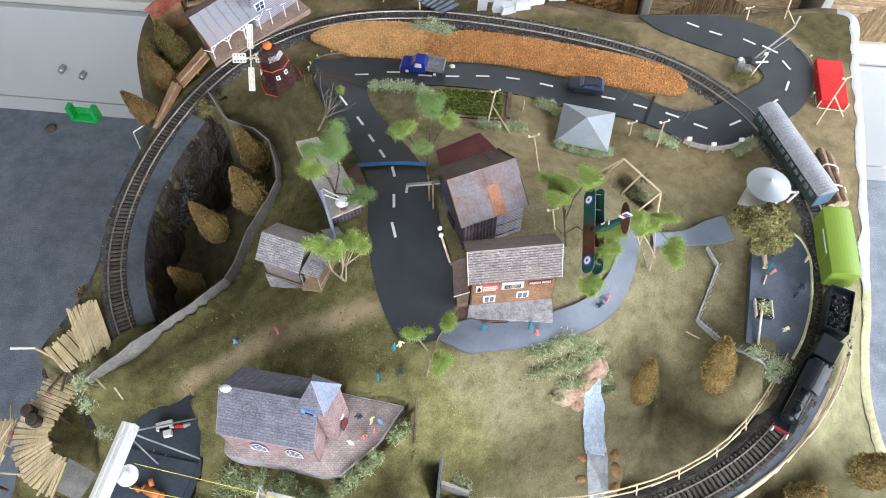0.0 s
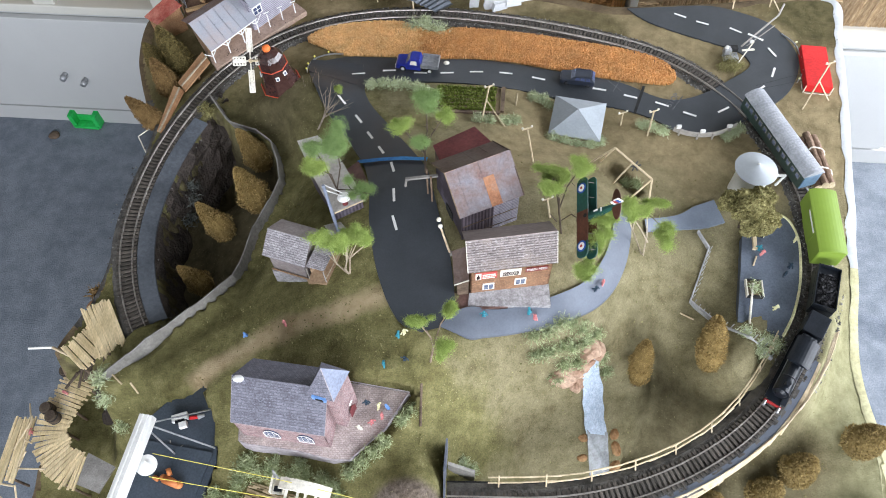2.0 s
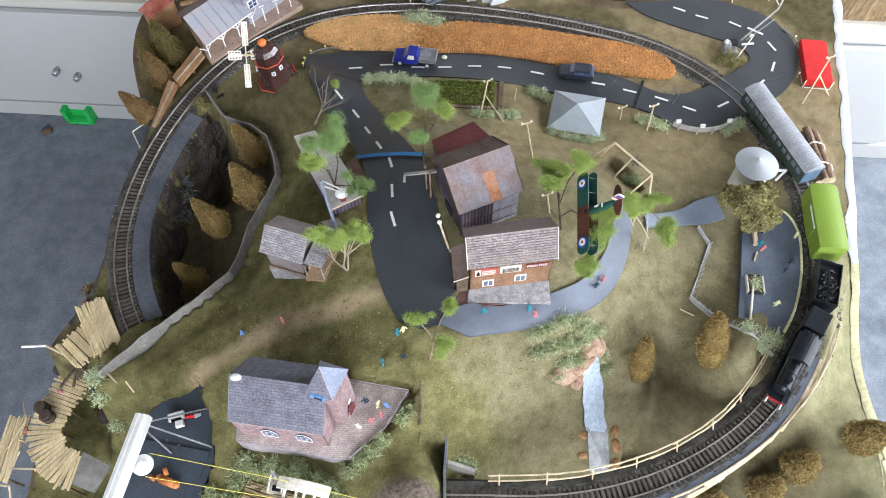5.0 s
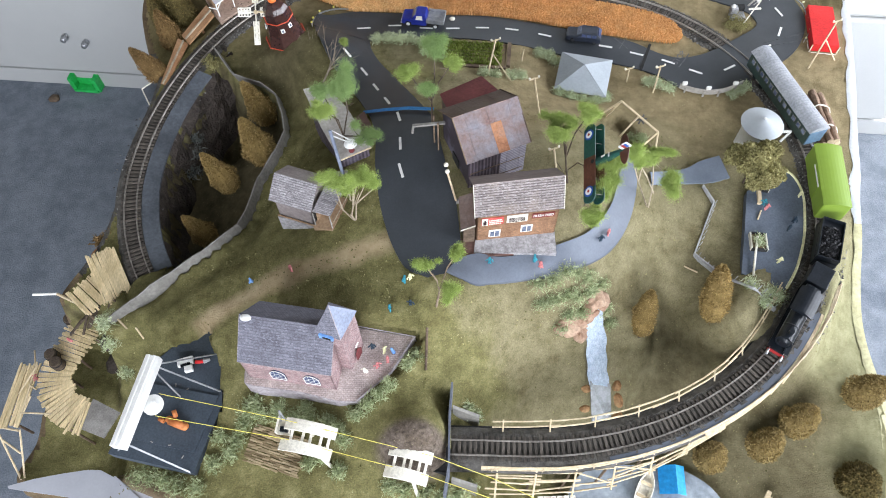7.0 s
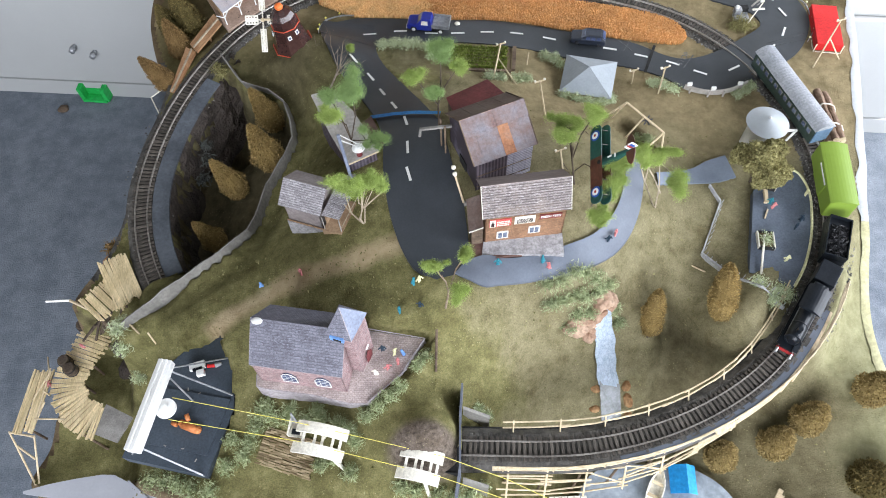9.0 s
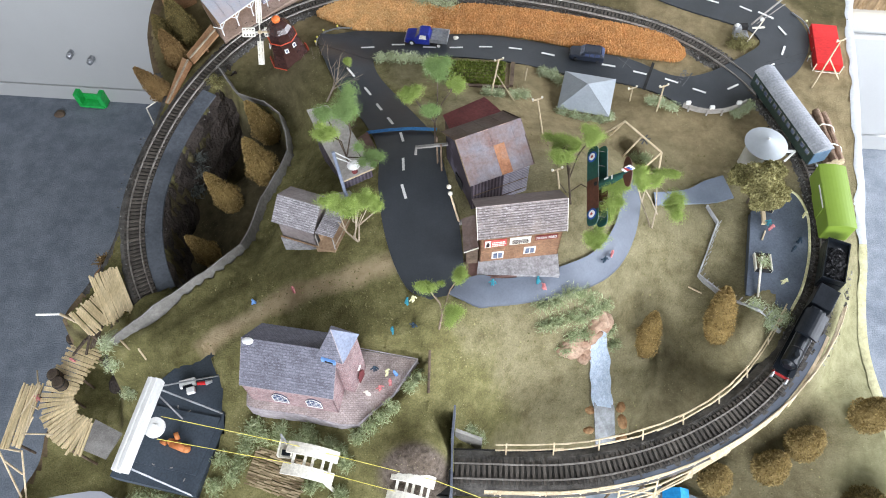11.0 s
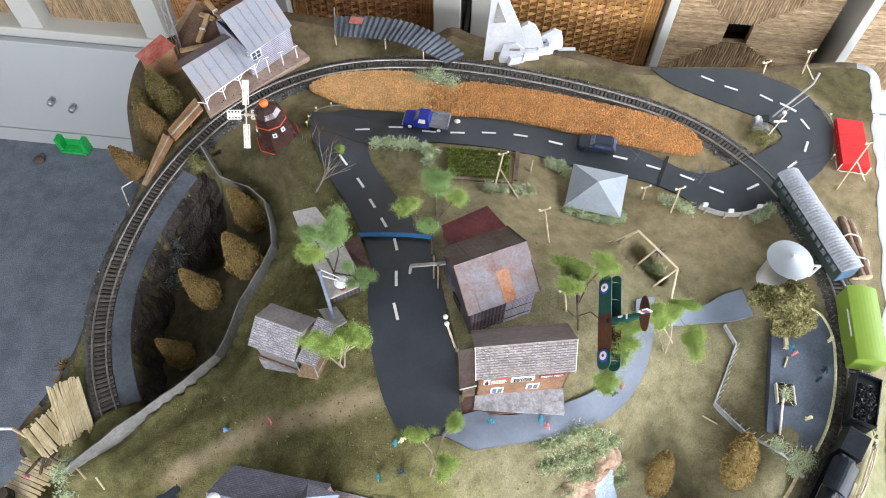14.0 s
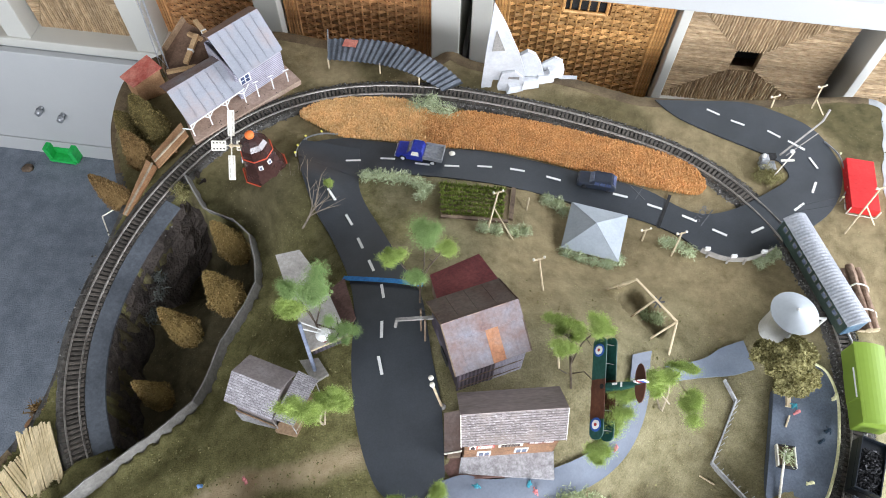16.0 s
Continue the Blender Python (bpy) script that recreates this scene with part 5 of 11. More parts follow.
def plank_deck(name, label, centre, w0, w1, z, n, seed, th=0.0022, gap=0.0012):
    """Matchsticks laid crosswise along a bent line."""
    c = spline(centre, 0.002)
    d = thing(name, label, "deck", pose(c[len(c) // 2][0], c[len(c) // 2][1], z))
    rng = random.Random(seed)
    for k in range(n):
        f = (k + 0.5) / n * (len(c) - 1)
        i = int(f)
        p = c[i]
        t = c[min(i + 3, len(c) - 1)] - c[max(i - 3, 0)]
        a = math.atan2(t[1], t[0]) + math.pi / 2 + rng.uniform(-0.03, 0.03)
        length = w0 + (w1 - w0) * k / n
        off = rng.uniform(-0.003, 0.003)
        step = (len(c) - 1) * 0.002 / n
        m = pose(p[0], p[1], z + rng.uniform(0, 0.0010), rng.uniform(-2, 2), rng.uniform(-1, 1), math.degrees(a))
        part("plank", box(BM(), (length + rng.uniform(-0.004, 0.004), max(step * 1.0, 0.0024), th), (off, 0, 0), m), M["deckwood"], d, world=True)
    for s in (-0.3, 0.3):
        bm = BM()
        for i in range(0, len(c) - 8, 8):
            t = c[i + 8] - c[i]
            nn = np.array([-t[1], t[0]]) / np.hypot(*t)
            rod(bm, (*(c[i] + nn * w0 * s), z - 0.002), (*(c[i + 8] + nn * w0 * s), z - 0.002), 0.0015, seg=5)
        part("joist", bm, M["darkwood"], d, world=True)
    for i in range(4, len(c), 18):
        t = c[min(i + 3, len(c) - 1)] - c[max(i - 3, 0)]
        nn = np.array([-t[1], t[0]]) / np.hypot(*t)
        for s in (-0.4, 0.4):
            q = c[i] + nn * w0 * s
            part("deck_post", rod(BM(), (*q, min(gz(*q), z - 0.02) - 0.03), (*q, z), 0.0018, seg=6), M["darkwood"], d, world=True)
    return d


plank_deck("plank_deck", "pale matchstick deck beside the tunnel mouth", [(-0.474, 0.385), (-0.459, 0.394), (-0.441, 0.404)], 0.084, 0.074, -0.003, 19, 1)
plank_deck("plank_deck", "pale matchstick landing above the dark rocks", [(-0.463, 0.386), (-0.478, 0.370), (-0.496, 0.350)], 0.050, 0.048, -0.010, 20, 2)
plank_deck("plank_deck", "curved matchstick jetty above a dark hollow", [(-0.518, 0.352), (-0.528, 0.327), (-0.537, 0.302), (-0.542, 0.280), (-0.538, 0.257), (-0.520, 0.236), (-0.502, 0.223), (-0.488, 0.220)], 0.046, 0.046, -0.085, 56, 3)
plank_deck("plank_deck", "pale matchstick platform at the end of the jetty", [(-0.601, 0.257), (-0.587, 0.256), (-0.573, 0.255)], 0.088, 0.088, -0.088, 13, 4)


def deck_bits():
    bm = slab(BM(), [(-0.497, 0.207, -0.084), (-0.459, 0.192, -0.084), (-0.444, 0.226, -0.084), (-0.484, 0.246, -0.084)], 0.003)
    single("wooden_slab", bm, M["greywood"], "weathered grey wooden slab at the end of the jetty", "slab")
    for (x, y, z, lie) in ((-0.549, 0.306, -0.084, 0), (-0.539, 0.294, -0.084, 0), (-0.541, 0.364, -0.094, 0)):
        t = thing("barrel", "dark brown wooden barrel on the jetty", "barrel", pose(x, y, z + (0.009 if lie else 0), 0, 90 if lie else 0, 25), group="barrels on the jetty")
        bm = BM()
        prof = [(0, 0.0072), (0.005, 0.0086), (0.010, 0.009), (0.015, 0.0086), (0.020, 0.0072)]
        for (a, r), (b, q) in zip(prof[:-1], prof[1:]):
            cone(bm, r, q, b - a, (0, 0, a - 0.010 if lie else a), seg=14)
        part("barrel_body", bm, M["darktwig"], t)
        for h in (0.004, 0.015):
            part("hoop", cone(BM(), 0.0089, 0.0089, 0.0015, (0, 0, h - 0.010 if lie else h), seg=14), M["matblack"], t)
    t = thing("signal_arm", "white and bare wood stick jutting over the edge", "pole", pose(-0.52, 0.372, -0.02))
    part("tip", rod(BM(), (-0.565, 0.374, -0.018), (-0.532, 0.374, -0.018), 0.0018), M["white"], t, "white painted tip", world=True)
    part("arm", rod(BM(), (-0.532, 0.374, -0.018), (-0.487, 0.352, -0.019), 0.0020), M["wood"], t, world=True)
    # frame of thin sticks at the corner of the layout
    t = thing("trestle", "leaning frame of thin pale sticks under the platform", "frame", pose(-0.59, 0.19, -0.12))
    for a, b in (((-0.613, 0.215, -0.09), (-0.578, 0.15, -0.125)), ((-0.577, 0.208, -0.09), (-0.574, 0.152, -0.125)), ((-0.602, 0.197, -0.1), (-0.576, 0.18, -0.105)), ((-0.611, 0.213, -0.088), (-0.577, 0.206, -0.088))):
        part("stick", rod(BM(), a, b, 0.0014, seg=6), M["wood"], t, world=True)
    t = thing("handrail", "pale stick handrail beside the jetty", "handrail", pose(-0.565, 0.25, -0.085))
    for a, b in (((-0.577, 0.315, -0.075), (-0.566, 0.288, -0.07)), ((-0.566, 0.296, -0.07), (-0.568, 0.22, -0.07)), ((-0.578, 0.250, -0.068), (-0.562, 0.290, -0.066)), ((-0.570, 0.225, -0.07), (-0.530, 0.223, -0.072)), ((-0.575, 0.232, -0.085), (-0.560, 0.246, -0.066)), ((-0.566, 0.262, -0.085), (-0.566, 0.262, -0.066))):
        part("stick", rod(BM(), a, b, 0.0012, seg=6), M["wood"], t, world=True)
    # dark timbers that stick out between the two decks
    rng = random.Random(31)
    for k in range(9):
        x, y = -0.505 + 0.0055 * k, 0.338 + 0.0022 * k + rng.uniform(-0.006, 0.006)
        a = rng.uniform(0.3, 1.4)
        single("timber", beam(BM(), (x - 0.014 * math.cos(a), y - 0.014 * math.sin(a), -0.050), (x + 0.014 * math.cos(a), y + 0.014 * math.sin(a), -0.022 + rng.uniform(-0.006, 0.004)), 0.0030, 0.0022), M["darktwig"], "dark broken timber sticking out between the decks", "timber", group="dark timbers")
    # dark rocks between the two decks
    for k, (x, y, z, s) in enumerate(((-0.478, 0.335, -0.10, 0.018), (-0.468, 0.352, -0.09, 0.018), (-0.49, 0.405, -0.06, 0.016), (-0.481, 0.312, -0.125, 0.016), (-0.46, 0.322, -0.115, 0.018))):
        bm = ball(BM(), s, (0, 0, 0), (1.1, 0.9, 0.9), 3)
        for v in bm.verts:
            v.co *= 1 + 0.35 * noise.noise(v.co * 60 + Vector((k * 3, 0, 0)))
        single("rock", bm, M["rock"], "dark jagged rock under the decks", "rock", group="dark rocks", m=pose(x, y, z))
    bm = ball(BM(), 0.014, (0, 0, 0), (1.3, 0.7, 0.7), 3)
    for v in bm.verts:
        v.co *= 1 + 0.3 * noise.noise(v.co * 70)
    single("rock", bm, M["tanwood"], "rusty brown rock beside the track", "rock", group="dark rocks", m=pose(-0.487, 0.446, -0.03, 0, 0, 35))


deck_bits()


# ---- pad with the cable ride ----
def ride():
    bm = slab(BM(), [(x, y, 0.002) for x, y in PAD][::-1], 0.02)
    bmesh.ops.recalc_face_normals(bm, faces=bm.faces[:])
    single("pad", bm, M["padcard"], "dark blue-grey card pad in front of the station beam", "pad", "structure")
    bm = slab(BM(), [(-0.376, 0.236, 0.0042), (-0.3845, 0.166, 0.0042), (-0.3045, 0.1475, 0.0042), (-0.2845, 0.216, 0.0042)][::-1], 0.0020)
    bmesh.ops.recalc_face_normals(bm, faces=bm.faces[:])
    single("card_sheet", bm, M["padcard"], "second dark blue card sheet lying on the pad", "card")
    for k, (x, y) in enumerate(((-0.357, 0.1615), (-0.335, 0.157), (-0.325, 0.226), (-0.318, 0.143), (-0.340, 0.232))):
        bm = slab(BM(), [(-0.0022, -0.0005, 0), (0.0018, -0.0008, 0.0002), (0.0022, 0.0005, 0.0006), (-0.0016, 0.0006, 0.0002)], 0.0002)
        single("paper_scrap", bm, M["greywood"], "tiny scrap of grey paper stuck to the pad", "paper scrap", group="paper scraps on the pad", m=pose(x, y, 0.0026 if k in (2, 3, 4) else 0.0048, 0, 0, -25 + 30 * k))
    t = thing("lift_station", "white beam of a cable lift on struts", "lift station", pose(-0.355, 0.19, 0.0))
    a, b = Vector((-0.345, 0.243, 0.062)), Vector((-0.366, 0.140, 0.062))
    d = (b - a).normalized()
    mid = (a + b) / 2
    m = Matrix.Translation(mid) @ Matrix.Rotation(math.atan2(d.y, d.x), 4, "Z")
    part("beam", box(BM(), (0.108, 0.0165, 0.013), (0, 0, 0), m, bev=0.001), M["white"], t, world=True)
    part("beam_trim", box(BM(), (0.107, 0.0018, 0.0022), (0, 0.003, 0.0131), m), M["white"], t, world=True)
    part("beam_trim", box(BM(), (0.107, 0.0018, 0.0022), (0, -0.003, 0.0131), m), M["white"], t, world=True)
    for p, q in (((-0.347, 0.238, 0.06), (-0.290, 0.272, 0.003)), ((-0.345, 0.236, 0.06), (-0.283, 0.222, 0.003)), ((-0.364, 0.146, 0.06), (-0.306, 0.125, 0.0)), ((-0.352, 0.236, 0.06), (-0.33, 0.215, 0.0)), ((-0.368, 0.145, 0.06), (-0.402, 0.155, -0.01)), ((-0.350, 0.240, 0.06), (-0.383, 0.255, -0.01)), ((-0.36, 0.19, 0.06), (-0.395, 0.2, -0.01))):
        part("strut", rod(BM(), p, q, 0.0011, seg=6), M["steel"], t, world=True)
    wheel = part("bullwheel", cone(BM(), 0.0118, 0.0118, 0.004, (-0.341, 0.190, 0.056), seg=28), M["white"], t, "round white wheel", world=True)
    part("hub", cone(BM(), 0.004, 0.003, 0.004, (-0.341, 0.190, 0.060), seg=14), M["white"], wheel, world=True)
    for k, pts in enumerate(([(-0.336, 0.203, 0.058), (-0.19, 0.170, 0.052), (-0.02, 0.124, 0.052), (0.05, 0.096, 0.052), (0.13, 0.055, 0.052)], [(-0.336, 0.177, 0.058), (-0.187, 0.149, 0.047), (-0.027, 0.104, 0.047), (0.05, 0.075, 0.047), (0.12, 0.04, 0.047)])):
        bm = BM()
        for p, q in zip(pts[:-1], pts[1:]):
            rod(bm, p, q, 0.0004, seg=6)
        part("cable", bm, M["yellow"], t, "yellow cord", world=True)
    # toys lying on the pad
    bm = BM()
    cone(bm, 0.0055, 0.0045, 0.020, m=pose(-0.338, 0.186, 0.008, 90, 0, 65), seg=12)
    ball(bm, 0.0052, (-0.319, 0.178, 0.008), (1, 1, 0.9))
    ball(bm, 0.0045, (-0.339, 0.187, 0.009), (1, 1, 0.9))
    rod(bm, (-0.331, 0.189, 0.009), (-0.334, 0.197, 0.012), 0.003)
    rod(bm, (-0.345, 0.185, 0.008), (-0.352, 0.189, 0.006), 0.0028)
    single("figurine", bm, M["toyorange"], "plain orange toy figure lying on the pad", "figurine", smooth=True)
    t = thing("toy_buggy", "small white toy buggy with red nose on the pad", "toy", pose(-0.326, 0.258, 0.003, 0, 0, 15))
    part("body", box(BM(), (0.020, 0.010, 0.006), (-0.004, 0.004, 0.001), bev=0.001), M["white"], t)
    part("seat", box(BM(), (0.010, 0.008, 0.007), (-0.001, -0.007, 0.001), bev=0.001), M["white"], t)
    part("nose", rod(BM(), (0.008, 0.0, 0.004), (0.018, -0.002, 0.004), 0.0025), M["red"], t)
    part("tip", rod(BM(), (0.018, -0.002, 0.004), (0.026, -0.002, 0.004), 0.0035, 0.002), M["steel"], t)
    part("cushion", box(BM(), (0.012, 0.004, 0.003), (-0.004, -0.001, 0.004)), M["black"], t)
    # two towers with pairs of arched white tracks
    for k, (ax, ay, bx, by, foot) in enumerate(((-0.189, 0.168, -0.130, 0.153, (-0.136, 0.122)), (-0.069, 0.135, -0.021, 0.122, (-0.040, 0.092)))):
        t = thing("cable_tower", "pair of arched white tracks on a leaning post", "cable tower", pose((ax + bx) / 2, (ay + by) / 2, -0.005), group="towers of the cable lift")
        u = Vector((bx - ax, by - ay, 0))
        n = Vector((u.y, -u.x, 0)).normalized()
        for o in (0.0, 0.0235):
            bm = BM()
            rows = []
            for i in range(13):
                f = i / 12
                c = Vector((ax, ay, 0)) + u * f + n * o
                z = 0.047 - 0.16 * o + 0.007 * (1 - (2 * f - 1) ** 2)
                rows.append([bm.verts.new(c + n * s + Vector((0, 0, z + dz))) for s, dz in ((-0.0065, 0), (0.0065, 0), (0.0065, -0.004), (-0.0065, -0.004))])
            for p, q in zip(rows[:-1], rows[1:]):
                for j in range(4):
                    bm.faces.new((p[j], p[(j + 1) % 4], q[(j + 1) % 4], q[j]))
            bm.faces.new(rows[0][::-1])
            bm.faces.new(rows[-1])
            bmesh.ops.recalc_face_normals(bm, faces=bm.faces[:])
            part("track_plate", bm, M["offwhite"], t, world=True)
        for f in (0.18, 0.4, 0.55, 0.75, 0.9):
            c = Vector((ax, ay, 0.047)) + u * f
            part("tie", beam(BM(), c + n * 0.004, c + n * 0.02 - Vector((0, 0, 0.003)), 0.003, 0.002), M["offwhite"], t, world=True)
        c = Vector((ax, ay, 0.042)) + u * 0.6 + n * 0.02
        part("post", rod(BM(), c, (*foot, gz(*foot) - 0.004), 0.0022), M["offwhite"], t, world=True)
        c = Vector((ax, ay, 0.042)) + u * 0.45
        part("post", rod(BM(), c, (c.x, c.y, gz(c.x, c.y) - 0.004), 0.0022), M["offwhite"], t, world=True)
    t = thing("lift_cabin", "small open ivory cabin hung on the cable", "lift cabin", pose(-0.191, 0.166, 0.036, 0, 0, -8))
    part("floor", box(BM(), (0.017, 0.019, 0.002), (0, 0, 0)), M["offwhite"], t)
    for s in (-1, 1):
        part("side", box(BM(), (0.0018, 0.019, 0.008), (s * 0.008, 0, 0.002)), M["offwhite"], t)
    part("seat", box(BM(), (0.009, 0.006, 0.004), (0, -0.004, 0.002)), M["black"], t)
    part("hanger", rod(BM(), (-0.006, 0.006, 0.003), (-0.006, 0.012, 0.022), 0.001), M["steel"], t)
    part("hanger", rod(BM(), (0.000, 0.006, 0.003), (-0.006, 0.012, 0.022), 0.001), M["steel"], t)
    # ploughed plot: close rows of short bark strips
    bm = BM()
    rng = random.Random(6)
    rows = 17
    for r in range(rows):
        u = 0.0
        while u < 1.0:
            w = rng.uniform(0.08, 0.20)
            v = (r + 0.5 + rng.gauss(0, 0.12)) / rows
            x, y = -0.234 + 0.062 * (u + w / 2) - 0.014 * v, 0.180 - 0.022 * (u + w / 2) - 0.042 * v
            m = pose(x, y, gz(x, y) + 0.0005 + rng.uniform(0, 0.0012), rng.uniform(-10, 10), rng.uniform(-4, 4), -19.5 + rng.gauss(0, 3))
            box(bm, (0.066 * w * 0.96, rng.uniform(0.0015, 0.0022), 0.002), (0, 0, 0), m)
            u += w
    tagged(single("ploughed_plot", bm, M["tilth"], "small plot of ploughed brown earth rows", "plot"), kind="stuff")


M["sheet"] = rough_mat("white_card_sheet", (0.36, 0.37, 0.41), (0.43, 0.44, 0.48), 8, 300, 0.6, bumps=0.05, grain=0.12)


def corner_sheet():
    """A white sheet with a fold that closes the corner of the board."""
    top = [(-0.585, 0.139), (-0.553, 0.147), (-0.517, 0.153), (-0.483, 0.157), (-0.466, 0.156), (-0.452, 0.149), (-0.397, 0.122), (-0.330, 0.100), (-0.24, 0.066)]
    low = [(-0.24, 0.052), (-0.365, 0.090), (-0.44, 0.108), (-0.504, 0.123), (-0.548, 0.130), (-0.584, 0.136)]
    bm = slab(BM(), [(x, y, -0.110) for x, y in top + low], 0.004)
    bmesh.ops.recalc_face_normals(bm, faces=bm.faces[:])
    slab(bm, [(-0.447, 0.1475, -0.1085), (-0.444, 0.1475, -0.1085), (-0.385, 0.1010, -0.1085), (-0.389, 0.1005, -0.1085)], 0.0012)
    single("board_edge", bm, M["sheet"], "smooth white sheet at the corner of the board", "edge", "structure")


corner_sheet()
M["toyorange"] = rough_mat("dull_orange_plastic", (0.42, 0.13, 0.04), (0.55, 0.21, 0.07), 60, 300, 0.5)
M["tilth"] = island_mat("ploughed_earth", (0.17, 0.125, 0.070), (0.30, 0.235, 0.14), (0.43, 0.345, 0.215))
ride()


# ---- buildings ----
M["shingle"] = tile_mat("grey_brown_shingle_print", (0.20, 0.172, 0.165), (0.285, 0.25, 0.243), (0.105, 0.088, 0.083), 0.0100, 0.00166, stain=(0.2, 0.16, 0.135), gap_size=0.00025, fleck=(0.56, 0.52, 0.52))
M["tin"] = tile_mat("weathered_shingle_print", (0.25, 0.235, 0.245), (0.35, 0.33, 0.345), (0.16, 0.15, 0.155), 0.0090, 0.00235, gap_size=0.0003, fleck=(0.66, 0.64, 0.66))
M["rust"] = rough_mat("rusty_iron_sheet", (0.150, 0.082, 0.066), (0.185, 0.142, 0.140), 34, 330, 0.45, c3=(0.20, 0.195, 0.22), own=0.07, spec=0.45, bumps=0.2)
M["rust_d"] = rough_mat("dark_rusty_sheet", (0.095, 0.058, 0.046), (0.135, 0.10, 0.088), 22, 330, 0.6, c3=(0.17, 0.14, 0.125), own=0.06, bumps=0.2)
M["rust_o"] = rough_mat("orange_rust_sheet", (0.24, 0.10, 0.05), (0.35, 0.16, 0.08), 60, 330, 0.6, c3=(0.28, 0.17, 0.12))
M["planks_v"] = sheet_mat("dark_upright_boards", (0.05, 0.04, 0.05), (0.13, 0.105, 0.125), 70, 0, stain=(0.16, 0.15, 0.2))
M["brick"] = tile_mat("brown_brick_print", (0.225, 0.118, 0.062), (0.335, 0.19, 0.108), (0.17, 0.10, 0.065), 0.004, 0.0014, True, gap_size=0.0002)
M["rubble"] = rough_mat("grey_rubble_print", (0.22, 0.21, 0.215), (0.40, 0.39, 0.40), 140, 420, 0.8, bumps=0.3)
M["pinkbrick"] = tile_mat("pink_brick_print", (0.205, 0.120, 0.120), (0.33, 0.222, 0.222), (0.34, 0.29, 0.29), 0.0046, 0.0017, True, gap_size=0.0002)
M["terrace"] = tile_mat("pinkish_paving_print", (0.40, 0.335, 0.315), (0.50, 0.43, 0.41), (0.33, 0.27, 0.255), 0.0042, 0.0024, gap_size=0.0003)
M["paleblue"] = rough_mat("pale_blue_card", (0.17, 0.195, 0.265), (0.24, 0.27, 0.35), 30, 300, 0.6)
M["tent"] = rough_mat("grey_blue_tent_card", (0.34, 0.38, 0.415), (0.40, 0.44, 0.475), 22, 300, 0.5, bumps=0.1, grain=0.25)
M["ironroof"] = rough_mat("pale_iron_roof", (0.33, 0.345, 0.39), (0.375, 0.385, 0.43), 22, 420, 0.42, c3=(0.43, 0.375, 0.375), bumps=0.06, grain=0.3)
M["siding"] = sheet_mat("blue_grey_siding", (0.25, 0.24, 0.30), (0.45, 0.44, 0.50), 90, 2)
M["platform"] = rough_mat("brown_card_platform", (0.33, 0.23, 0.175), (0.45, 0.33, 0.265), 35, 300, 0.7)
M["mill"] = rough_mat("glossy_dark_brown", (0.040, 0.018, 0.016), (0.062, 0.03, 0.026), 20, 200, 0.14, bumps=0.05, spec=0.8)
M["glass"] = rough_mat("dark_window_pane", (0.09, 0.11, 0.17), (0.18, 0.21, 0.28), 90, 300, 0.15, bumps=0.02, spec=0.6)
M["windowblue"] = rough_mat("blue_leaded_window", (0.028, 0.04, 0.10), (0.075, 0.10, 0.19), 120, 400, 0.6, spec=0.3)
M["ply"] = rough_mat("brown_cardboard", (0.25, 0.16, 0.095), (0.35, 0.24, 0.15), 30, 300, 0.75)


def bmslope(c, thick, across=1, along=1, gap=0.0):
    """Plates that share a roof slope with corners c (eave left, eave right, top right, top left)."""
    c = [Vector(p) for p in c]
    out = []
    n = (c[1] - c[0]).cross(c[3] - c[0]).normalized()
    for i in range(along):
        for j in range(across):
            q = []
            for u, v in ((i, j), (i + 1, j), (i + 1, j + 1), (i, j + 1)):
                u, v = u / along, v / across
                a = c[0].lerp(c[1], u)
                b = c[3].lerp(c[2], u)
                q.append(a.lerp(b, v))
            mid = sum(q, Vector()) / 4
            q = [p + (mid - p) * gap for p in q]
            out.append(slab(BM(), q, thick, n))
    return out


def gable(t, length, prof, base, over, wall_mat, gable_mat=None):
    """Four walls under a ridged roof. prof: (y, z) of front eave, ridge and back eave; z over the thing's base."""
    (yf, zf), (yr, zr), (yb, zb) = prof
    k = 0.0016
    zf, zr, zb = zf - 0.001, zr - 0.0015, zb - 0.001
    x0, x1 = over, length - over
    f, b = yf + over, yb - over
    zf2 = zf + (zr - zf) * (f - yf) / (yr - yf)
    zb2 = zb + (zr - zb) * (yb - b) / (yb - yr)
    part("front_wall", box(BM(), (x1 - x0, k, zf2 - base), ((x0 + x1) / 2, f + k / 2, base)), wall_mat, t)
    part("back_wall", box(BM(), (x1 - x0, k, zb2 - base), ((x0 + x1) / 2, b - k / 2, base)), wall_mat, t)
    for x, s in ((x0, 1), (x1, -1)):
        ring = [(x, f, base), (x, b, base), (x, b, zb2), (x, yr, zr), (x, f, zf2)]
        bm = slab(BM(), ring, k, (-s, 0, 0))
        bmesh.ops.recalc_face_normals(bm, faces=bm.faces[:])
        part("gable_wall", bm, gable_mat or wall_mat, t)


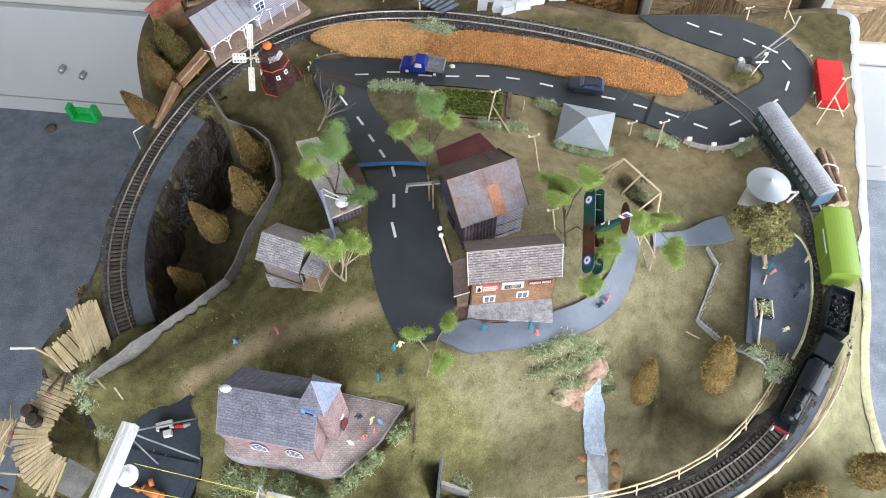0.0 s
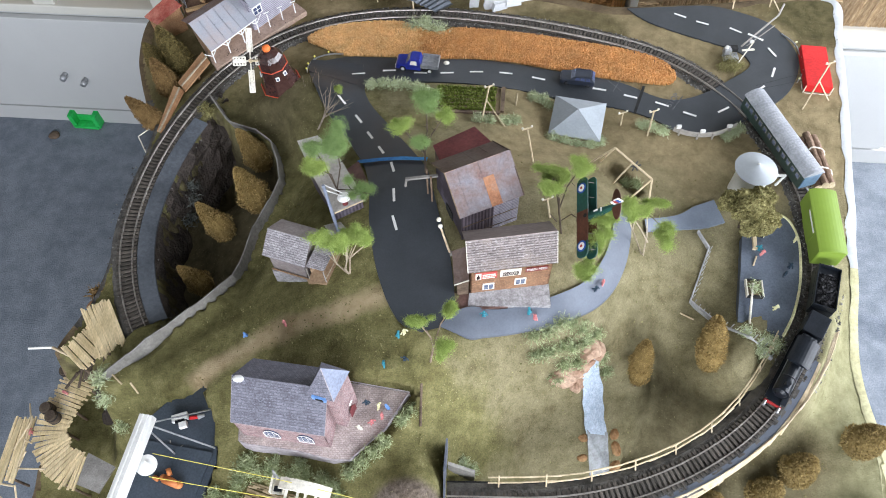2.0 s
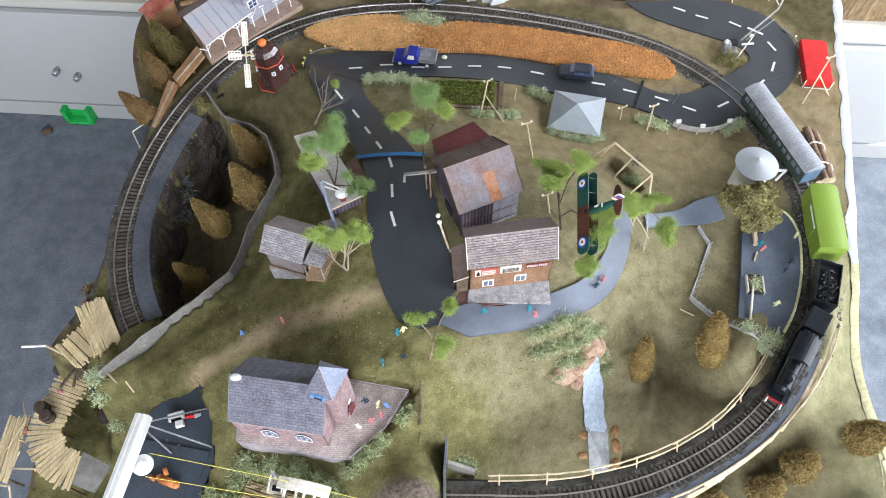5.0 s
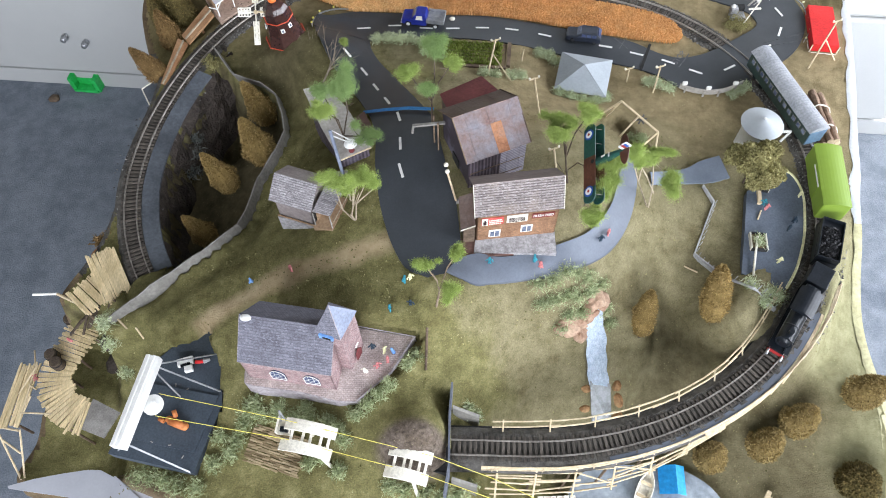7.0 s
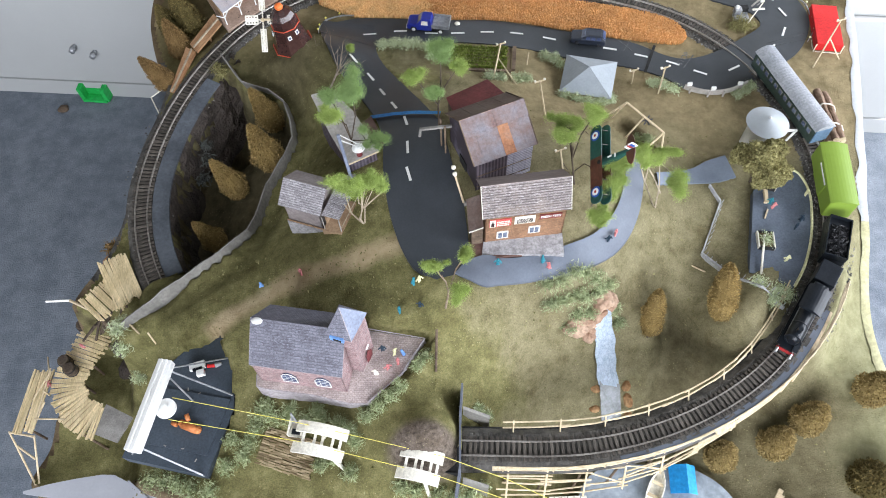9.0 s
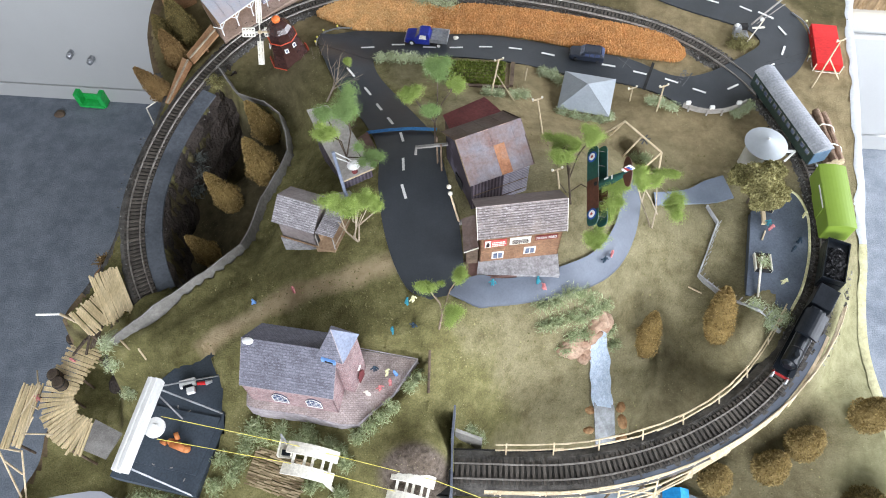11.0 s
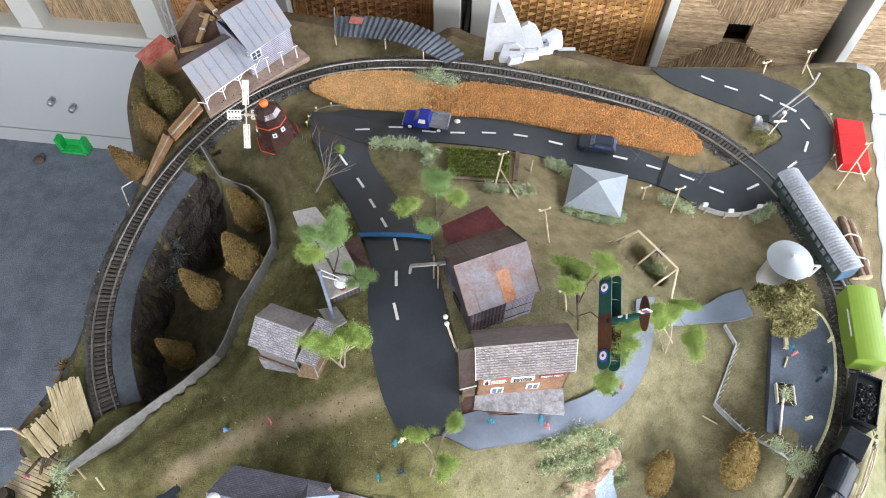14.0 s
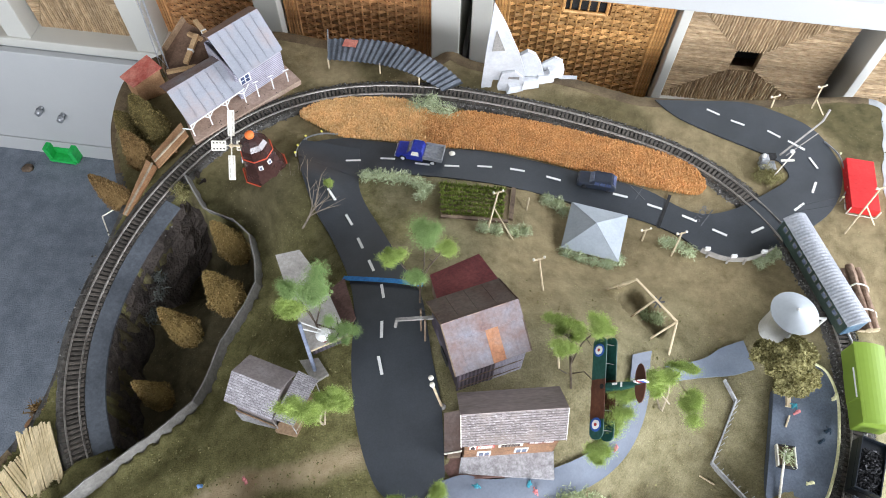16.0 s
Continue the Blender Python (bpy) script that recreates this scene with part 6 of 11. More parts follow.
def shop():
    B = 0.060
    t = thing("shop", "small brown brick shop with shingle roof and painted signs", "building", pose(0.036, 0.379, B, 0, 0, 5.2))
    L, prof = 0.108, [(0, 0.140 - B), (0.0215, 0.178 - B), (0.0545, 0.148 - B)]
    gable(t, L, prof, 0.004, 0.0045, M["brick"])
    bm = slab(BM(), [(-0.0010, -0.0115, 0.0165), (0.1015, -0.0240, 0.0160), (0.1045, 0.0050, 0.0185), (0.0030, 0.0050, 0.0195)], 0.012)
    bmesh.ops.recalc_face_normals(bm, faces=bm.faces[:])
    part("plinth", bm, M["rubble"], t, "grey rubble plinth")
    (yf, zf), (yr, zr), (yb, zb) = prof
    rows = 13
    for k in range(rows):
        a, b = k / rows, (k + 1.12) / rows
        b = min(b, 1)
        q = [(0, yf + (yr - yf) * a, zf + (zr - zf) * a + 0.0012), (L, yf + (yr - yf) * a, zf + (zr - zf) * a + 0.0012), (L, yf + (yr - yf) * b, zf + (zr - zf) * b), (0, yf + (yr - yf) * b, zf + (zr - zf) * b)]
        part("roof_strip", slab(BM(), q, 0.001), M["shingle"], t)
    for bm in bmslope([(L, yb, zb), (0, yb, zb), (0, yr, zr), (L, yr, zr)], 0.0012, along=1):
        part("roof_slope", bm, M["duskroof"], t)
    part("ridge", rod(BM(), (0, yr, zr + 0.0003), (L, yr, zr + 0.0003), 0.0004, seg=6), M["terrace"], t)
    for x in (0.0003, L - 0.0003):
        part("bargeboard", rod(BM(), (x, yf, zf), (x, yr, zr), 0.0006, seg=6), M["offwhite"], t)
    f = 0.0043

    def plate(x, z, w, h, mat, d=0.0009, parent=t, name="sign", label=""):
        return part(name, box(BM(), (w, d, h), (x, f - d / 2, z)), mat, parent, label)

    def bars(parent, x, z, w, n, mat, h=0.0011, seed=0):
        rng = random.Random(seed)
        for i in range(n):
            u = x - w / 2
            bm = BM()
            while u < x + w / 2 - 0.001:
                k = rng.uniform(0.0012, 0.003)
                k = min(k, x + w / 2 - u)
                box(bm, (k, 0.0004, h), (u + k / 2, f - 0.0012, z + i * h * 1.9))
                u += k + 0.0005
            part("lettering", bm, mat, parent)
    s = plate(0.0229, 0.0545, 0.027, 0.0160, M["signred"], label="red painted sign with unreadable white lettering")
    part("picture", box(BM(), (0.0072, 0.0005, 0.0150), (0.0134, f - 0.0011, 0.0550)), M["offwhite"], s)
    bm = box(BM(), (0.0040, 0.0005, 0.0065), (0.0134, f - 0.0016, 0.0570))
    box(bm, (0.0018, 0.0005, 0.0038), (0.0134, f - 0.0016, 0.0632))
    part("bottle", bm, M["mill"], s)
    bars(s, 0.0268, 0.0562, 0.0165, 3, M["offwhite"], 0.0021, 1)
    s = plate(0.0530, 0.0552, 0.0255, 0.0160, M["offwhite"], label="white painted sign with unreadable lettering")
    bars(s, 0.0530, 0.0572, 0.020, 4, M["mill"], 0.0013, 2)
    s = plate(0.0848, 0.0600, 0.0275, 0.0098, M["signbrown"], label="dark red-brown sign with white capital letters")
    cu = bpy.data.curves.new("sign_text", "FONT")
    cu.body, cu.size, cu.align_x, cu.extrude = "FRESH FEED", 0.0052, "CENTER", 0.0002
    tmp = bpy.data.objects.new("sign_text", cu)
    me = bpy.data.meshes.new_from_object(tmp)
    bpy.data.objects.remove(tmp)
    me.transform(pose(0.0848, f - 0.0012, 0.0630, 90, 0, 0) @ Matrix.Diagonal((0.93, 1.3, 1, 1)))
    me.materials.append(M["white"])
    ob = new("lettering", me)
    ob.parent = s
    for x, z in ((0.0266, 0.0262), (0.0664, 0.0302)):
        w = part("window", box(BM(), (0.0145, 0.0012, 0.0150), (x, f - 0.0005, z)), M["white"], t, "white framed window")
        for i in (-1, 1):
            part("pane", box(BM(), (0.0048, 0.0006, 0.0110), (x + i * 0.0030, f - 0.0013, z + 0.0020)), M["glass"], w)
    # lean-to at the west end
    bm = slab(BM(), [(-0.016, 0.002, 0.052), (0.002, 0.002, 0.060), (0.003, 0.040, 0.075), (-0.014, 0.040, 0.068)], 0.0014)
    part("lean_to_roof", bm, M["rust_d"], t, "small dark brown lean-to roof")
    part("lean_to_edge", rod(BM(), (-0.016, 0.0015, 0.052), (0.002, 0.0015, 0.060), 0.0009, seg=6), M["offwhite"], t)
    part("lean_to_wall", box(BM(), (0.014, 0.034, 0.052), (-0.005, 0.022, 0.0)), M["darkwood"], t)
    bm = slab(BM(), [(0.010, 0.385, 0.0785), (0.029, 0.360, 0.0765), (0.087, 0.366, 0.0735), (0.14, 0.374, 0.0720), (0.142, 0.385, 0.0720), (0.04, 0.392, 0.0760)], 0.012)
    bmesh.ops.recalc_face_normals(bm, faces=bm.faces[:])
    single("forecourt", bm, M["maroon_d"], "dark reddish card forecourt under the shop", "forecourt", "structure")


M["signred"] = rough_mat("faded_red_sign", (0.46, 0.07, 0.06), (0.58, 0.13, 0.11), 60, 400, 0.6)
M["signbrown"] = rough_mat("red_brown_sign", (0.16, 0.035, 0.03), (0.23, 0.06, 0.05), 60, 400, 0.6)
M["duskcard"] = rough_mat("dusky_grey_card", (0.20, 0.17, 0.165), (0.28, 0.245, 0.24), 30, 300, 0.75)
M["duskroof"] = rough_mat("dusky_brown_roof_card", (0.15, 0.12, 0.11), (0.235, 0.195, 0.185), 40, 420, 0.7, stretch=(0.3, 1, 1), bumps=0.25)
M["maroon_d"] = rough_mat("dark_red_brown_card", (0.10, 0.055, 0.045), (0.165, 0.095, 0.08), 40, 300, 0.7)
shop()


def barn():
    B = 0.080
    t = thing("barn", "tall barn with rusty iron roof and one orange sheet", "building", pose(0.0275, 0.455, B, 0, 0, 21.3))
    L, prof = 0.087, [(-0.006, 0.151 - B), (0.040, 0.186 - B), (0.086, 0.152 - B)]
    gable(t, L, prof, 0.0, 0.005, M["planks_v"])
    (yf, zf), (yr, zr), (yb, zb) = prof
    mats = [M["rust_o"] if k == 3 else M["rust"] for k in range(6)]
    for r, (a, b) in enumerate(((0.0, 0.66), (0.64, 1.0))):
        for k in range(6):
            u, v = k / 6, (k + 1) / 6 - 0.001
            lift = 0.0012 * r + 0.0003 * (k % 2)
            q = [(L * u, yf + (yr - yf) * a, zf + (zr - zf) * a + lift), (L * v, yf + (yr - yf) * a, zf + (zr - zf) * a + lift), (L * v, yf + (yr - yf) * b, zf + (zr - zf) * b + lift), (L * u, yf + (yr - yf) * b, zf + (zr - zf) * b + lift)]
            part("roof_sheet", slab(BM(), q, 0.001), mats[k] if r == 0 else M["rust"], t, "orange rusted sheet" if r == 0 and k == 3 else "")
    for k in range(4):
        u, v = k / 4, (k + 1) / 4 - 0.004
        q = [(L * v, yb, zb), (L * u, yb, zb), (L * u, yr, zr), (L * v, yr, zr)]
        part("roof_sheet", slab(BM(), q, 0.001), M["rust_d"], t)
    part("ridge", rod(BM(), (0, yr, zr + 0.0006), (L, yr, zr + 0.0006), 0.0006, seg=6), M["platform"], t)
    for x in (0.0, L):
        for (y, z) in ((yf, zf), (yb, zb)):
            part("bargeboard", rod(BM(), (x, y, z + 0.0005), (x, yr, zr + 0.0005), 0.0009, seg=6), M["darkwood"], t)
    # posts and rails along the open front
    for k in range(9):
        x = 0.008 + k * 0.0088
        part("board", box(BM(), (0.0085, 0.0012, 0.064), (x, -0.0022 + 0.0003 * (k % 2), 0.0)), M["siding"] if k > 4 else M["planks_v"], t)
    for z in (0.02, 0.042):
        part("board_rail", box(BM(), (L - 0.012, 0.0008, 0.0010), (L / 2, -0.0030, z)), M["darkwood"], t)
    # west gable: hoist beam over the road
    part("hoist_beam", beam(BM(), (0.002, 0.068, 0.066), (-0.038, 0.079, 0.067), 0.0035, 0.003), M["greywood"], t)
    part("hook", rod(BM(), (-0.037, 0.0785, 0.067), (-0.040, 0.075, 0.058), 0.0018), M["greywood"], t)
    for y in (0.062, 0.076):
        part("post", rod(BM(), (-0.010, y, 0.0), (-0.009, y + 0.002, 0.075), 0.0013), M["darkwood"], t)
    part("door", box(BM(), (0.0012, 0.020, 0.034), (0.0036, 0.036, 0.0)), M["matblack"], t, "dark door opening")
    # maroon annex
    q = [(0.0135, 0.088, 0.066), (0.088, 0.088, 0.066), (0.083, 0.1335, 0.052), (0.0190, 0.1265, 0.052)]
    part("annex_roof", slab(BM(), q, 0.0015), M["maroon"], t, "maroon card roof of the annex")
    bm = BM()
    strip_wall(bm, [(0.0165, 0.086), (0.0215, 0.1245), (0.080, 0.1305), (0.084, 0.086)], [-0.03] * 4, [0.064, 0.0505, 0.0505, 0.064], 0.0015)
    part("annex_wall", bm, M["darkwood"], t)


barn()


def hut():
    B = 0.070
    t = thing("hut", "weathered grey wooden hut with tin roof and porch", "building", pose(-0.2185, 0.430, B, 0, 0, -20.5))
    L, prof = 0.058, [(0, 0.114 - B), (0.028, 0.136 - B), (0.057, 0.114 - B)]
    gable(t, L, prof, -0.034, 0.005, M["duskcard"])
    part("plinth", box(BM(), (L - 0.008, 0.004, 0.040), (L / 2, 0.0030, -0.034)), M["rubble"], t, "grey rubble plinth")
    part("sill_board", box(BM(), (L - 0.006, 0.0012, 0.0022), (L / 2, 0.0030, 0.0062)), M["ply"], t)
    (yf, zf), (yr, zr), (yb, zb) = prof
    rows = 12
    for k in range(rows):
        a, b = k / rows, min((k + 1.15) / rows, 1)
        q = [(0, yf + (yr - yf) * a, zf + (zr - zf) * a + 0.001), (L, yf + (yr - yf) * a, zf + (zr - zf) * a + 0.001), (L, yf + (yr - yf) * b, zf + (zr - zf) * b), (0, yf + (yr - yf) * b, zf + (zr - zf) * b)]
        part("roof_strip", slab(BM(), q, 0.0009), M["tin"], t)
    part("roof_slope", slab(BM(), [(L, yb, zb), (0, yb, zb), (0, yr, zr), (L, yr, zr)], 0.0012), M["duskcard"], t)
    # porch: a flat striped roof that runs under the end of the main roof
    c = [Vector(p) for p in ((-0.1625, 0.4110, 0.1145), (-0.1405, 0.4050, 0.1120), (-0.1205, 0.4560, 0.1110), (-0.1430, 0.4660, 0.1125))]
    for k in range(11):
        a, b = k / 11, (k + 1.12) / 11
        q = [c[0].lerp(c[3], a) + Vector((0, 0, 0.0008)), c[1].lerp(c[2], a) + Vector((0, 0, 0.0008)), c[1].lerp(c[2], b), c[0].lerp(c[3], b)]
        part("porch_strip", slab(BM(), q, 0.0009), M["tin"], t, world=True)
    bm = slab(BM(), [(-0.1655, 0.4070, 0.086), (-0.1412, 0.4005, 0.086), (-0.1235, 0.4470, 0.086), (-0.1450, 0.4580, 0.086)], 0.016)
    bmesh.ops.recalc_face_normals(bm, faces=bm.faces[:])
    part("porch_floor", bm, M["ply"], t, "brown card porch floor", world=True)
    for x, y in ((-0.1625, 0.4095), (-0.1412, 0.4040), (-0.1215, 0.4520)):
        part("porch_post", rod(BM(), (x, y, 0.079), (x, y, 0.1120), 0.0007), M["concrete_l"], t, world=True)
    part("porch_rail", rod(BM(), (-0.1412, 0.4040, 0.092), (-0.1215, 0.4520, 0.092), 0.0006), M["palewood"], t, world=True)
    part("porch_wall", strip_wall(BM(), [(-0.1600, 0.4160), (-0.1500, 0.4450)], [0.070] * 2, [0.112] * 2, 0.0012), M["ply"], t, world=True)
    # flat-roofed shed behind, beside the road
    s = thing("shed", "long low shed with grey slab roof below a tree", "building", pose(-0.14, 0.555, 0.065, 0, 0, 0))
    roof = [(-0.160, 0.546), (-0.132, 0.490), (-0.092, 0.510), (-0.127, 0.578), (-0.160, 0.620), (-0.188, 0.612)]
    bm = slab(BM(), [(x, y, 0.113) for x, y in roof], 0.003)
    bmesh.ops.recalc_face_normals(bm, faces=bm.faces[:])
    part("roof", bm, M["concrete_l"], s, "pale grey slab roof", world=True)
    inner = [(-0.156, 0.546), (-0.132, 0.496), (-0.097, 0.512), (-0.130, 0.576), (-0.160, 0.615), (-0.183, 0.610), (-0.156, 0.546)]
    part("wall", strip_wall(BM(), inner, [0.03] * 7, [0.1105] * 7, 0.002), M["planks_v"], s, world=True)
    part("edge", rod(BM(), (-0.132, 0.490, 0.1115), (-0.092, 0.510, 0.1115), 0.0012), M["wood"], s, world=True)
    bm = slab(BM(), [(-0.127, 0.585, 0.076), (-0.098, 0.522, 0.094), (-0.087, 0.54, 0.096), (-0.108, 0.603, 0.074)], 0.02)
    bmesh.ops.recalc_face_normals(bm, faces=bm.faces[:])
    single("forecourt", bm, M["maroon_d"], "dark brown card strip between shed and road", "forecourt", "structure")
    bm = slab(BM(), [(-0.148, 0.488, 0.088), (-0.128, 0.460, 0.093), (-0.112, 0.470, 0.094), (-0.126, 0.49, 0.092)], 0.012)
    bmesh.ops.recalc_face_normals(bm, faces=bm.faces[:])
    single("doorstep", bm, M["concrete_l"], "pale grey slab beside the hut", "slab", "structure")
    p = thing("street_lamp", "white lamp on a pole above the shed", "street lamp", pose(-0.128, 0.474, 0.09))
    part("pole", rod(BM(), (-0.128, 0.474, 0.088), (-0.139, 0.503, 0.157), 0.0022), M["paleblue"], p, world=True)
    part("arm", rod(BM(), (-0.137, 0.500, 0.150), (-0.118, 0.503, 0.132), 0.0008), M["white"], p, world=True)
    part("arm", rod(BM(), (-0.139, 0.506, 0.154), (-0.118, 0.506, 0.134), 0.0008), M["white"], p, world=True)
    part("lamp_shade", cone(BM(), 0.0086, 0.0030, 0.0045, (-0.117, 0.503, 0.129), seg=18), M["white"], p, "round white shade", world=True)
    part("lamp_base", cone(BM(), 0.004, 0.003, 0.012, (-0.117, 0.503, 0.115), seg=12), M["maroon"], p, world=True)


M["concrete_l"] = rough_mat("pale_grey_card", (0.295, 0.275, 0.25), (0.42, 0.395, 0.365), 22, 260, 0.75, bumps=0.15)
hut()


def church():
    B = 0.046
    t = thing("church", "pink brick church with blue slate roof and corner tower", "building", pose(-0.237, 0.2235, B, 0, 0, -10.5))
    L, prof = 0.108, [(0, 0.100 - B), (0.0415, 0.139 - B), (0.081, 0.090 - B)]
    gable(t, L, prof, 0.0, 0.0012, M["pinkbrick"])
    (yf, zf), (yr, zr), (yb, zb) = prof
    rows = 16
    for k in range(rows):
        a, b = k / rows, min((k + 1.12) / rows, 1)
        q = [(0, yf + (yr - yf) * a, zf + (zr - zf) * a + 0.0009), (L, yf + (yr - yf) * a, zf + (zr - zf) * a + 0.0009), (L, yf + (yr - yf) * b, zf + (zr - zf) * b), (0, yf + (yr - yf) * b, zf + (zr - zf) * b)]
        part("roof_strip", slab(BM(), q, 0.0009), M["slate"], t)
    part("roof_slope", slab(BM(), [(L, yb, zb), (0, yb, zb), (0, yr, zr), (L, yr, zr)], 0.0012), M["slate_d"], t)
    for a, b in (((0, yf, zf), (L, yf, zf)), ((L, yf, zf), (L, yr, zr)), ((0, yf, zf), (0, yr, zr))):
        part("trim", rod(BM(), a, b, 0.0004, seg=6), M["lilac"], t)
    for x in (0.041, 0.081):
        bm = BM()
        pts = [(-0.0088, 0), (0.0088, 0), (0.0088, 0.017), (0.0048, 0.0240), (0, 0.0262), (-0.0048, 0.0240), (-0.0088, 0.017)]
        slab(bm, [(x + a, 0.0004, 0.014 + z) for a, z in pts], -0.0010, (0, 1, 0))
        bmesh.ops.recalc_face_normals(bm, faces=bm.faces[:])
        w = part("window", bm, M["windowblue"], t, "arched blue leaded window")
        bm = BM()
        for (a, z), (b, y) in zip(pts, pts[1:] + pts[:1]):
            rod(bm, (x + a, -0.0004, 0.014 + z), (x + b, -0.0004, 0.014 + y), 0.00045, seg=5)
        for a in (-0.0030, 0.0030):
            rod(bm, (x + a, -0.0004, 0.014), (x + a, -0.0004, 0.038), 0.0002, seg=5)
        for z in (0.0055, 0.011, 0.0165):
            rod(bm, (x - 0.0088, -0.0004, 0.014 + z), (x + 0.0088, -0.0004, 0.014 + z), 0.0002, seg=5)
        part("window_frame", bm, M["white"], w)
    # tower
    base = [(-0.140, 0.2385), (-0.115, 0.2300), (-0.1025, 0.2595), (-0.129, 0.2685)]
    bm = BM()
    strip_wall(bm, base + [base[0]], [B - 0.002] * 5, [0.147] * 5, 0.0014)
    tower = part("tower", bm, M["pinkbrick"], t, world=True)
    wide = [(-0.144, 0.2365), (-0.1145, 0.2265), (-0.0985, 0.2605), (-0.130, 0.2720)]
    apex = Vector((-0.1235, 0.2500, 0.186))
    for i, mt in enumerate((M["slate"], M["paleblue"], M["slate_d"], M["slate_d"])):
        a, b = Vector((*wide[i], 0.147)), Vector((*wide[(i + 1) % 4], 0.147))
        n = (b - a).cross(apex - a).normalized()
        bm = BM()
        add(bm, [a, b, apex, a - n * 0.001, b - n * 0.001, apex - n * 0.001], [(0, 1, 2), (5, 4, 3), (0, 3, 4, 1), (1, 4, 5, 2), (2, 5, 3, 0)])
        part("spire_face", bm, mt, tower, "pale blue spire face" if i == 1 else "", world=True)
    part("trim", rod(BM(), (*wide[1], 0.147), apex, 0.0005, seg=6), M["lilac"], tower, world=True)
    m = pose(-0.131, 0.2335, 0.141, 0, 0, -18.5)
    lou = part("louvre", box(BM(), (0.016, 0.0025, 0.008), (0.001, -0.002, 0.0), m), M["skyblue"], tower, "pale blue louvre", world=True)
    part("opening", box(BM(), (0.009, 0.001, 0.0032), (0.002, -0.0036, 0.0026), m), M["matblack"], lou, world=True)
    m = pose(-0.1075, 0.2455, B, 0, 0, 67)
    pts = [(-0.006, 0), (0.006, 0), (0.006, 0.015), (0, 0.024), (-0.006, 0.015)]
    bm = slab(BM(), [m @ Vector((a, -0.003, 0.006 + z)) for a, z in pts], -0.0012, m.to_3x3() @ Vector((0, 1, 0)))
    bmesh.ops.recalc_face_normals(bm, faces=bm.faces[:])
    part("door", bm, M["maroon"], tower, "maroon pointed door", world=True)
    star = BM()
    for a in (0, 60, 120):
        d = Vector((math.cos(radians(a)), 0, math.sin(radians(a)))) * 0.0035
        rod(star, m @ (Vector((0, -0.003, 0.042)) - d), m @ (Vector((0, -0.003, 0.042)) + d), 0.0006, seg=5)
    part("star", star, M["white"], tower, "white star ornament", world=True)
    # white token lying on the ridge
    part("ornament", ball(BM(), 0.0045, (0.008, yr - 0.003, zr - 0.0005), (1.5, 1, 0.5)), M["white"], t, "small white ornament", smooth=True)
    ring = [(-0.240, 0.226), (-0.239, 0.215), (-0.229, 0.211), (-0.17, 0.201), (-0.128, 0.189), (-0.106, 0.188), (-0.066, 0.222), (-0.038, 0.265), (-0.114, 0.281), (-0.20, 0.305), (-0.232, 0.300)]
    bm = BM()
    slab(bm, [(x - 0.002, y + 0.003, 0.0465) for x, y in ring], 0.004)
    bmesh.ops.recalc_face_normals(bm, faces=bm.faces[:])
    tr = single("terrace", bm, M["terrace"], "raised pinkish paved terrace round the church", "terrace", "structure")
    loop = [(x - 0.002, y + 0.003) for x, y in ring]
    part("retaining_wall", strip_wall(BM(), loop + loop[:1], [0.0] * 12, [0.0462] * 12, 0.0022), M["lilac"], tr, "pale lilac retaining wall", world=True)
    for a, b in (((-0.108, 0.191), (-0.068, 0.225)), ((-0.068, 0.225), (-0.040, 0.268))):
        d = Vector((b[1] - a[1], a[0] - b[0], 0)).normalized() * 0.010
        bm = slab(BM(), [Vector((*a, 0.047)), Vector((*b, 0.047)), Vector((*b, 0.018)) + d, Vector((*a, 0.018)) + d], 0.003)
        bmesh.ops.recalc_face_normals(bm, faces=bm.faces[:])
        part("retaining_wall", bm, M["lilac"], tr, "pale lilac sloping retaining wall", world=True)
    bm = BM()
    edge = [(-0.108, 0.1905, 0.0495), (-0.068, 0.2245, 0.0500), (-0.0395, 0.268, 0.0508), (-0.116, 0.2845, 0.0525)]
    for p, q, r in zip(edge[:-1], edge[1:], (0.0012, 0.0012, 0.0007)):
        rod(bm, p, q, r, seg=6)
    part("kerb", bm, M["lilac"], tr, "pale kerb of the terrace")


M["lilac"] = rough_mat("pale_lilac_stone_print", (0.26, 0.23, 0.24), (0.42, 0.385, 0.40), 110, 480, 0.8)
M["slate_d"] = tile_mat("dark_slate_print", (0.135, 0.135, 0.165), (0.185, 0.185, 0.22), (0.10, 0.10, 0.125), 0.0044, 0.0022)
M["skyblue"] = rough_mat("sky_blue_paint", (0.13, 0.28, 0.62), (0.2, 0.38, 0.72), 40, 300, 0.5)
church()


def pavilion():
    z = gz(0.227, 0.72)
    t = thing("pavilion", "square pavilion with a grey-blue tent roof", "pavilion", pose(0.227, 0.72, z))
    c = [Vector((0.178, 0.693, 0.010)), Vector((0.256, 0.672, 0.010)), Vector((0.278, 0.749, 0.010)), Vector((0.199, 0.770, 0.010))]
    a = Vector((0.2265, 0.722, 0.030))
    for i in range(4):
        p, q = c[i], c[(i + 1) % 4]
        n = (q - p).cross(a - p).normalized()
        bm = BM()
        add(bm, [p, q, a, p - n * 0.0012, q - n * 0.0012, a - n * 0.0012], [(0, 1, 2), (5, 4, 3), (0, 3, 4, 1), (1, 4, 5, 2), (2, 5, 3, 0)])
        part("roof_face", bm, M["tent"], t, world=True)
        part("hip", rod(BM(), p, a, 0.0004, seg=5), M["tent"], t, world=True)
        s = p + (a - p) * 0.12
        part("post", rod(BM(), (s.x, s.y, z - 0.003), (s.x, s.y, 0.0115), 0.0016), M["white"], t, world=True)


pavilion()


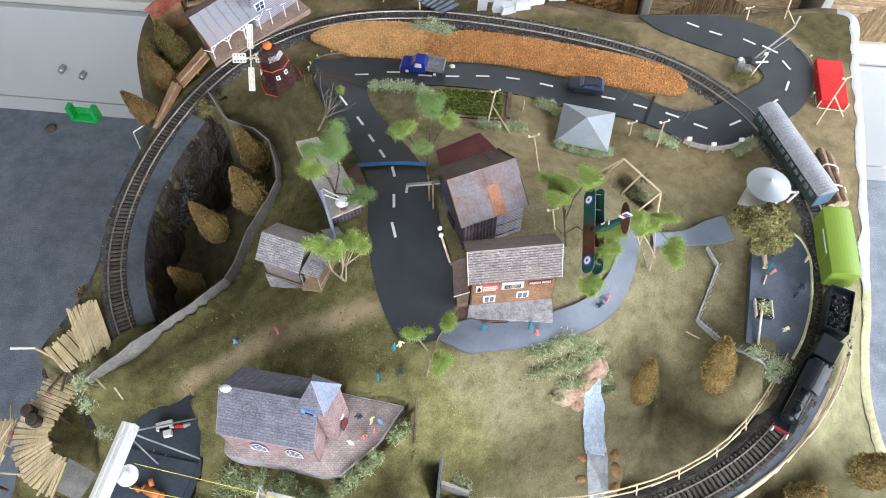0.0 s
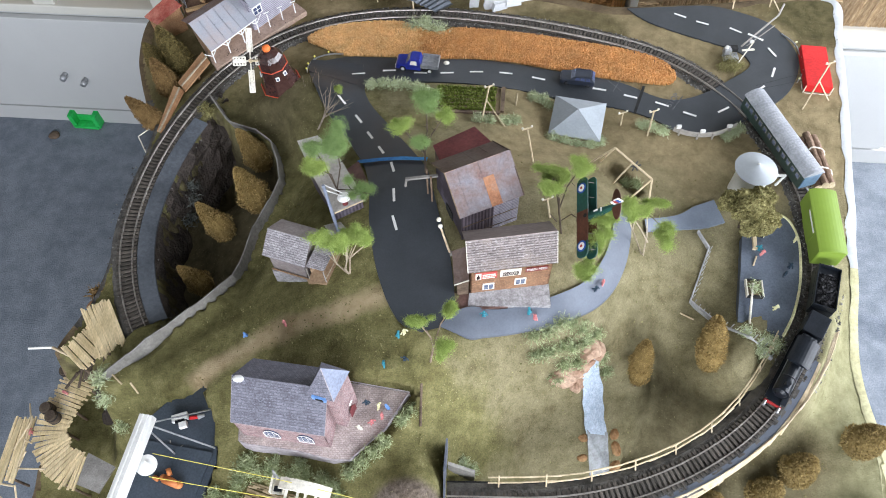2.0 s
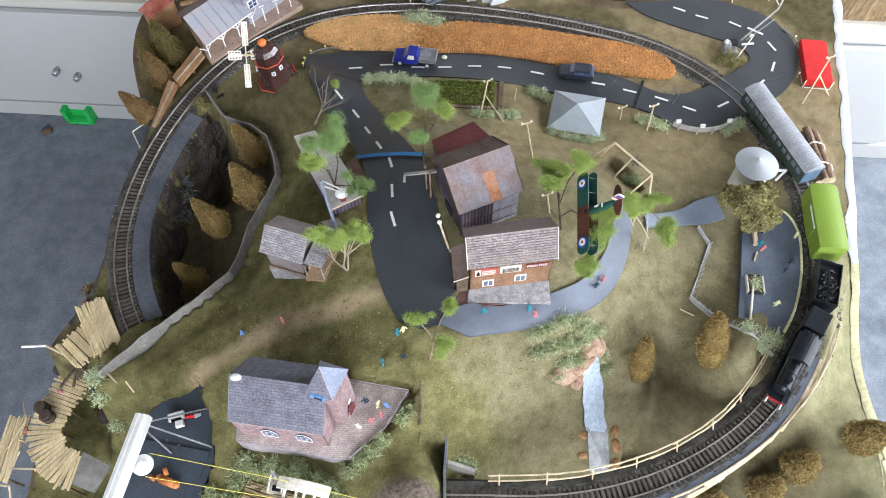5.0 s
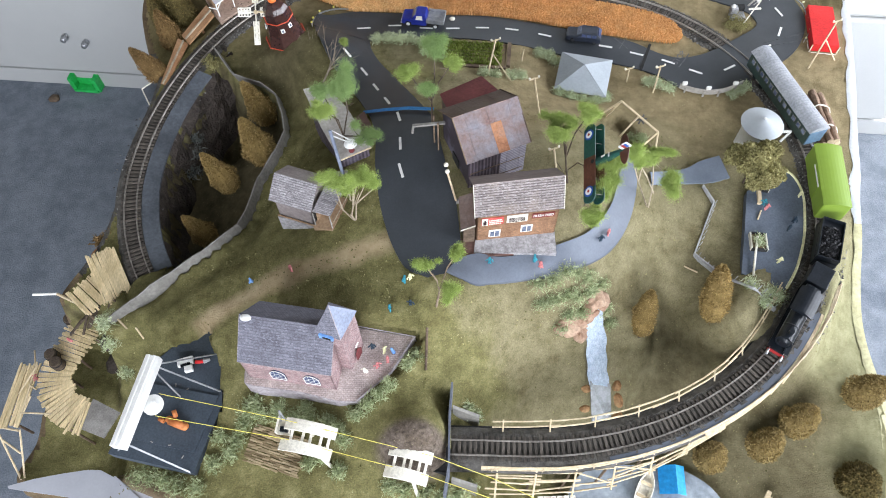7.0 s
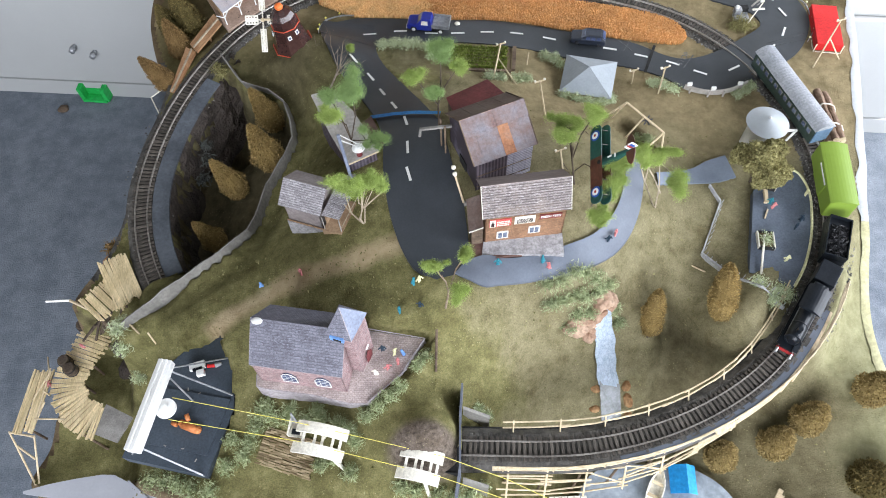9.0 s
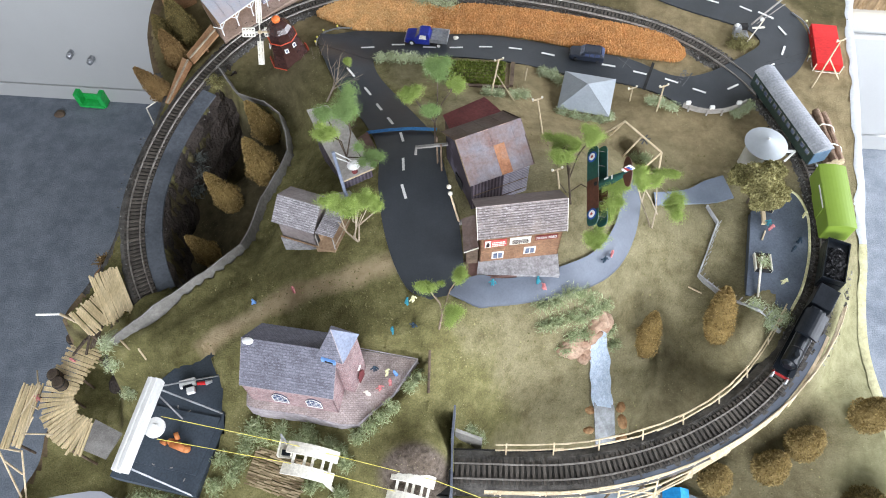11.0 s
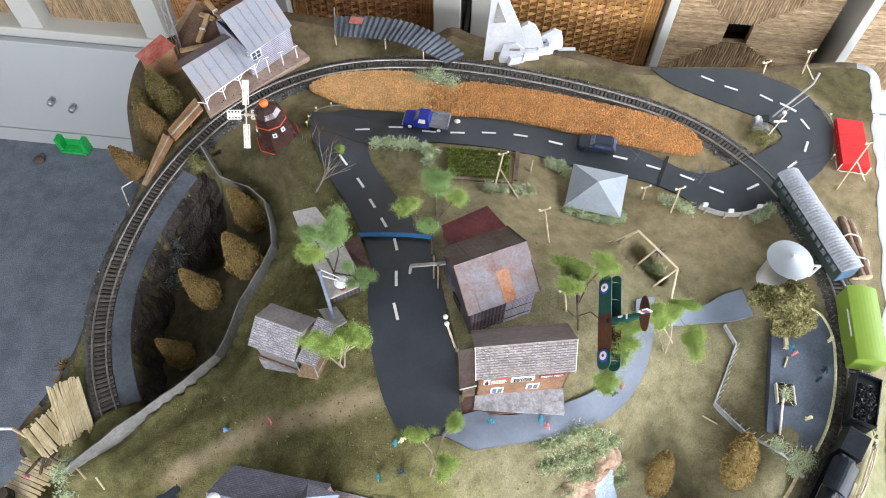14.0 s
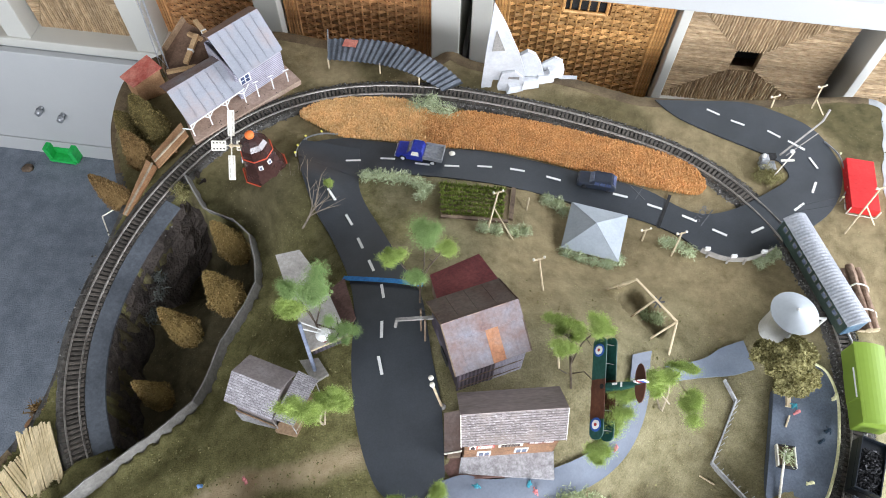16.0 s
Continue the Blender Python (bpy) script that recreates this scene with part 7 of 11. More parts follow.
M["redtrim"] = rough_mat("red_trim_plastic", (0.52, 0.070, 0.032), (0.62, 0.11, 0.05), 30, 300, 0.4)


def windmill():
    z = 0.026
    t = thing("windmill", "glossy dark brown windmill with red trim and ivory sails", "windmill", pose(-0.2440, 0.8035, z, 0, -5.5, 0))
    prof = [(0.0, 0.0330), (0.018, 0.0275), (0.045, 0.0225), (0.052, 0.0215), (0.060, 0.0200), (0.067, 0.0160), (0.072, 0.0105), (0.074, 0.006)]
    top = 0.100 - z
    s = top / 0.074
    bm = BM()
    for (a, r), (b, q) in zip(prof[:-1], prof[1:]):
        cone(bm, r, q, (b - a) * s, (0, 0, a * s), seg=8, cap=False)
    part("body", bm, M["mill"], t)
    for a, r in ((0.001, 0.0335), (0.044, 0.0232)):
        bm = BM()
        for k in range(8):
            p, q = (Vector((r * math.cos(math.pi * j / 4), r * math.sin(math.pi * j / 4), a * s + 0.001)) for j in (k, k + 1))
            rod(bm, p, q, 0.0009, seg=6)
        part("trim", bm, M["redtrim"], t, "orange-red trim ring")
    part("cap", ball(BM(), 0.0068, (0, 0, top + 0.003), (1, 1, 0.9)), M["orange"], t, "orange-red cap", smooth=True)
    for ang, h, out in ((200, 0.030, 0.0250), (285, 0.030, 0.0250), (320, 0.034, 0.0245)):
        m = pose(0, 0, h * s, 0, 0, ang) @ pose(out, 0, 0, 0, -12, 0)
        w = part("window", box(BM(), (0.0014, 0.006, 0.0065), (0, 0, 0), m), M["white"], t, "small white window")
        part("pane", box(BM(), (0.0016, 0.0032, 0.0035), (0.0006, 0, 0.0015), m), M["glass"], w)
    hub = Vector((-0.2815, 0.8038, 0.0780))
    part("shaft", rod(BM(), (-0.2500, 0.8040, 0.0780), hub, 0.0016), M["wood"], t, world=True)
    part("hub", ball(BM(), 0.0035, hub), M["wood"], t, world=True, smooth=True)
    u = Vector((0.003, 0.030, 0.039))
    l = Vector((-0.0255, -0.004, 0.004))
    for d, e in ((u, l), (-u, l), (l, u), (-l, u)):
        n = d.normalized()
        e = (e - n * e.dot(n)).normalized()
        sail = part("sail", rod(BM(), hub, hub + d, 0.0011), M["offwhite"], t, world=True)
        w = 0.0037 if abs(d.z) > 0.02 else 0.0062
        for k in range(5):
            f = 0.30 + 0.68 * k / 4
            part("slat", beam(BM(), hub + d * f - e * w, hub + d * f + e * w, 0.0022, 0.0009), M["offwhite"], sail, world=True)
        for o in (-w, -w / 3, w / 3, w):
            part("slat", rod(BM(), hub + d * 0.28 + e * o, hub + d * 1.0 + e * o, 0.0011, seg=5), M["offwhite"], sail, world=True)


windmill()


def silo():
    x, y = 0.4610, 0.5815
    z = gz(x, y) - 0.003
    t = thing("water_tank", "white round tank with a conical roof and spout", "water tank", pose(x, y, z))
    h = 0.049 - z
    part("tank", cone(BM(), 0.0232, 0.0232, h, seg=32), M["white"], t)
    part("roof", cone(BM(), 0.0302, 0.0, 0.0115, (0, 0, h), seg=40), M["tankroof"], t, "pale grey conical roof")
    part("finial", ball(BM(), 0.0018, (0, 0, h + 0.0112)), M["white"], t)
    for a, b in (((0.020, 0.004, h - 0.022), (0.056, 0.008, h - 0.030)), ((0.056, 0.008, h - 0.030), (0.040, -0.004, h - 0.038)), ((0.056, 0.008, h - 0.030), (0.022, 0.010, h - 0.036))):
        part("spout", rod(BM(), a, b, 0.0018), M["white"], t)


M["tankroof"] = rough_mat("pale_grey_paint", (0.37, 0.40, 0.425), (0.40, 0.43, 0.455), 14, 200, 0.45, bumps=0.03, grain=0.15)
silo()


RAMP_HIGH = [(-0.391, 0.898, 0.012), (-0.375, 0.874, 0.012), (-0.412, 0.820, 0.001), (-0.427, 0.840, 0.001)]
RAMP_LOW = [(-0.434, 0.836, -0.002), (-0.416, 0.824, -0.002), (-0.440, 0.738, -0.008), (-0.449, 0.743, -0.008)]


def station():
    t = thing("station", "wooden station with pale iron roofs, veranda and platform", "building", pose(-0.30, 0.97, 0.0))
    W_ = lambda *p: [Vector(q) for q in p]
    ring = W_((-0.366, 0.868, 0), (-0.222, 1.002, 0), (-0.250, 1.032, 0), (-0.33, 1.08, 0), (-0.425, 0.975, 0))
    bm = slab(BM(), [(p.x, p.y, 0.001) for p in ring], 0.018)
    bmesh.ops.recalc_face_normals(bm, faces=bm.faces[:])
    part("platform", bm, M["platform"], t, "brown card platform", world=True)

    def plate(name, pts, mat, th=0.0014, label=""):
        v = W_(*pts)
        n = (v[1] - v[0]).cross(v[3] - v[0]).normalized()
        bm = slab(BM(), v, th, n)
        bmesh.ops.recalc_face_normals(bm, faces=bm.faces[:])
        part(name, bm, mat, t, label, world=True)
    plate("roof", ((-0.300, 0.947, 0.058), (-0.242, 1.011, 0.058), (-0.285, 1.070, 0.085), (-0.350, 1.004, 0.085)), M["ironroof"], label="pale iron main roof")
    plate("roof", ((-0.285, 1.070, 0.085), (-0.31, 1.11, 0.055), (-0.375, 1.04, 0.055), (-0.350, 1.004, 0.085)), M["rust"])
    plate("roof", ((-0.367, 0.877, 0.030), (-0.297, 0.950, 0.034), (-0.334, 0.991, 0.054), (-0.406, 0.925, 0.050)), M["ironroof"], label="pale iron veranda roof")
    plate("roof", ((-0.334, 0.991, 0.054), (-0.35, 1.01, 0.045), (-0.425, 0.945, 0.040), (-0.406, 0.925, 0.050)), M["rust"])
    bm = BM()
    strip_wall(bm, [(-0.309, 0.958), (-0.250, 1.020), (-0.305, 1.085), (-0.365, 1.02), (-0.309, 0.958)], [0.0] * 5, [0.059, 0.059, 0.059, 0.059, 0.059], 0.002)
    part("wall", bm, M["siding"], t, "blue-grey wooden siding", world=True)
    bm = BM()
    strip_wall(bm, [(-0.382, 0.905), (-0.325, 0.965), (-0.345, 0.99), (-0.405, 0.935), (-0.382, 0.905)], [0.0] * 5, [0.035, 0.037, 0.045, 0.04, 0.035], 0.002)
    part("wall", bm, M["ply"], t, world=True)
    m = pose(-0.2985, 0.9665, 0.030, 0, 0, 46.4)
    w = part("window", box(BM(), (0.020, 0.002, 0.017), (0.0, -0.001, 0.0), m), M["white"], t, "white framed blue window", world=True)
    for i in (-1, 1):
        for k in (0, 1):
            part("pane", box(BM(), (0.0065, 0.001, 0.0055), (i * 0.0042, -0.0022, 0.002 + k * 0.0072), m), M["windowblue"], w, world=True)
    for q in (((-0.300, 0.947, 0.058), (-0.242, 1.011, 0.058), (-0.285, 1.070, 0.085), (-0.350, 1.004, 0.085)), ((-0.367, 0.877, 0.030), (-0.297, 0.950, 0.034), (-0.334, 0.991, 0.054), (-0.406, 0.925, 0.050))):
        a, b, c, d = (Vector(p) + Vector((0, 0, 0.0012)) for p in q)
        for k in range(1, 6):
            part("roof_seam", rod(BM(), a.lerp(b, k / 6), d.lerp(c, k / 6), 0.0004, seg=5), M["ironroof"], t, world=True)
        bm = BM()
        for k in range(1, 6):
            for f in (0.2, 0.55, 0.85):
                ball(bm, 0.0006, a.lerp(b, k / 6).lerp(d.lerp(c, k / 6), f) + Vector((0.001, 0, 0.0004)), sub=1)
        part("roof_nails", bm, M["steel_n"], t, world=True)
    for f in (0.02, 0.34, 0.66, 0.98):
        p = Vector((-0.367, 0.877, 0.030)).lerp(Vector((-0.297, 0.950, 0.034)), f) + Vector((-0.003, 0.003, 0))
        part("veranda_post", rod(BM(), (p.x, p.y, 0), p, 0.0011), M["white"], t, world=True)
        d = Vector((0.0090, 0.0094, 0))
        for s in (-1, 1):
            part("bracket", rod(BM(), (p.x, p.y, p.z - 0.014), p + d * s - Vector((0, 0, 0.001)), 0.0009, seg=5), M["white"], t, world=True)
    for f in (0.15, 0.5, 0.85):
        p = Vector((-0.292, 0.957, 0.030)).lerp(Vector((-0.232, 1.005, 0.020)), f)
        part("veranda_post", rod(BM(), (p.x, p.y, 0), p, 0.0011), M["white"], t, world=True)
        part("bracket", rod(BM(), (p.x - 0.006, p.y + 0.002, p.z), (p.x + 0.003, p.y + 0.006, p.z + 0.001), 0.0009, seg=5), M["white"], t, world=True)
    part("gutter", rod(BM(), (-0.367, 0.877, 0.0295), (-0.297, 0.950, 0.0335), 0.0010), M["white"], t, world=True)
    # unfinished lean-to of card with beams at the back
    bm = slab(BM(), [(-0.430, 0.990, 0.004), (-0.374, 1.038, 0.012), (-0.382, 1.073, 0.030), (-0.419, 1.097, 0.030), (-0.446, 1.044, 0.012), (-0.439, 1.004, 0.006)], 0.0025)
    bmesh.ops.recalc_face_normals(bm, faces=bm.faces[:])
    part("back_floor", bm, M["backcard"], t, "dark brown card floor behind the station", world=True)
    for a, b in (((-0.446, 1.044, 0.012), (-0.419, 1.097, 0.030)), ((-0.439, 1.004, 0.006), (-0.446, 1.044, 0.012))):
        a, b = Vector(a), Vector(b)
        part("side_card", beam(BM(), a + Vector((0, 0, 0.006)), b + Vector((0, 0, 0.006)), 0.0018, 0.013), M["ply"], t, world=True)
    for a, b, w in (((-0.391, 1.061, 0.036), (-0.403, 1.011, 0.022), 0.0080), ((-0.397, 1.086, 0.042), (-0.369, 1.052, 0.040), 0.0075), ((-0.408, 1.069, 0.030), (-0.383, 1.055, 0.032), 0.0065), ((-0.433, 0.999, 0.014), (-0.387, 1.009, 0.018), 0.0060)):
        part("beam", beam(BM(), a, b, w, 0.005), M["tanwood_l"], t, world=True)
    for a, b, f, w in (((-0.391, 1.061, 0.036), (-0.403, 1.011, 0.022), 0.52, 0.0092), ((-0.397, 1.086, 0.042), (-0.369, 1.052, 0.040), 0.62, 0.0088)):
        a, b = Vector(a), Vector(b)
        part("binding", beam(BM(), a.lerp(b, f), a.lerp(b, f + 0.06), w, 0.0062), M["white"], t, "white thread binding", world=True)
    for k in range(16):
        rng = random.Random(k)
        p = Vector((-0.358, 0.884, 0.0014)).lerp(Vector((-0.255, 0.978, 0.0014)), rng.random()) + Vector((-0.006, 0.006, 0)) * rng.uniform(-0.3, 1)
        part("speck", cone(BM(), rng.uniform(0.0006, 0.0014), 0.0004, 0.0005, p, seg=7), M["darktwig"], t, world=True)
    # red shed on tan legs
    s = thing("red_shed", "faded red shed on brown card walls", "shed", pose(-0.46, 0.985, 0.0))
    v = [(-0.502, 0.981, 0.020), (-0.476, 0.960, 0.020), (-0.432, 0.988, 0.036), (-0.460, 1.012, 0.038)]
    part("roof", slab(BM(), v, 0.002), M["redfaded"], s, world=True)
    bm = BM()
    strip_wall(bm, [(-0.495, 0.981), (-0.476, 0.966), (-0.438, 0.988), (-0.460, 1.006), (-0.495, 0.981)], [-0.02] * 5, [0.018, 0.019, 0.033, 0.035, 0.018], 0.0015)
    part("wall", bm, M["tanwood"], s, world=True)
    # lattice mast
    ms = thing("lattice_mast", "thin grey lattice mast behind the station", "mast", pose(-0.442, 1.02, -0.01))
    legs = [((-0.448, 1.012), (-0.436, 1.028)), ((-0.436, 1.012), (-0.430, 1.028)), ((-0.442, 1.022), (-0.433, 1.032))]
    for (a, b), (c, d) in legs:
        part("mast_leg", rod(BM(), (a, b, -0.01), (c, d, 0.26), 0.0009, seg=5), M["steel"], ms, world=True)
    for k in range(12):
        f, g = k / 12, (k + 1) / 12
        p = Vector((legs[k % 2][0][0], legs[k % 2][0][1], 0)).lerp(Vector((legs[k % 2][1][0], legs[k % 2][1][1], 0)), f)
        q = Vector((legs[(k + 1) % 2][0][0], legs[(k + 1) % 2][0][1], 0)).lerp(Vector((legs[(k + 1) % 2][1][0], legs[(k + 1) % 2][1][1], 0)), g)
        part("lattice_bar", rod(BM(), (p.x, p.y, -0.01 + 0.27 * f), (q.x, q.y, -0.01 + 0.27 * g), 0.0006, seg=5), M["steel"], ms, world=True)
    # tan ramp beside the line
    r = thing("ramp", "orange-brown wooden ramp beside the track", "ramp", pose(-0.41, 0.86, 0))
    for q in (RAMP_HIGH, RAMP_LOW):
        bm = slab(BM(), q, 0.004)
        bmesh.ops.recalc_face_normals(bm, faces=bm.faces[:])
        part("ramp_board", bm, M["tanwood"], r, world=True)
        a, b, c, d = (Vector(p) for p in q)
        part("ramp_rail", beam(BM(), a.lerp(b, 0.62) + Vector((0, 0, 0.002)), d.lerp(c, 0.55) + Vector((0, 0, 0.002)), 0.0022, 0.003), M["palewood"], r, world=True)
    part("ramp_leg", rod(BM(), (-0.40, 0.865, -0.03), (-0.40, 0.865, 0.006), 0.002), M["tanwood"], r, world=True)


M["steel_n"] = rough_mat("dull_nail_heads", (0.12, 0.12, 0.13), (0.2, 0.2, 0.21), 60, 400, 0.5)
M["backcard"] = rough_mat("dark_brown_card", (0.13, 0.078, 0.052), (0.20, 0.125, 0.085), 35, 300, 0.75)
M["tanwood_l"] = rough_mat("light_tan_wood", (0.42, 0.26, 0.13), (0.56, 0.38, 0.21), 40, 500, 0.65, own=0.1)
M["redfaded"] = rough_mat("faded_red_card", (0.34, 0.075, 0.055), (0.50, 0.20, 0.15), 45, 300, 0.7)
station()


# ---- plants ----
def soup(name, verts, faces, material, parent=None, label="", kind=""):
    me = bpy.data.meshes.new(name)
    me.from_pydata(verts, [], faces)
    me.materials.append(material)
    ob = new(name, me)
    ob.parent = parent
    return tagged(ob, label, kind=kind)


def leaves(blobs, n, size, seed, stretch=1.0, shell=0.5):
    """Small crossed leaf triangles strewn through ellipsoids (x, y, z, rx, ry, rz)."""
    rng = np.random.default_rng(seed)
    V, F = [], []
    vol = np.array([b[3] * b[4] * b[5] for b in blobs]) ** 0.67
    for b, k in zip(blobs, np.round(n * vol / vol.sum()).astype(int)):
        d = rng.normal(size=(k, 3))
        d /= np.linalg.norm(d, axis=1)[:, None]
        r = shell + (1 - shell) * rng.random(k) ** 0.6
        wob = np.array([1 + 0.5 * noise.noise(Vector(q) * 1.6 + Vector((seed, 0, 0))) for q in d])
        p = np.array(b[:3]) + d * (r * wob)[:, None] * np.array(b[3:])
        for q, o in zip(p, d):
            a = rng.normal(size=3) + o * 0.6
            a /= np.linalg.norm(a)
            c = np.cross(a, rng.normal(size=3))
            c /= np.linalg.norm(c)
            s = size * rng.uniform(0.6, 1.4)
            i = len(V)
            V += [tuple(q - c * s * 0.5), tuple(q + c * s * 0.5), tuple(q + a * s * stretch)]
            F.append((i, i + 1, i + 2))
    return V, F


def wisps(c, n, seed, length=0.0032, width=0.00017):
    """A soft cushion of fine fibres in uneven tufts that thin out towards the rim: c is x, y, z and the three radii."""
    rng = np.random.default_rng(seed)
    size = np.array(c[3:])
    tufts = np.vstack([[0.0, 0.0, 0.0], rng.normal(0, 0.42, (6, 3))])
    reach = np.append(0.66, rng.uniform(0.32, 0.55, 6))
    pick = rng.choice(7, n, p=reach ** 2 / (reach ** 2).sum())
    d = rng.normal(size=(n, 3))
    d /= np.linalg.norm(d, axis=1)[:, None]
    r = np.abs(rng.normal(0, 0.62, n)).clip(0, 1.5)
    p = np.array(c[:3]) + (tufts[pick] + d * (r * reach[pick])[:, None]) * size
    a = d * 0.35 + rng.normal(0, 0.7, (n, 3)) + np.array([0, 0, 0.2])
    a /= np.linalg.norm(a, axis=1)[:, None]
    w = np.cross(a, rng.normal(size=(n, 3)))
    w /= np.linalg.norm(w, axis=1)[:, None]
    s = (length * rng.uniform(0.5, 1.3, n))[:, None]
    w = w * (width * rng.uniform(0.7, 1.4, n))[:, None]
    V = np.stack([p - w, p + w, p + a * s], 1).reshape(-1, 3)
    return [tuple(v) for v in V], [(3 * i, 3 * i + 1, 3 * i + 2) for i in range(n)]


def foam(c, seed, V, F):
    """A lumpy core of foam inside the loose flock of a clump, in many small facets."""
    b = BM()
    bmesh.ops.create_icosphere(b, subdivisions=4, radius=1.0)
    V, F = list(V), list(F)
    for f in b.faces:
        i = len(V)
        for v in f.verts:
            d = v.co.normalized()
            r = 0.86 + 0.55 * noise.noise(d * 1.6 + Vector((seed, 0, 0))) + 0.16 * noise.noise(d * 5.5 + Vector((0, seed, 0)))
            V.append((c[0] + 1.12 * c[3] * d.x * r, c[1] + 1.12 * c[4] * d.y * r, c[2] + 1.12 * c[5] * d.z * r))
        F.append((i, i + 1, i + 2))
    b.free()
    return V, F


def conifer(name, label, h, r, material, seed, group, pointed=True):
    """A shaggy bottle-brush tree."""
    t = thing(name, label, "tree", pose(0, 0, 0), group=group)
    part("trunk", cone(BM(), 0.0022, 0.0012, h * 0.5, (0, 0, -0.004), seg=7), M["darktwig"], t)
    rng = np.random.default_rng(seed)
    V, F = [], []
    # dark inner core, uneven
    seg, rings = 18, 14

    def env(u):
        if not pointed:
            return r * (0.55 + 1.0 * u) if u < 0.28 else r * 0.83 * max(1 - ((u - 0.28) / 0.735) ** 1.75, 0) ** 0.72
        return r * (0.62 + 1.4 * u) if u < 0.20 else r * 0.90 * max(1 - ((u - 0.20) / 0.815) ** 1.35, 0) ** 0.80
    for i in range(rings):
        u = i / (rings - 1)
        for k in range(seg):
            a = 2 * math.pi * k / seg
            q = 0.86 * env(min(u, 0.985)) * (1 + 0.2 * noise.noise(Vector((math.cos(a) * 2, math.sin(a) * 2, u * 4 + seed))))
            V.append((q * math.cos(a), q * math.sin(a), 0.06 * h + 0.92 * h * u))
    for i in range(rings - 1):
        for k in range(seg):
            F.append((i * seg + k, i * seg + (k + 1) % seg, (i + 1) * seg + (k + 1) % seg, (i + 1) * seg + k))
    F.append(tuple(range((rings - 1) * seg, rings * seg)))
    for _ in range(5200):
        u = rng.random() ** 0.85
        a = rng.uniform(0, 2 * math.pi)
        wob = 1 + 0.28 * noise.noise(Vector((math.cos(a) * 2, math.sin(a) * 2, u * 5 + seed)))
        q = env(u) * wob * rng.uniform(0.82, 1.0)
        p = np.array([q * math.cos(a), q * math.sin(a), 0.05 * h + 0.95 * h * u])
        d = np.array([math.cos(a), math.sin(a), rng.uniform(-0.4, 0.9)]) + rng.normal(0, 0.55, 3)
        d /= np.linalg.norm(d)
        c = np.cross(d, rng.normal(size=3))
        c /= np.linalg.norm(c)
        s = r * rng.uniform(0.06, 0.14)
        i = len(V)
        V += [tuple(p - c * s * 0.28), tuple(p + c * s * 0.28), tuple(p + d * s)]
        F.append((i, i + 1, i + 2))
    soup("crown", V, F, material, t)
    return t


def plant(first, places, group_scale=True):
    """Sets the first of a kind at the first place and copies of it at the others: x, y, z, scale, turn, lean."""
    for k, (x, y, z, s, rz, lean) in enumerate(places):
        ob = first if k == 0 else copy_thing(first, Matrix())
        ob.matrix_basis = pose(x, y, z, lean * 0.3, lean, rz) @ Matrix.Diagonal((s, s, s, 1))


def gp(x, y, dz=-0.002):
    return gz(x, y) + dz


plant(conifer("conifer", "rusty brown conifer in the dark ravine", 0.094, 0.0255, M["needle_y"], 1, "conifers in the ravine"),
      [(-0.280, 0.706, gp(-0.280, 0.706), 0.98, 180, 18), (-0.277, 0.621, gp(-0.277, 0.621), 1.08, 185, 10), (-0.326, 0.573, gp(-0.326, 0.573), 0.90, 175, 22), (-0.353, 0.491, gp(-0.353, 0.491), 0.80, 190, 20)])
plant(conifer("conifer", "golden brown conifer on the hillside", 0.066, 0.0165, M["needle_y"], 2, "conifers by the valley", False),
      [(0.264, 0.307, gp(0.264, 0.307), 1.22, 97, 22), (0.348, 0.306, gp(0.348, 0.306), 1.42, 112, 22)])
plant(conifer("conifer", "rusty brown conifer on the bank below the bridge", 0.058, 0.024, M["needle"], 3, "conifers on the bank", False),
      [(0.528, 0.210, gp(0.528, 0.210), 1.12, 30, 22), (0.454, 0.182, gp(0.454, 0.182), 1.08, 50, 20), (0.416, 0.158, gp(0.416, 0.158), 1.08, 60, 18), (0.351, 0.148, gp(0.351, 0.148), 1.03, 80, 14)])
plant(conifer("conifer", "dull olive conifer at the edge of the bank", 0.05, 0.024, M["needle_g"], 4, "conifers on the bank", False),
      [(0.516, 0.108, gp(0.516, 0.108), 1.25, 30, 2)])
plant(conifer("conifer", "dull olive conifer behind the wooden ramp", 0.095, 0.027, M["needle_g"], 5, "conifers by the station"),
      [(-0.438, 0.903, gp(-0.438, 0.903) - 0.01, 1.05, 0, -8), (-0.468, 0.902, gp(-0.468, 0.902) - 0.01, 0.85, 60, -10)])
plant(conifer("conifer", "rusty olive conifer at the board's edge", 0.088, 0.025, M["needle_r"], 6, "conifers by the station"),
      [(-0.448, 0.852, gp(-0.448, 0.852) - 0.01, 0.95, 0, -8), (-0.452, 0.768, gp(-0.452, 0.768) - 0.008, 0.84, 0, -32)])


def branch(bm, a, b, r, depth, rng, tips):
    """A limb that forks."""
    rod(bm, a, b, r, r * 0.6, seg=5)
    if depth == 0:
        tips.append(b)
        return
    d = b - a
    for k in range(2 if depth > 1 else rng.randint(2, 3)):
        e = d * rng.uniform(0.55, 0.8) + Vector((rng.uniform(-1, 1), rng.uniform(-1, 1), rng.uniform(-0.2, 0.6))) * d.length * 0.5
        branch(bm, b, b + e, r * 0.58, depth - 1, rng, tips)


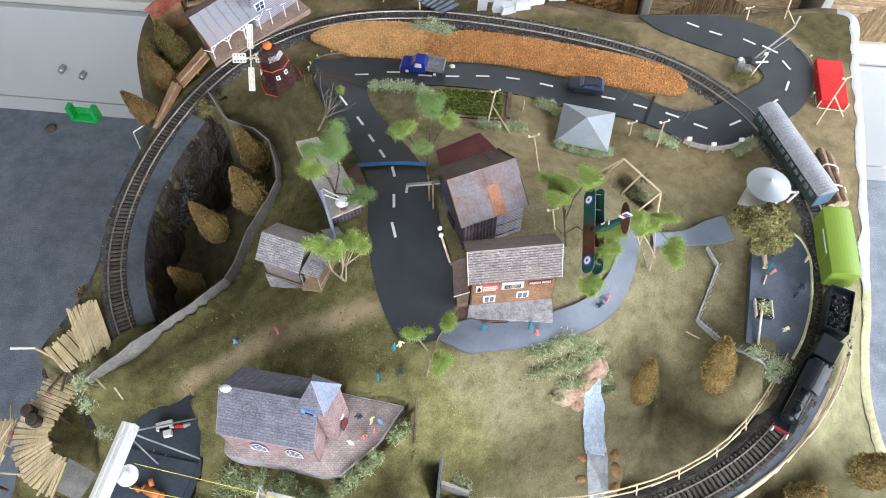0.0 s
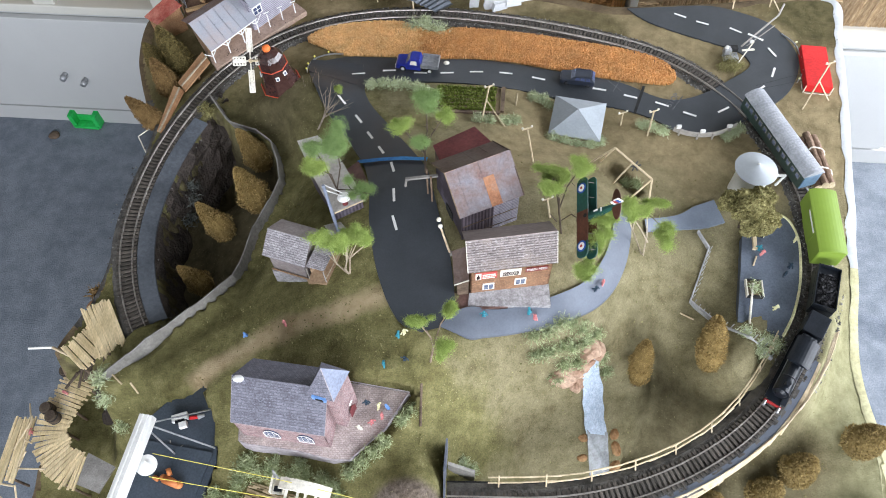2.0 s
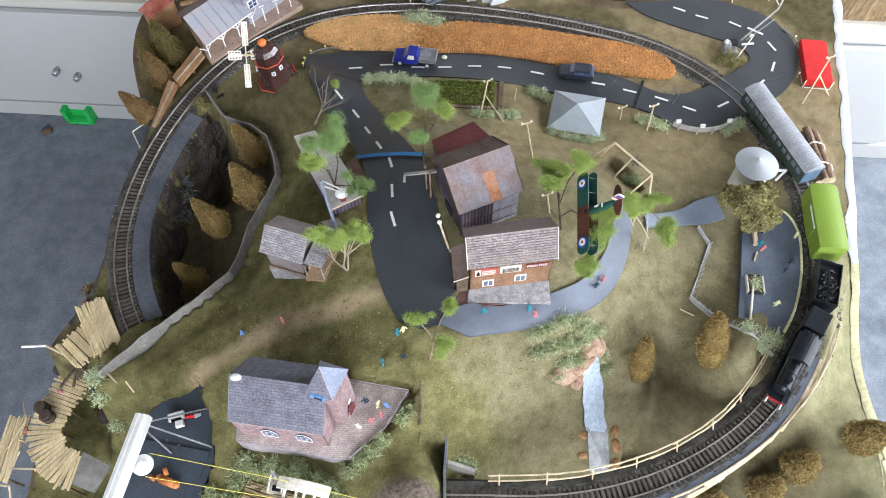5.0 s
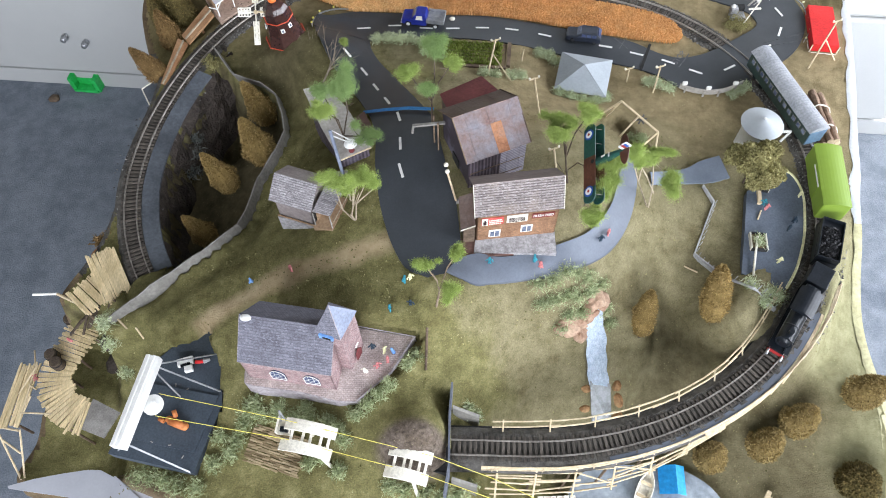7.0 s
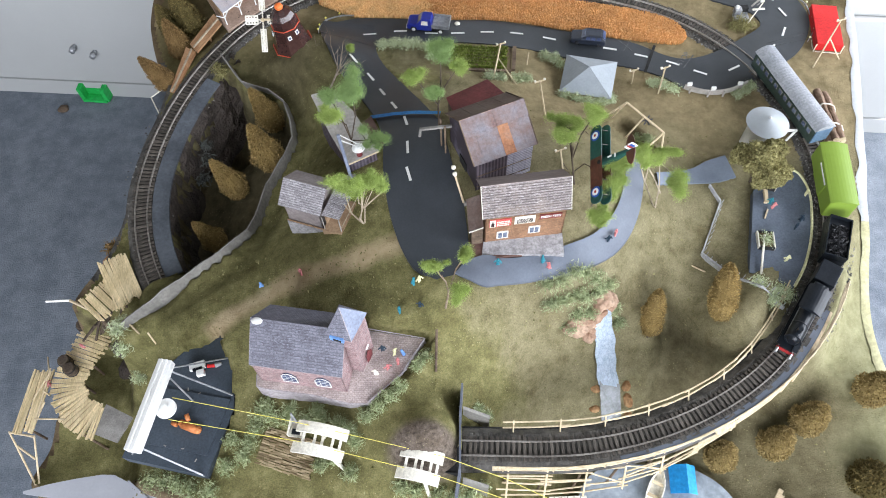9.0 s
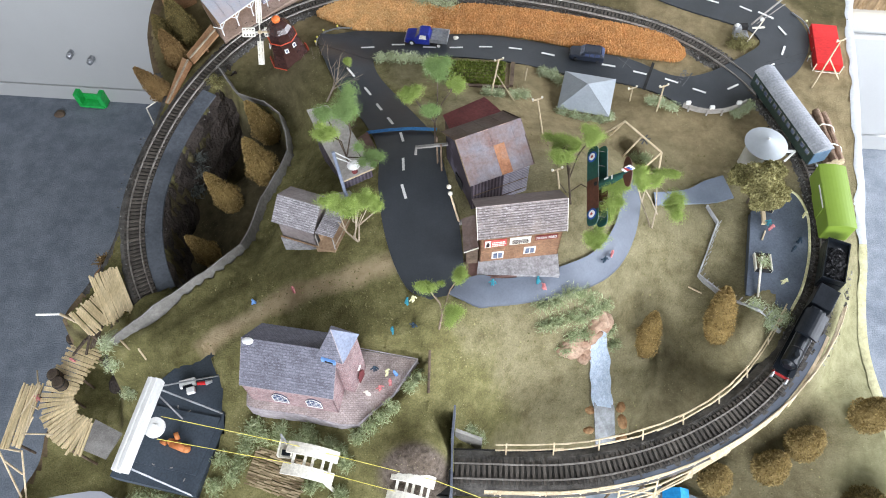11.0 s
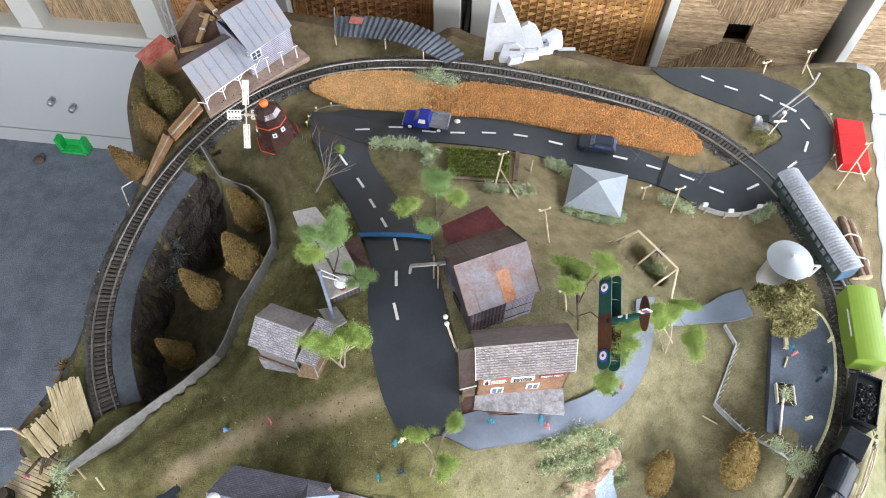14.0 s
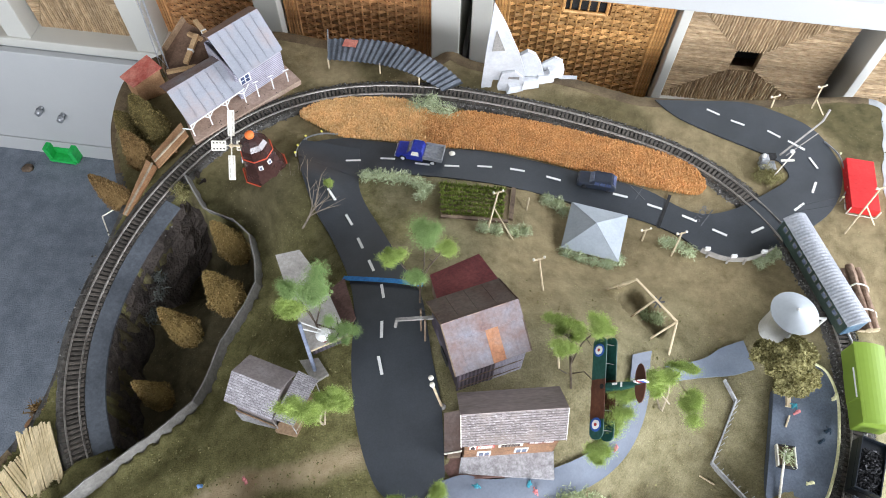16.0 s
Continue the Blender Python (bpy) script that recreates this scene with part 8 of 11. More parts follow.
def tree(label, foot, clumps, seed, leaf, bark="twig", n=2600, limbs=(), size=0.0021, scrub=False, stilts=()):
    """A wire tree with limbs that end in clumps of soft foliage. clumps: x, y, z, rx, ry, rz."""
    z = gz(*foot) - 0.003
    t = thing("tree", label, "tree", pose(*foot, z), group="green trees")
    rng = random.Random(seed)
    base = Vector((*foot, z))
    top = Vector([sum(c[i] for c in clumps) / len(clumps) for i in range(3)])
    fork = base.lerp(top, 0.42) + Vector((rng.uniform(-1, 1), rng.uniform(-1, 1), 0)) * 0.004
    if not stilts:
        part("trunk", rod(BM(), base, fork, 0.0015, 0.0012, seg=7), M[bark], t, world=True)
    for k, (a, b) in enumerate(stilts):
        bm = rod(BM(), base, a, 0.0012, 0.0010, seg=6)
        rod(bm, a, b, 0.0010, 0.0007, seg=6)
        rod(bm, b, clumps[k + 1][:3], 0.0007, 0.0004, seg=6)
        part("stilt", bm, M[bark], t, world=True)
    for c in clumps if not stilts else clumps[:1]:
        bm = BM()
        p = Vector(c[:3])
        mid = fork.lerp(p, 0.5) + Vector((rng.uniform(-1, 1), rng.uniform(-1, 1), 0)) * 0.006
        rod(bm, fork, mid, 0.0010, 0.0008, seg=5)
        rod(bm, mid, p, 0.001, 0.0005, seg=5)
        for _ in range(3):
            q = mid.lerp(p, rng.uniform(0.1, 0.9))
            rod(bm, q, q + Vector((rng.uniform(-1, 1), rng.uniform(-1, 1), rng.uniform(0, 0.8))) * 0.013, 0.0006, 0.0003, seg=4)
        part("limb", bm, M[bark], t, world=True)
    for a, b in limbs:
        part("limb", rod(BM(), a, b, 0.0008, 0.0005, seg=5), M[bark], t, world=True)
    inv = place_of(t).inverted()
    for k, c in enumerate(clumps):
        if scrub:
            V, F = leaves([(*c[:3], *(1.12 * r for r in c[3:]))], int(n * 1.3), size, seed * 10 + k, shell=0.62)
            V, F = foam(c, seed * 10 + k, V, F)
        else:
            V, F = wisps(c, int(20000 * (c[3] * c[4] / 0.00022) ** 0.8), seed * 10 + k)
        soup("foliage", [tuple(inv @ Vector(v)) for v in V], F, M[leaf[k % len(leaf)]], t)
    return t


tree("tree with dark and bright green clumps beside the shed", (-0.128, 0.520), [(-0.112, 0.507, 0.236, 0.018, 0.019, 0.019), (-0.142, 0.503, 0.194, 0.019, 0.014, 0.013), (-0.141, 0.516, 0.214, 0.014, 0.012, 0.011), (-0.094, 0.498, 0.152, 0.013, 0.012, 0.013)], 11, ("leaf_d", "leaf", "leaf_d", "leaf_d"), "darktwig")
tree("tree with soft green clumps behind the barn", (-0.012, 0.560), [(-0.006, 0.587, 0.210, 0.020, 0.019, 0.017), (-0.039, 0.579, 0.175, 0.016, 0.010, 0.010), (0.018, 0.588, 0.184, 0.013, 0.012, 0.012), (-0.016, 0.556, 0.167, 0.014, 0.011, 0.011)], 12, ("leaf_d", "leaf", "leaf", "leaf_d"), "darktwig")
tree("low bright green tree with a pale forked trunk by the hut", (-0.112, 0.414), [(-0.106, 0.396, 0.200, 0.010, 0.008, 0.008), (-0.122, 0.393, 0.200, 0.021, 0.012, 0.010), (-0.087, 0.416, 0.178, 0.015, 0.012, 0.011), (-0.098, 0.406, 0.186, 0.013, 0.010, 0.010)], 13, ("leaf", "leaf", "leaf", "leaf"), "palewood", limbs=[((-0.109, 0.424, 0.110), (-0.094, 0.424, 0.150)), ((-0.109, 0.424, 0.110), (-0.115, 0.422, 0.122)), ((-0.115, 0.422, 0.122), (-0.110, 0.412, 0.165)), ((-0.127, 0.422, 0.10), (-0.134, 0.424, 0.118)), ((-0.118, 0.416, 0.094), (-0.104, 0.428, 0.128))], stilts=[((-0.127, 0.422, 0.100), (-0.128, 0.420, 0.130)), ((-0.109, 0.424, 0.110), (-0.085, 0.425, 0.140)), ((-0.116, 0.416, 0.095), (-0.107, 0.420, 0.140))])
tree("sparse tree with pale green clumps behind the shop", (0.163, 0.462), [(0.147, 0.510, 0.158, 0.015, 0.012, 0.011), (0.179, 0.495, 0.187, 0.015, 0.014, 0.015), (0.142, 0.480, 0.166, 0.017, 0.008, 0.009), (0.160, 0.500, 0.165, 0.012, 0.010, 0.010)], 14, ("leaf", "leaf", "leaf", "leaf"), "darktwig", limbs=[((0.160, 0.480, 0.085), (0.172, 0.470, 0.12)), ((0.172, 0.470, 0.12), (0.178, 0.458, 0.128)), ((0.160, 0.480, 0.085), (0.145, 0.472, 0.12))])
tree("bright green tree on pale stilts beside the path", (0.281, 0.456), [(0.226, 0.440, 0.176, 0.017, 0.012, 0.012), (0.276, 0.474, 0.133, 0.017, 0.008, 0.009), (0.284, 0.438, 0.123, 0.017, 0.018, 0.014), (0.254, 0.458, 0.140, 0.014, 0.011, 0.010)], 15, ("leaf", "leaf", "leaf", "leaf"), "palewood", stilts=[((0.262, 0.476, 0.066), (0.251, 0.484, 0.094)), ((0.280, 0.466, 0.064), (0.276, 0.484, 0.098)), ((0.262, 0.476, 0.066), (0.264, 0.486, 0.096))])
tree("leaning tree with bright clumps over the path", (0.196, 0.420), [(0.199, 0.426, 0.172, 0.016, 0.012, 0.012), (0.190, 0.402, 0.160, 0.015, 0.016, 0.010), (0.177, 0.380, 0.138, 0.018, 0.013, 0.011)], 16, ("leaf", "leaf", "leaf"), "darktwig")
tree("small tree with round green clumps by the road's end", (-0.013, 0.294), [(-0.024, 0.322, 0.131, 0.013, 0.009, 0.008), (0.014, 0.334, 0.139, 0.010, 0.010, 0.008), (0.005, 0.293, 0.120, 0.013, 0.013, 0.011)], 17, ("leaf", "leaf", "leaf"), "twig")
# the scrubby tree beside the tank
tree("dense olive scrub tree beside the white tank", (0.440, 0.520), [(0.424, 0.506, 0.066, 0.020, 0.019, 0.018), (0.447, 0.518, 0.060, 0.018, 0.018, 0.018), (0.437, 0.490, 0.048, 0.018, 0.015, 0.016), (0.413, 0.528, 0.050, 0.014, 0.013, 0.014), (0.456, 0.500, 0.040, 0.017, 0.016, 0.018), (0.456, 0.540, 0.036, 0.013, 0.012, 0.014)], 18, ("scrub",), "darktwig", n=5200, size=0.0024, scrub=True)


def bare_tree():
    """Pale forked twigs that lean back over the turf."""
    foot = Vector((-0.183, 0.701, gz(-0.183, 0.701) - 0.003))
    t = thing("bare_tree", "leafless pale grey twig tree beside the road", "tree", pose(*foot))
    rng = random.Random(5)
    fork = Vector((-0.169, 0.714, 0.042))
    knee = Vector((-0.1905, 0.748, 0.029))
    part("trunk", rod(BM(), foot, fork, 0.0017, 0.0014, seg=7), M["greytwig"], t, world=True)
    part("trunk", rod(BM(), foot, knee, 0.0013, 0.0010, seg=7), M["greytwig"], t, world=True)
    limbs = ((fork, (-0.162, 0.728, 0.046), (-0.159, 0.766, 0.050), (-0.158, 0.780, 0.050)), (fork, (-0.166, 0.728, 0.046), (-0.179, 0.778, 0.044), (-0.183, 0.813, 0.040)), (fork, (-0.157, 0.722, 0.043), (-0.1435, 0.731, 0.040)),
             (fork, (-0.162, 0.727, 0.045), (-0.146, 0.743, 0.045), (-0.146, 0.765, 0.045)), (knee, (-0.198, 0.761, 0.031), (-0.208, 0.774, 0.034)), (knee, (-0.196, 0.762, 0.033), (-0.203, 0.778, 0.038)), (knee, (-0.1925, 0.772, 0.033), (-0.192, 0.806, 0.036)), (knee, (-0.177, 0.754, 0.036)))
    for chain in limbs:
        bm = BM()
        p, r = chain[0], 0.0011
        for q in chain[1:]:
            q = Vector(q)
            rod(bm, p, q, r, r * 0.7, seg=6)
            for _ in range(2):
                c = p.lerp(q, rng.uniform(0.35, 0.95))
                e = (q - p).normalized() * rng.uniform(0.012, 0.026) + Vector((rng.uniform(-1, 1), rng.uniform(-0.4, 1), rng.uniform(-0.2, 0.5))) * 0.010
                rod(bm, c, c + e, r * 0.45, r * 0.22, seg=5)
            p, r = q, r * 0.66
        part("limb", bm, M["greytwig"], t, world=True)
    inv = place_of(t).inverted()
    V, F = wisps((-0.147, 0.767, 0.045, 0.0075, 0.009, 0.007), 5500, 77)
    soup("foliage", [tuple(inv @ Vector(v)) for v in V], F, M["leaf"], t, "one green tuft")


bare_tree()


def twigs(blobs, n, length, width, seed):
    """Springy bits of lichen: bent ribbons that start inside the clump and curl out of it."""
    rng = np.random.default_rng(seed)
    V, F = [], []
    for b in blobs:
        for _ in range(n):
            d = rng.normal(size=3)
            d[2] = abs(d[2]) * 0.9
            d /= np.linalg.norm(d)
            p = np.array(b[:3]) + d * np.array(b[3:]) * rng.uniform(0.05, 1.2)
            d = d * 0.5 + rng.normal(0, 0.9, 3)
            d /= np.linalg.norm(d)
            w = np.cross(d, rng.normal(size=3))
            w = w / np.linalg.norm(w) * width * rng.uniform(0.6, 1.5)
            i = len(V)
            for k in range(4):
                V += [tuple(p - w * (1 - k * 0.22)), tuple(p + w * (1 - k * 0.22))]
                d = d + rng.normal(0, 0.8, 3)
                d /= np.linalg.norm(d)
                p = p + d * length / 3 * rng.uniform(0.6, 1.3)
            for k in range(3):
                F.append((i + 2 * k, i + 2 * k + 1, i + 2 * k + 3, i + 2 * k + 2))
    return V, F


def bush(label, spots, seed, mat="lichen", n=170, length=0.0065, width=0.00045):
    """spots: x, y, radius, height."""
    x, y = spots[0][:2]
    t = thing("bush", label, "bush", pose(x, y, gz(x, y)), group="lichen bushes")
    inv = place_of(t).inverted()
    blobs = [(px, py, gz(px, py) + h * 0.3, r, r, h * 0.6) for px, py, r, h in spots]
    V, F = twigs(blobs, n, length, width, seed)
    soup("foliage", [tuple(inv @ Vector(v)) for v in V], F, M[mat], t)


BUSHES = [
    ("pale green lichen hedge beside the road", [(-0.098, 0.801, 0.011, 0.014), (-0.080, 0.803, 0.011, 0.014), (-0.062, 0.799, 0.012, 0.015), (-0.044, 0.798, 0.012, 0.014), (-0.027, 0.790, 0.011, 0.012), (-0.012, 0.780, 0.010, 0.012), (-0.018, 0.764, 0.009, 0.011)]),
    ("lichen bush between rail and straw field", [(-0.030, 0.954, 0.015, 0.022), (-0.005, 0.948, 0.018, 0.024), (0.018, 0.941, 0.015, 0.020), (-0.008, 0.965, 0.014, 0.016)]),
    ("lichen at the foot of the pavilion", [(0.185, 0.684, 0.010, 0.010), (0.203, 0.677, 0.010, 0.011), (0.222, 0.671, 0.011, 0.011), (0.240, 0.668, 0.010, 0.010), (0.258, 0.678, 0.009, 0.010)]),
    ("lichen bush behind the pavilion", [(0.180, 0.775, 0.010, 0.010), (0.165, 0.778, 0.010, 0.009), (0.190, 0.764, 0.009, 0.010)]),
    ("lichen tuft below the crop field", [(0.069, 0.705, 0.009, 0.009), (0.086, 0.703, 0.009, 0.009), (0.112, 0.705, 0.010, 0.009), (0.128, 0.712, 0.009, 0.009)]),
    ("lichen bush below the road's bend", [(0.345, 0.708, 0.011, 0.012), (0.360, 0.698, 0.011, 0.011), (0.330, 0.712, 0.009, 0.010)]),
    ("lichen bush under the crash barrier", [(0.472, 0.692, 0.010, 0.012), (0.459, 0.684, 0.009, 0.010), (0.484, 0.700, 0.009, 0.010)]),
    ("olive bush inside the road's bend", [(0.500, 0.842, 0.013, 0.014), (0.514, 0.833, 0.011, 0.013), (0.503, 0.827, 0.010, 0.011), (0.489, 0.832, 0.010, 0.010)]),
    ("olive bush at the head of the ravine", [(-0.376, 0.786, 0.011, 0.012), (-0.367, 0.775, 0.010, 0.012)]),
    ("lichen hedge below the church", [(-0.236, 0.202, 0.010, 0.014), (-0.205, 0.197, 0.010, 0.013), (-0.172, 0.193, 0.010, 0.013), (-0.243, 0.193, 0.012, 0.014), (-0.225, 0.188, 0.012, 0.013), (-0.247, 0.178, 0.010, 0.011), (-0.256, 0.160, 0.011, 0.012), (-0.205, 0.187, 0.011, 0.013), (-0.185, 0.182, 0.011, 0.014), (-0.166, 0.180, 0.010, 0.013), (-0.262, 0.145, 0.010, 0.010)]),
    ("lichen tuft at the terrace foot", [(-0.145, 0.175, 0.008, 0.009), (-0.110, 0.178, 0.010, 0.011), (-0.096, 0.187, 0.010, 0.012), (-0.082, 0.197, 0.010, 0.012), (-0.070, 0.208, 0.009, 0.012)]),
    ("lichen tuft at the terrace corner", [(-0.037, 0.246, 0.008, 0.010), (-0.048, 0.232, 0.008, 0.011)]),
    ("lichen round the cable tower's foot", [(-0.132, 0.165, 0.009, 0.012), (-0.124, 0.150, 0.010, 0.012), (-0.150, 0.135, 0.009, 0.011), (-0.130, 0.118, 0.010, 0.011), (-0.166, 0.130, 0.009, 0.010)]),
    ("lichen round the second cable tower", [(-0.070, 0.100, 0.011, 0.013), (-0.055, 0.095, 0.011, 0.013), (-0.030, 0.093, 0.012, 0.013), (-0.010, 0.095, 0.012, 0.013), (0.008, 0.098, 0.012, 0.014), (0.022, 0.108, 0.010, 0.012)]),
    ("lichen tuft inside the portal's wing wall", [(0.022, 0.196, 0.009, 0.010), (0.033, 0.192, 0.009, 0.009)]),
    ("grey-green weeds below the paper wall", [(-0.440, 0.325, 0.011, 0.020), (-0.437, 0.308, 0.011, 0.022), (-0.432, 0.290, 0.012, 0.022), (-0.430, 0.272, 0.011, 0.018)]),
    ("grey-green weeds along the pad", [(-0.395, 0.135, 0.014, 0.014), (-0.372, 0.130, 0.014, 0.014), (-0.350, 0.123, 0.013, 0.014), (-0.328, 0.113, 0.013, 0.013), (-0.300, 0.108, 0.012, 0.012), (-0.283, 0.135, 0.011, 0.012), (-0.277, 0.165, 0.010, 0.011)]),
    ("big lichen bush above the waterfall", [(0.118, 0.336, 0.013, 0.018), (0.135, 0.340, 0.014, 0.020), (0.152, 0.350, 0.015, 0.020), (0.170, 0.352, 0.014, 0.018), (0.186, 0.350, 0.013, 0.016), (0.140, 0.322, 0.014, 0.018), (0.158, 0.330, 0.013, 0.016), (0.122, 0.318, 0.012, 0.014), (0.205, 0.352, 0.011, 0.012)]),
    ("lichen tuft beside the waterfall", [(0.213, 0.330, 0.011, 0.014), (0.222, 0.318, 0.010, 0.012), (0.178, 0.318, 0.010, 0.012), (0.148, 0.300, 0.010, 0.011), (0.160, 0.312, 0.011, 0.016), (0.172, 0.330, 0.012, 0.016), (0.190, 0.340, 0.009, 0.014)]),
    ("lichen bush below the car park", [(0.425, 0.333, 0.013, 0.015), (0.441, 0.332, 0.011, 0.013), (0.412, 0.320, 0.012, 0.013), (0.402, 0.345, 0.010, 0.010)]),
    ("dark tuft in the hollow by the frame", [(0.283, 0.592, 0.009, 0.010), (0.294, 0.583, 0.009, 0.009)]),
]
for k, (label, spots) in enumerate(BUSHES):
    bush(label, spots, 100 + k, "scrub" if "olive" in label else "lichen_o" if any(w in label for w in ("church", "terrace", "tower", "pad", "dark tuft", "waterfall")) else "lichen", n=380)
for k, (x, y, s, z) in enumerate(((-0.425, 0.650, 0.013, -0.068), (-0.430, 0.622, 0.012, -0.082), (-0.420, 0.672, 0.010, -0.055))):
    i = share_near(x, y)
    x, y = line[i] - side[i] * (0.040 - 0.12 * z)
    t = thing("bush", "dark grey bush on the rock face", "bush", pose(x, y, z), group="bushes in the ravine")
    V, F = twigs([(0, 0, 0, s, s, s)], 160, 0.010, 0.0009, 300 + k)
    soup("foliage", V, F, M["lichen_d"], t)

t = thing("bush", "rust-brown scrub on the board's dark edge", "bush", pose(-0.472, 0.462, -0.022))
V, F = twigs([(-0.013, -0.004, 0, 0.012, 0.008, 0.008), (0.0, 0.0, 0, 0.013, 0.009, 0.009), (0.012, 0.006, 0, 0.012, 0.008, 0.008)], 420, 0.010, 0.0010, 330)
soup("foliage", V, F, M["needle_r"], t)


# ---- fields ----
def straw_field():
    ring = [tuple(p) for p in spline([(-0.216, 0.938), (-0.165, 0.966), (-0.07, 0.972), (-0.035, 0.962), (0.005, 0.936), (0.04, 0.946), (0.067, 0.946), (0.156, 0.930), (0.244, 0.906), (0.33, 0.880), (0.388, 0.852), (0.405, 0.816), (0.388, 0.799), (0.35, 0.804), (0.30, 0.815), (0.209, 0.839), (0.145, 0.856), (0.081, 0.867), (0.007, 0.872), (-0.087, 0.883), (-0.144, 0.889), (-0.188, 0.915)], 0.006, closed=True)]
    rng = np.random.default_rng(9)
    x = rng.uniform(-0.22, 0.41, 150000)
    y = rng.uniform(0.79, 0.98, 150000)
    ok = inside(ring, x, y)
    x, y = x[ok][:44000], y[ok][:44000]
    row = np.round(x / 0.0042 + 0.2 * np.sin(y * 160))
    x = x * 0.5 + (row - 0.2 * np.sin(y * 160)) * 0.0042 * 0.5
    z = ground(x, y)
    h = 0.0068 + 0.0014 * rng.random(len(x)) + 0.0006 * (np.sin(row * 2.4 + y * 190) > 0.1)
    west = x < -0.018 + 0.006 * np.sin(y * 300)
    for pick, mat, label in ((west, "straw_g", "golden end of the straw bristle field"), (~west, "straw", "strip field of rust-orange straw bristles")):
        V, F = [], []
        for px, py, pz, ph in zip(x[pick], y[pick], z[pick], h[pick]):
            a = rng.uniform(0, 6.28)
            lx, ly = rng.normal(0, 0.0009, 2)
            i = len(V)
            w = rng.uniform(0.0009, 0.0014)
            for k in range(3):
                V.append((px + w * math.cos(a + 2.1 * k), py + w * math.sin(a + 2.1 * k), pz + 0.001))
            for k in range(3):
                V.append((px + lx + 0.8 * w * math.cos(a + 0.5 + 2.1 * k), py + ly + 0.8 * w * math.sin(a + 0.5 + 2.1 * k), pz + ph * (1 - 0.07 * k)))
            F += [(i + k, i + (k + 1) % 3, i + 3 + (k + 1) % 3, i + 3 + k) for k in range(3)] + [(i + 3, i + 4, i + 5)]
        tagged(soup("straw_field", V, F, M[mat]), label, "field", kind="stuff")


straw_field()


def crop_field():
    t = [(0.006, 0.795), (0.112, 0.790), (0.104, 0.728), (0.010, 0.724)]
    bm = BM()
    q = [(x, y, gz(x, y) + 0.0035) for x, y in t]
    slab(bm, q[::-1], 0.012)
    bmesh.ops.recalc_face_normals(bm, faces=bm.faces[:])
    bed = thing("crop_field", "small field of green crop rows in a dark bed", "field", pose(0.06, 0.76, gz(0.06, 0.76)))
    part("bed", bm, M["earth"], bed, world=True)
    rng = np.random.default_rng(12)
    inv = place_of(bed).inverted()
    for r in range(7):
        V, F = [], []
        for _ in range(700):
            u = rng.random() * 0.90 + 0.02
            v = (r + 0.5 + rng.normal(0, 0.16)) / 7
            a = np.array(t[0]) * (1 - u) + np.array(t[1]) * u
            b = np.array(t[3]) * (1 - u) + np.array(t[2]) * u
            p = a * (1 - v) + b * v
            z = q[0][2] * (1 - u) * (1 - v) + q[1][2] * u * (1 - v) + q[2][2] * u * v + q[3][2] * (1 - u) * v
            d = rng.normal(0, 0.6, 3) + np.array([0, 0, 1.2])
            d = d / np.linalg.norm(d) * rng.uniform(0.004, 0.008)
            w = np.cross(d, rng.normal(size=3))
            w = w / np.linalg.norm(w) * 0.0011
            o = np.array([p[0], p[1], z - 0.001])
            i = len(V)
            V += [tuple(inv @ Vector(o - w)), tuple(inv @ Vector(o + w)), tuple(inv @ Vector(o + d))]
            F.append((i, i + 1, i + 2))
        soup("crop_row", V, F, M["crop"], bed)
    part("border", beam(BM(), (q[2][0] + 0.004, q[2][1], q[2][2]), (q[1][0] + 0.004, q[1][1], q[1][2] + 0.001), 0.006, 0.004), M["darkwood"], bed, "dark brown border", world=True)
    part("border", beam(BM(), (q[3][0], q[3][1] - 0.003, q[3][2]), (q[2][0], q[2][1] - 0.003, q[2][2]), 0.004, 0.004), M["darkwood"], bed, "dark brown border", world=True)


crop_field()


def turf():
    """Loose tufts of flock on the green slopes."""
    rng = np.random.default_rng(21)
    n = 9000
    x, y = rng.uniform(-0.45, 0.5, n), rng.uniform(0.12, 0.62, n)
    road = [tuple(p) for p in RA_L] + [tuple(p) for p in RA_R[::-1]]
    ok = ~inside(road, x, y) & ~inside(RAVINE, x, y) & ((x < -0.02) | (rng.random(n) < 0.25))
    ok &= ~((x > -0.26) & (x < -0.03) & (y > 0.185) & (y < 0.3))
    for a, b, r in ((-0.34, 0.2, 0.085), (-0.11, 0.54, 0.06), (-0.19, 0.44, 0.045), (0.09, 0.43, 0.09), (0.07, 0.52, 0.08), (0.2, 0.40, 0.05)):
        ok &= np.hypot(x - a, y - b) > r
    ok &= away(line[::4], x, y) > 0.032
    x, y = x[ok], y[ok]
    z = ground(x, y)
    V, F = [], []
    for px, py, pz in zip(x, y, z):
        s, a = rng.uniform(0.0007, 0.0017), rng.uniform(0, 6.28)
        i = len(V)
        for k in range(3):
            V.append((px + s * math.cos(a + 2.1 * k), py + s * math.sin(a + 2.1 * k), pz - 0.0005))
        V.append((px + rng.normal(0, 0.0008), py + rng.normal(0, 0.0008), pz + s * 1.1))
        F += [(i, i + 1, i + 3), (i + 1, i + 2, i + 3), (i + 2, i, i + 3)]
    ob = soup("turf_tufts", V, F, M["tuft"])
    tagged(ob, "loose tufts of olive and yellowish flock on the ground", "grass", kind="stuff")


M["tuft"] = island_mat("olive_flock", (0.10, 0.095, 0.032), (0.19, 0.175, 0.07), (0.34, 0.31, 0.15))
turf()


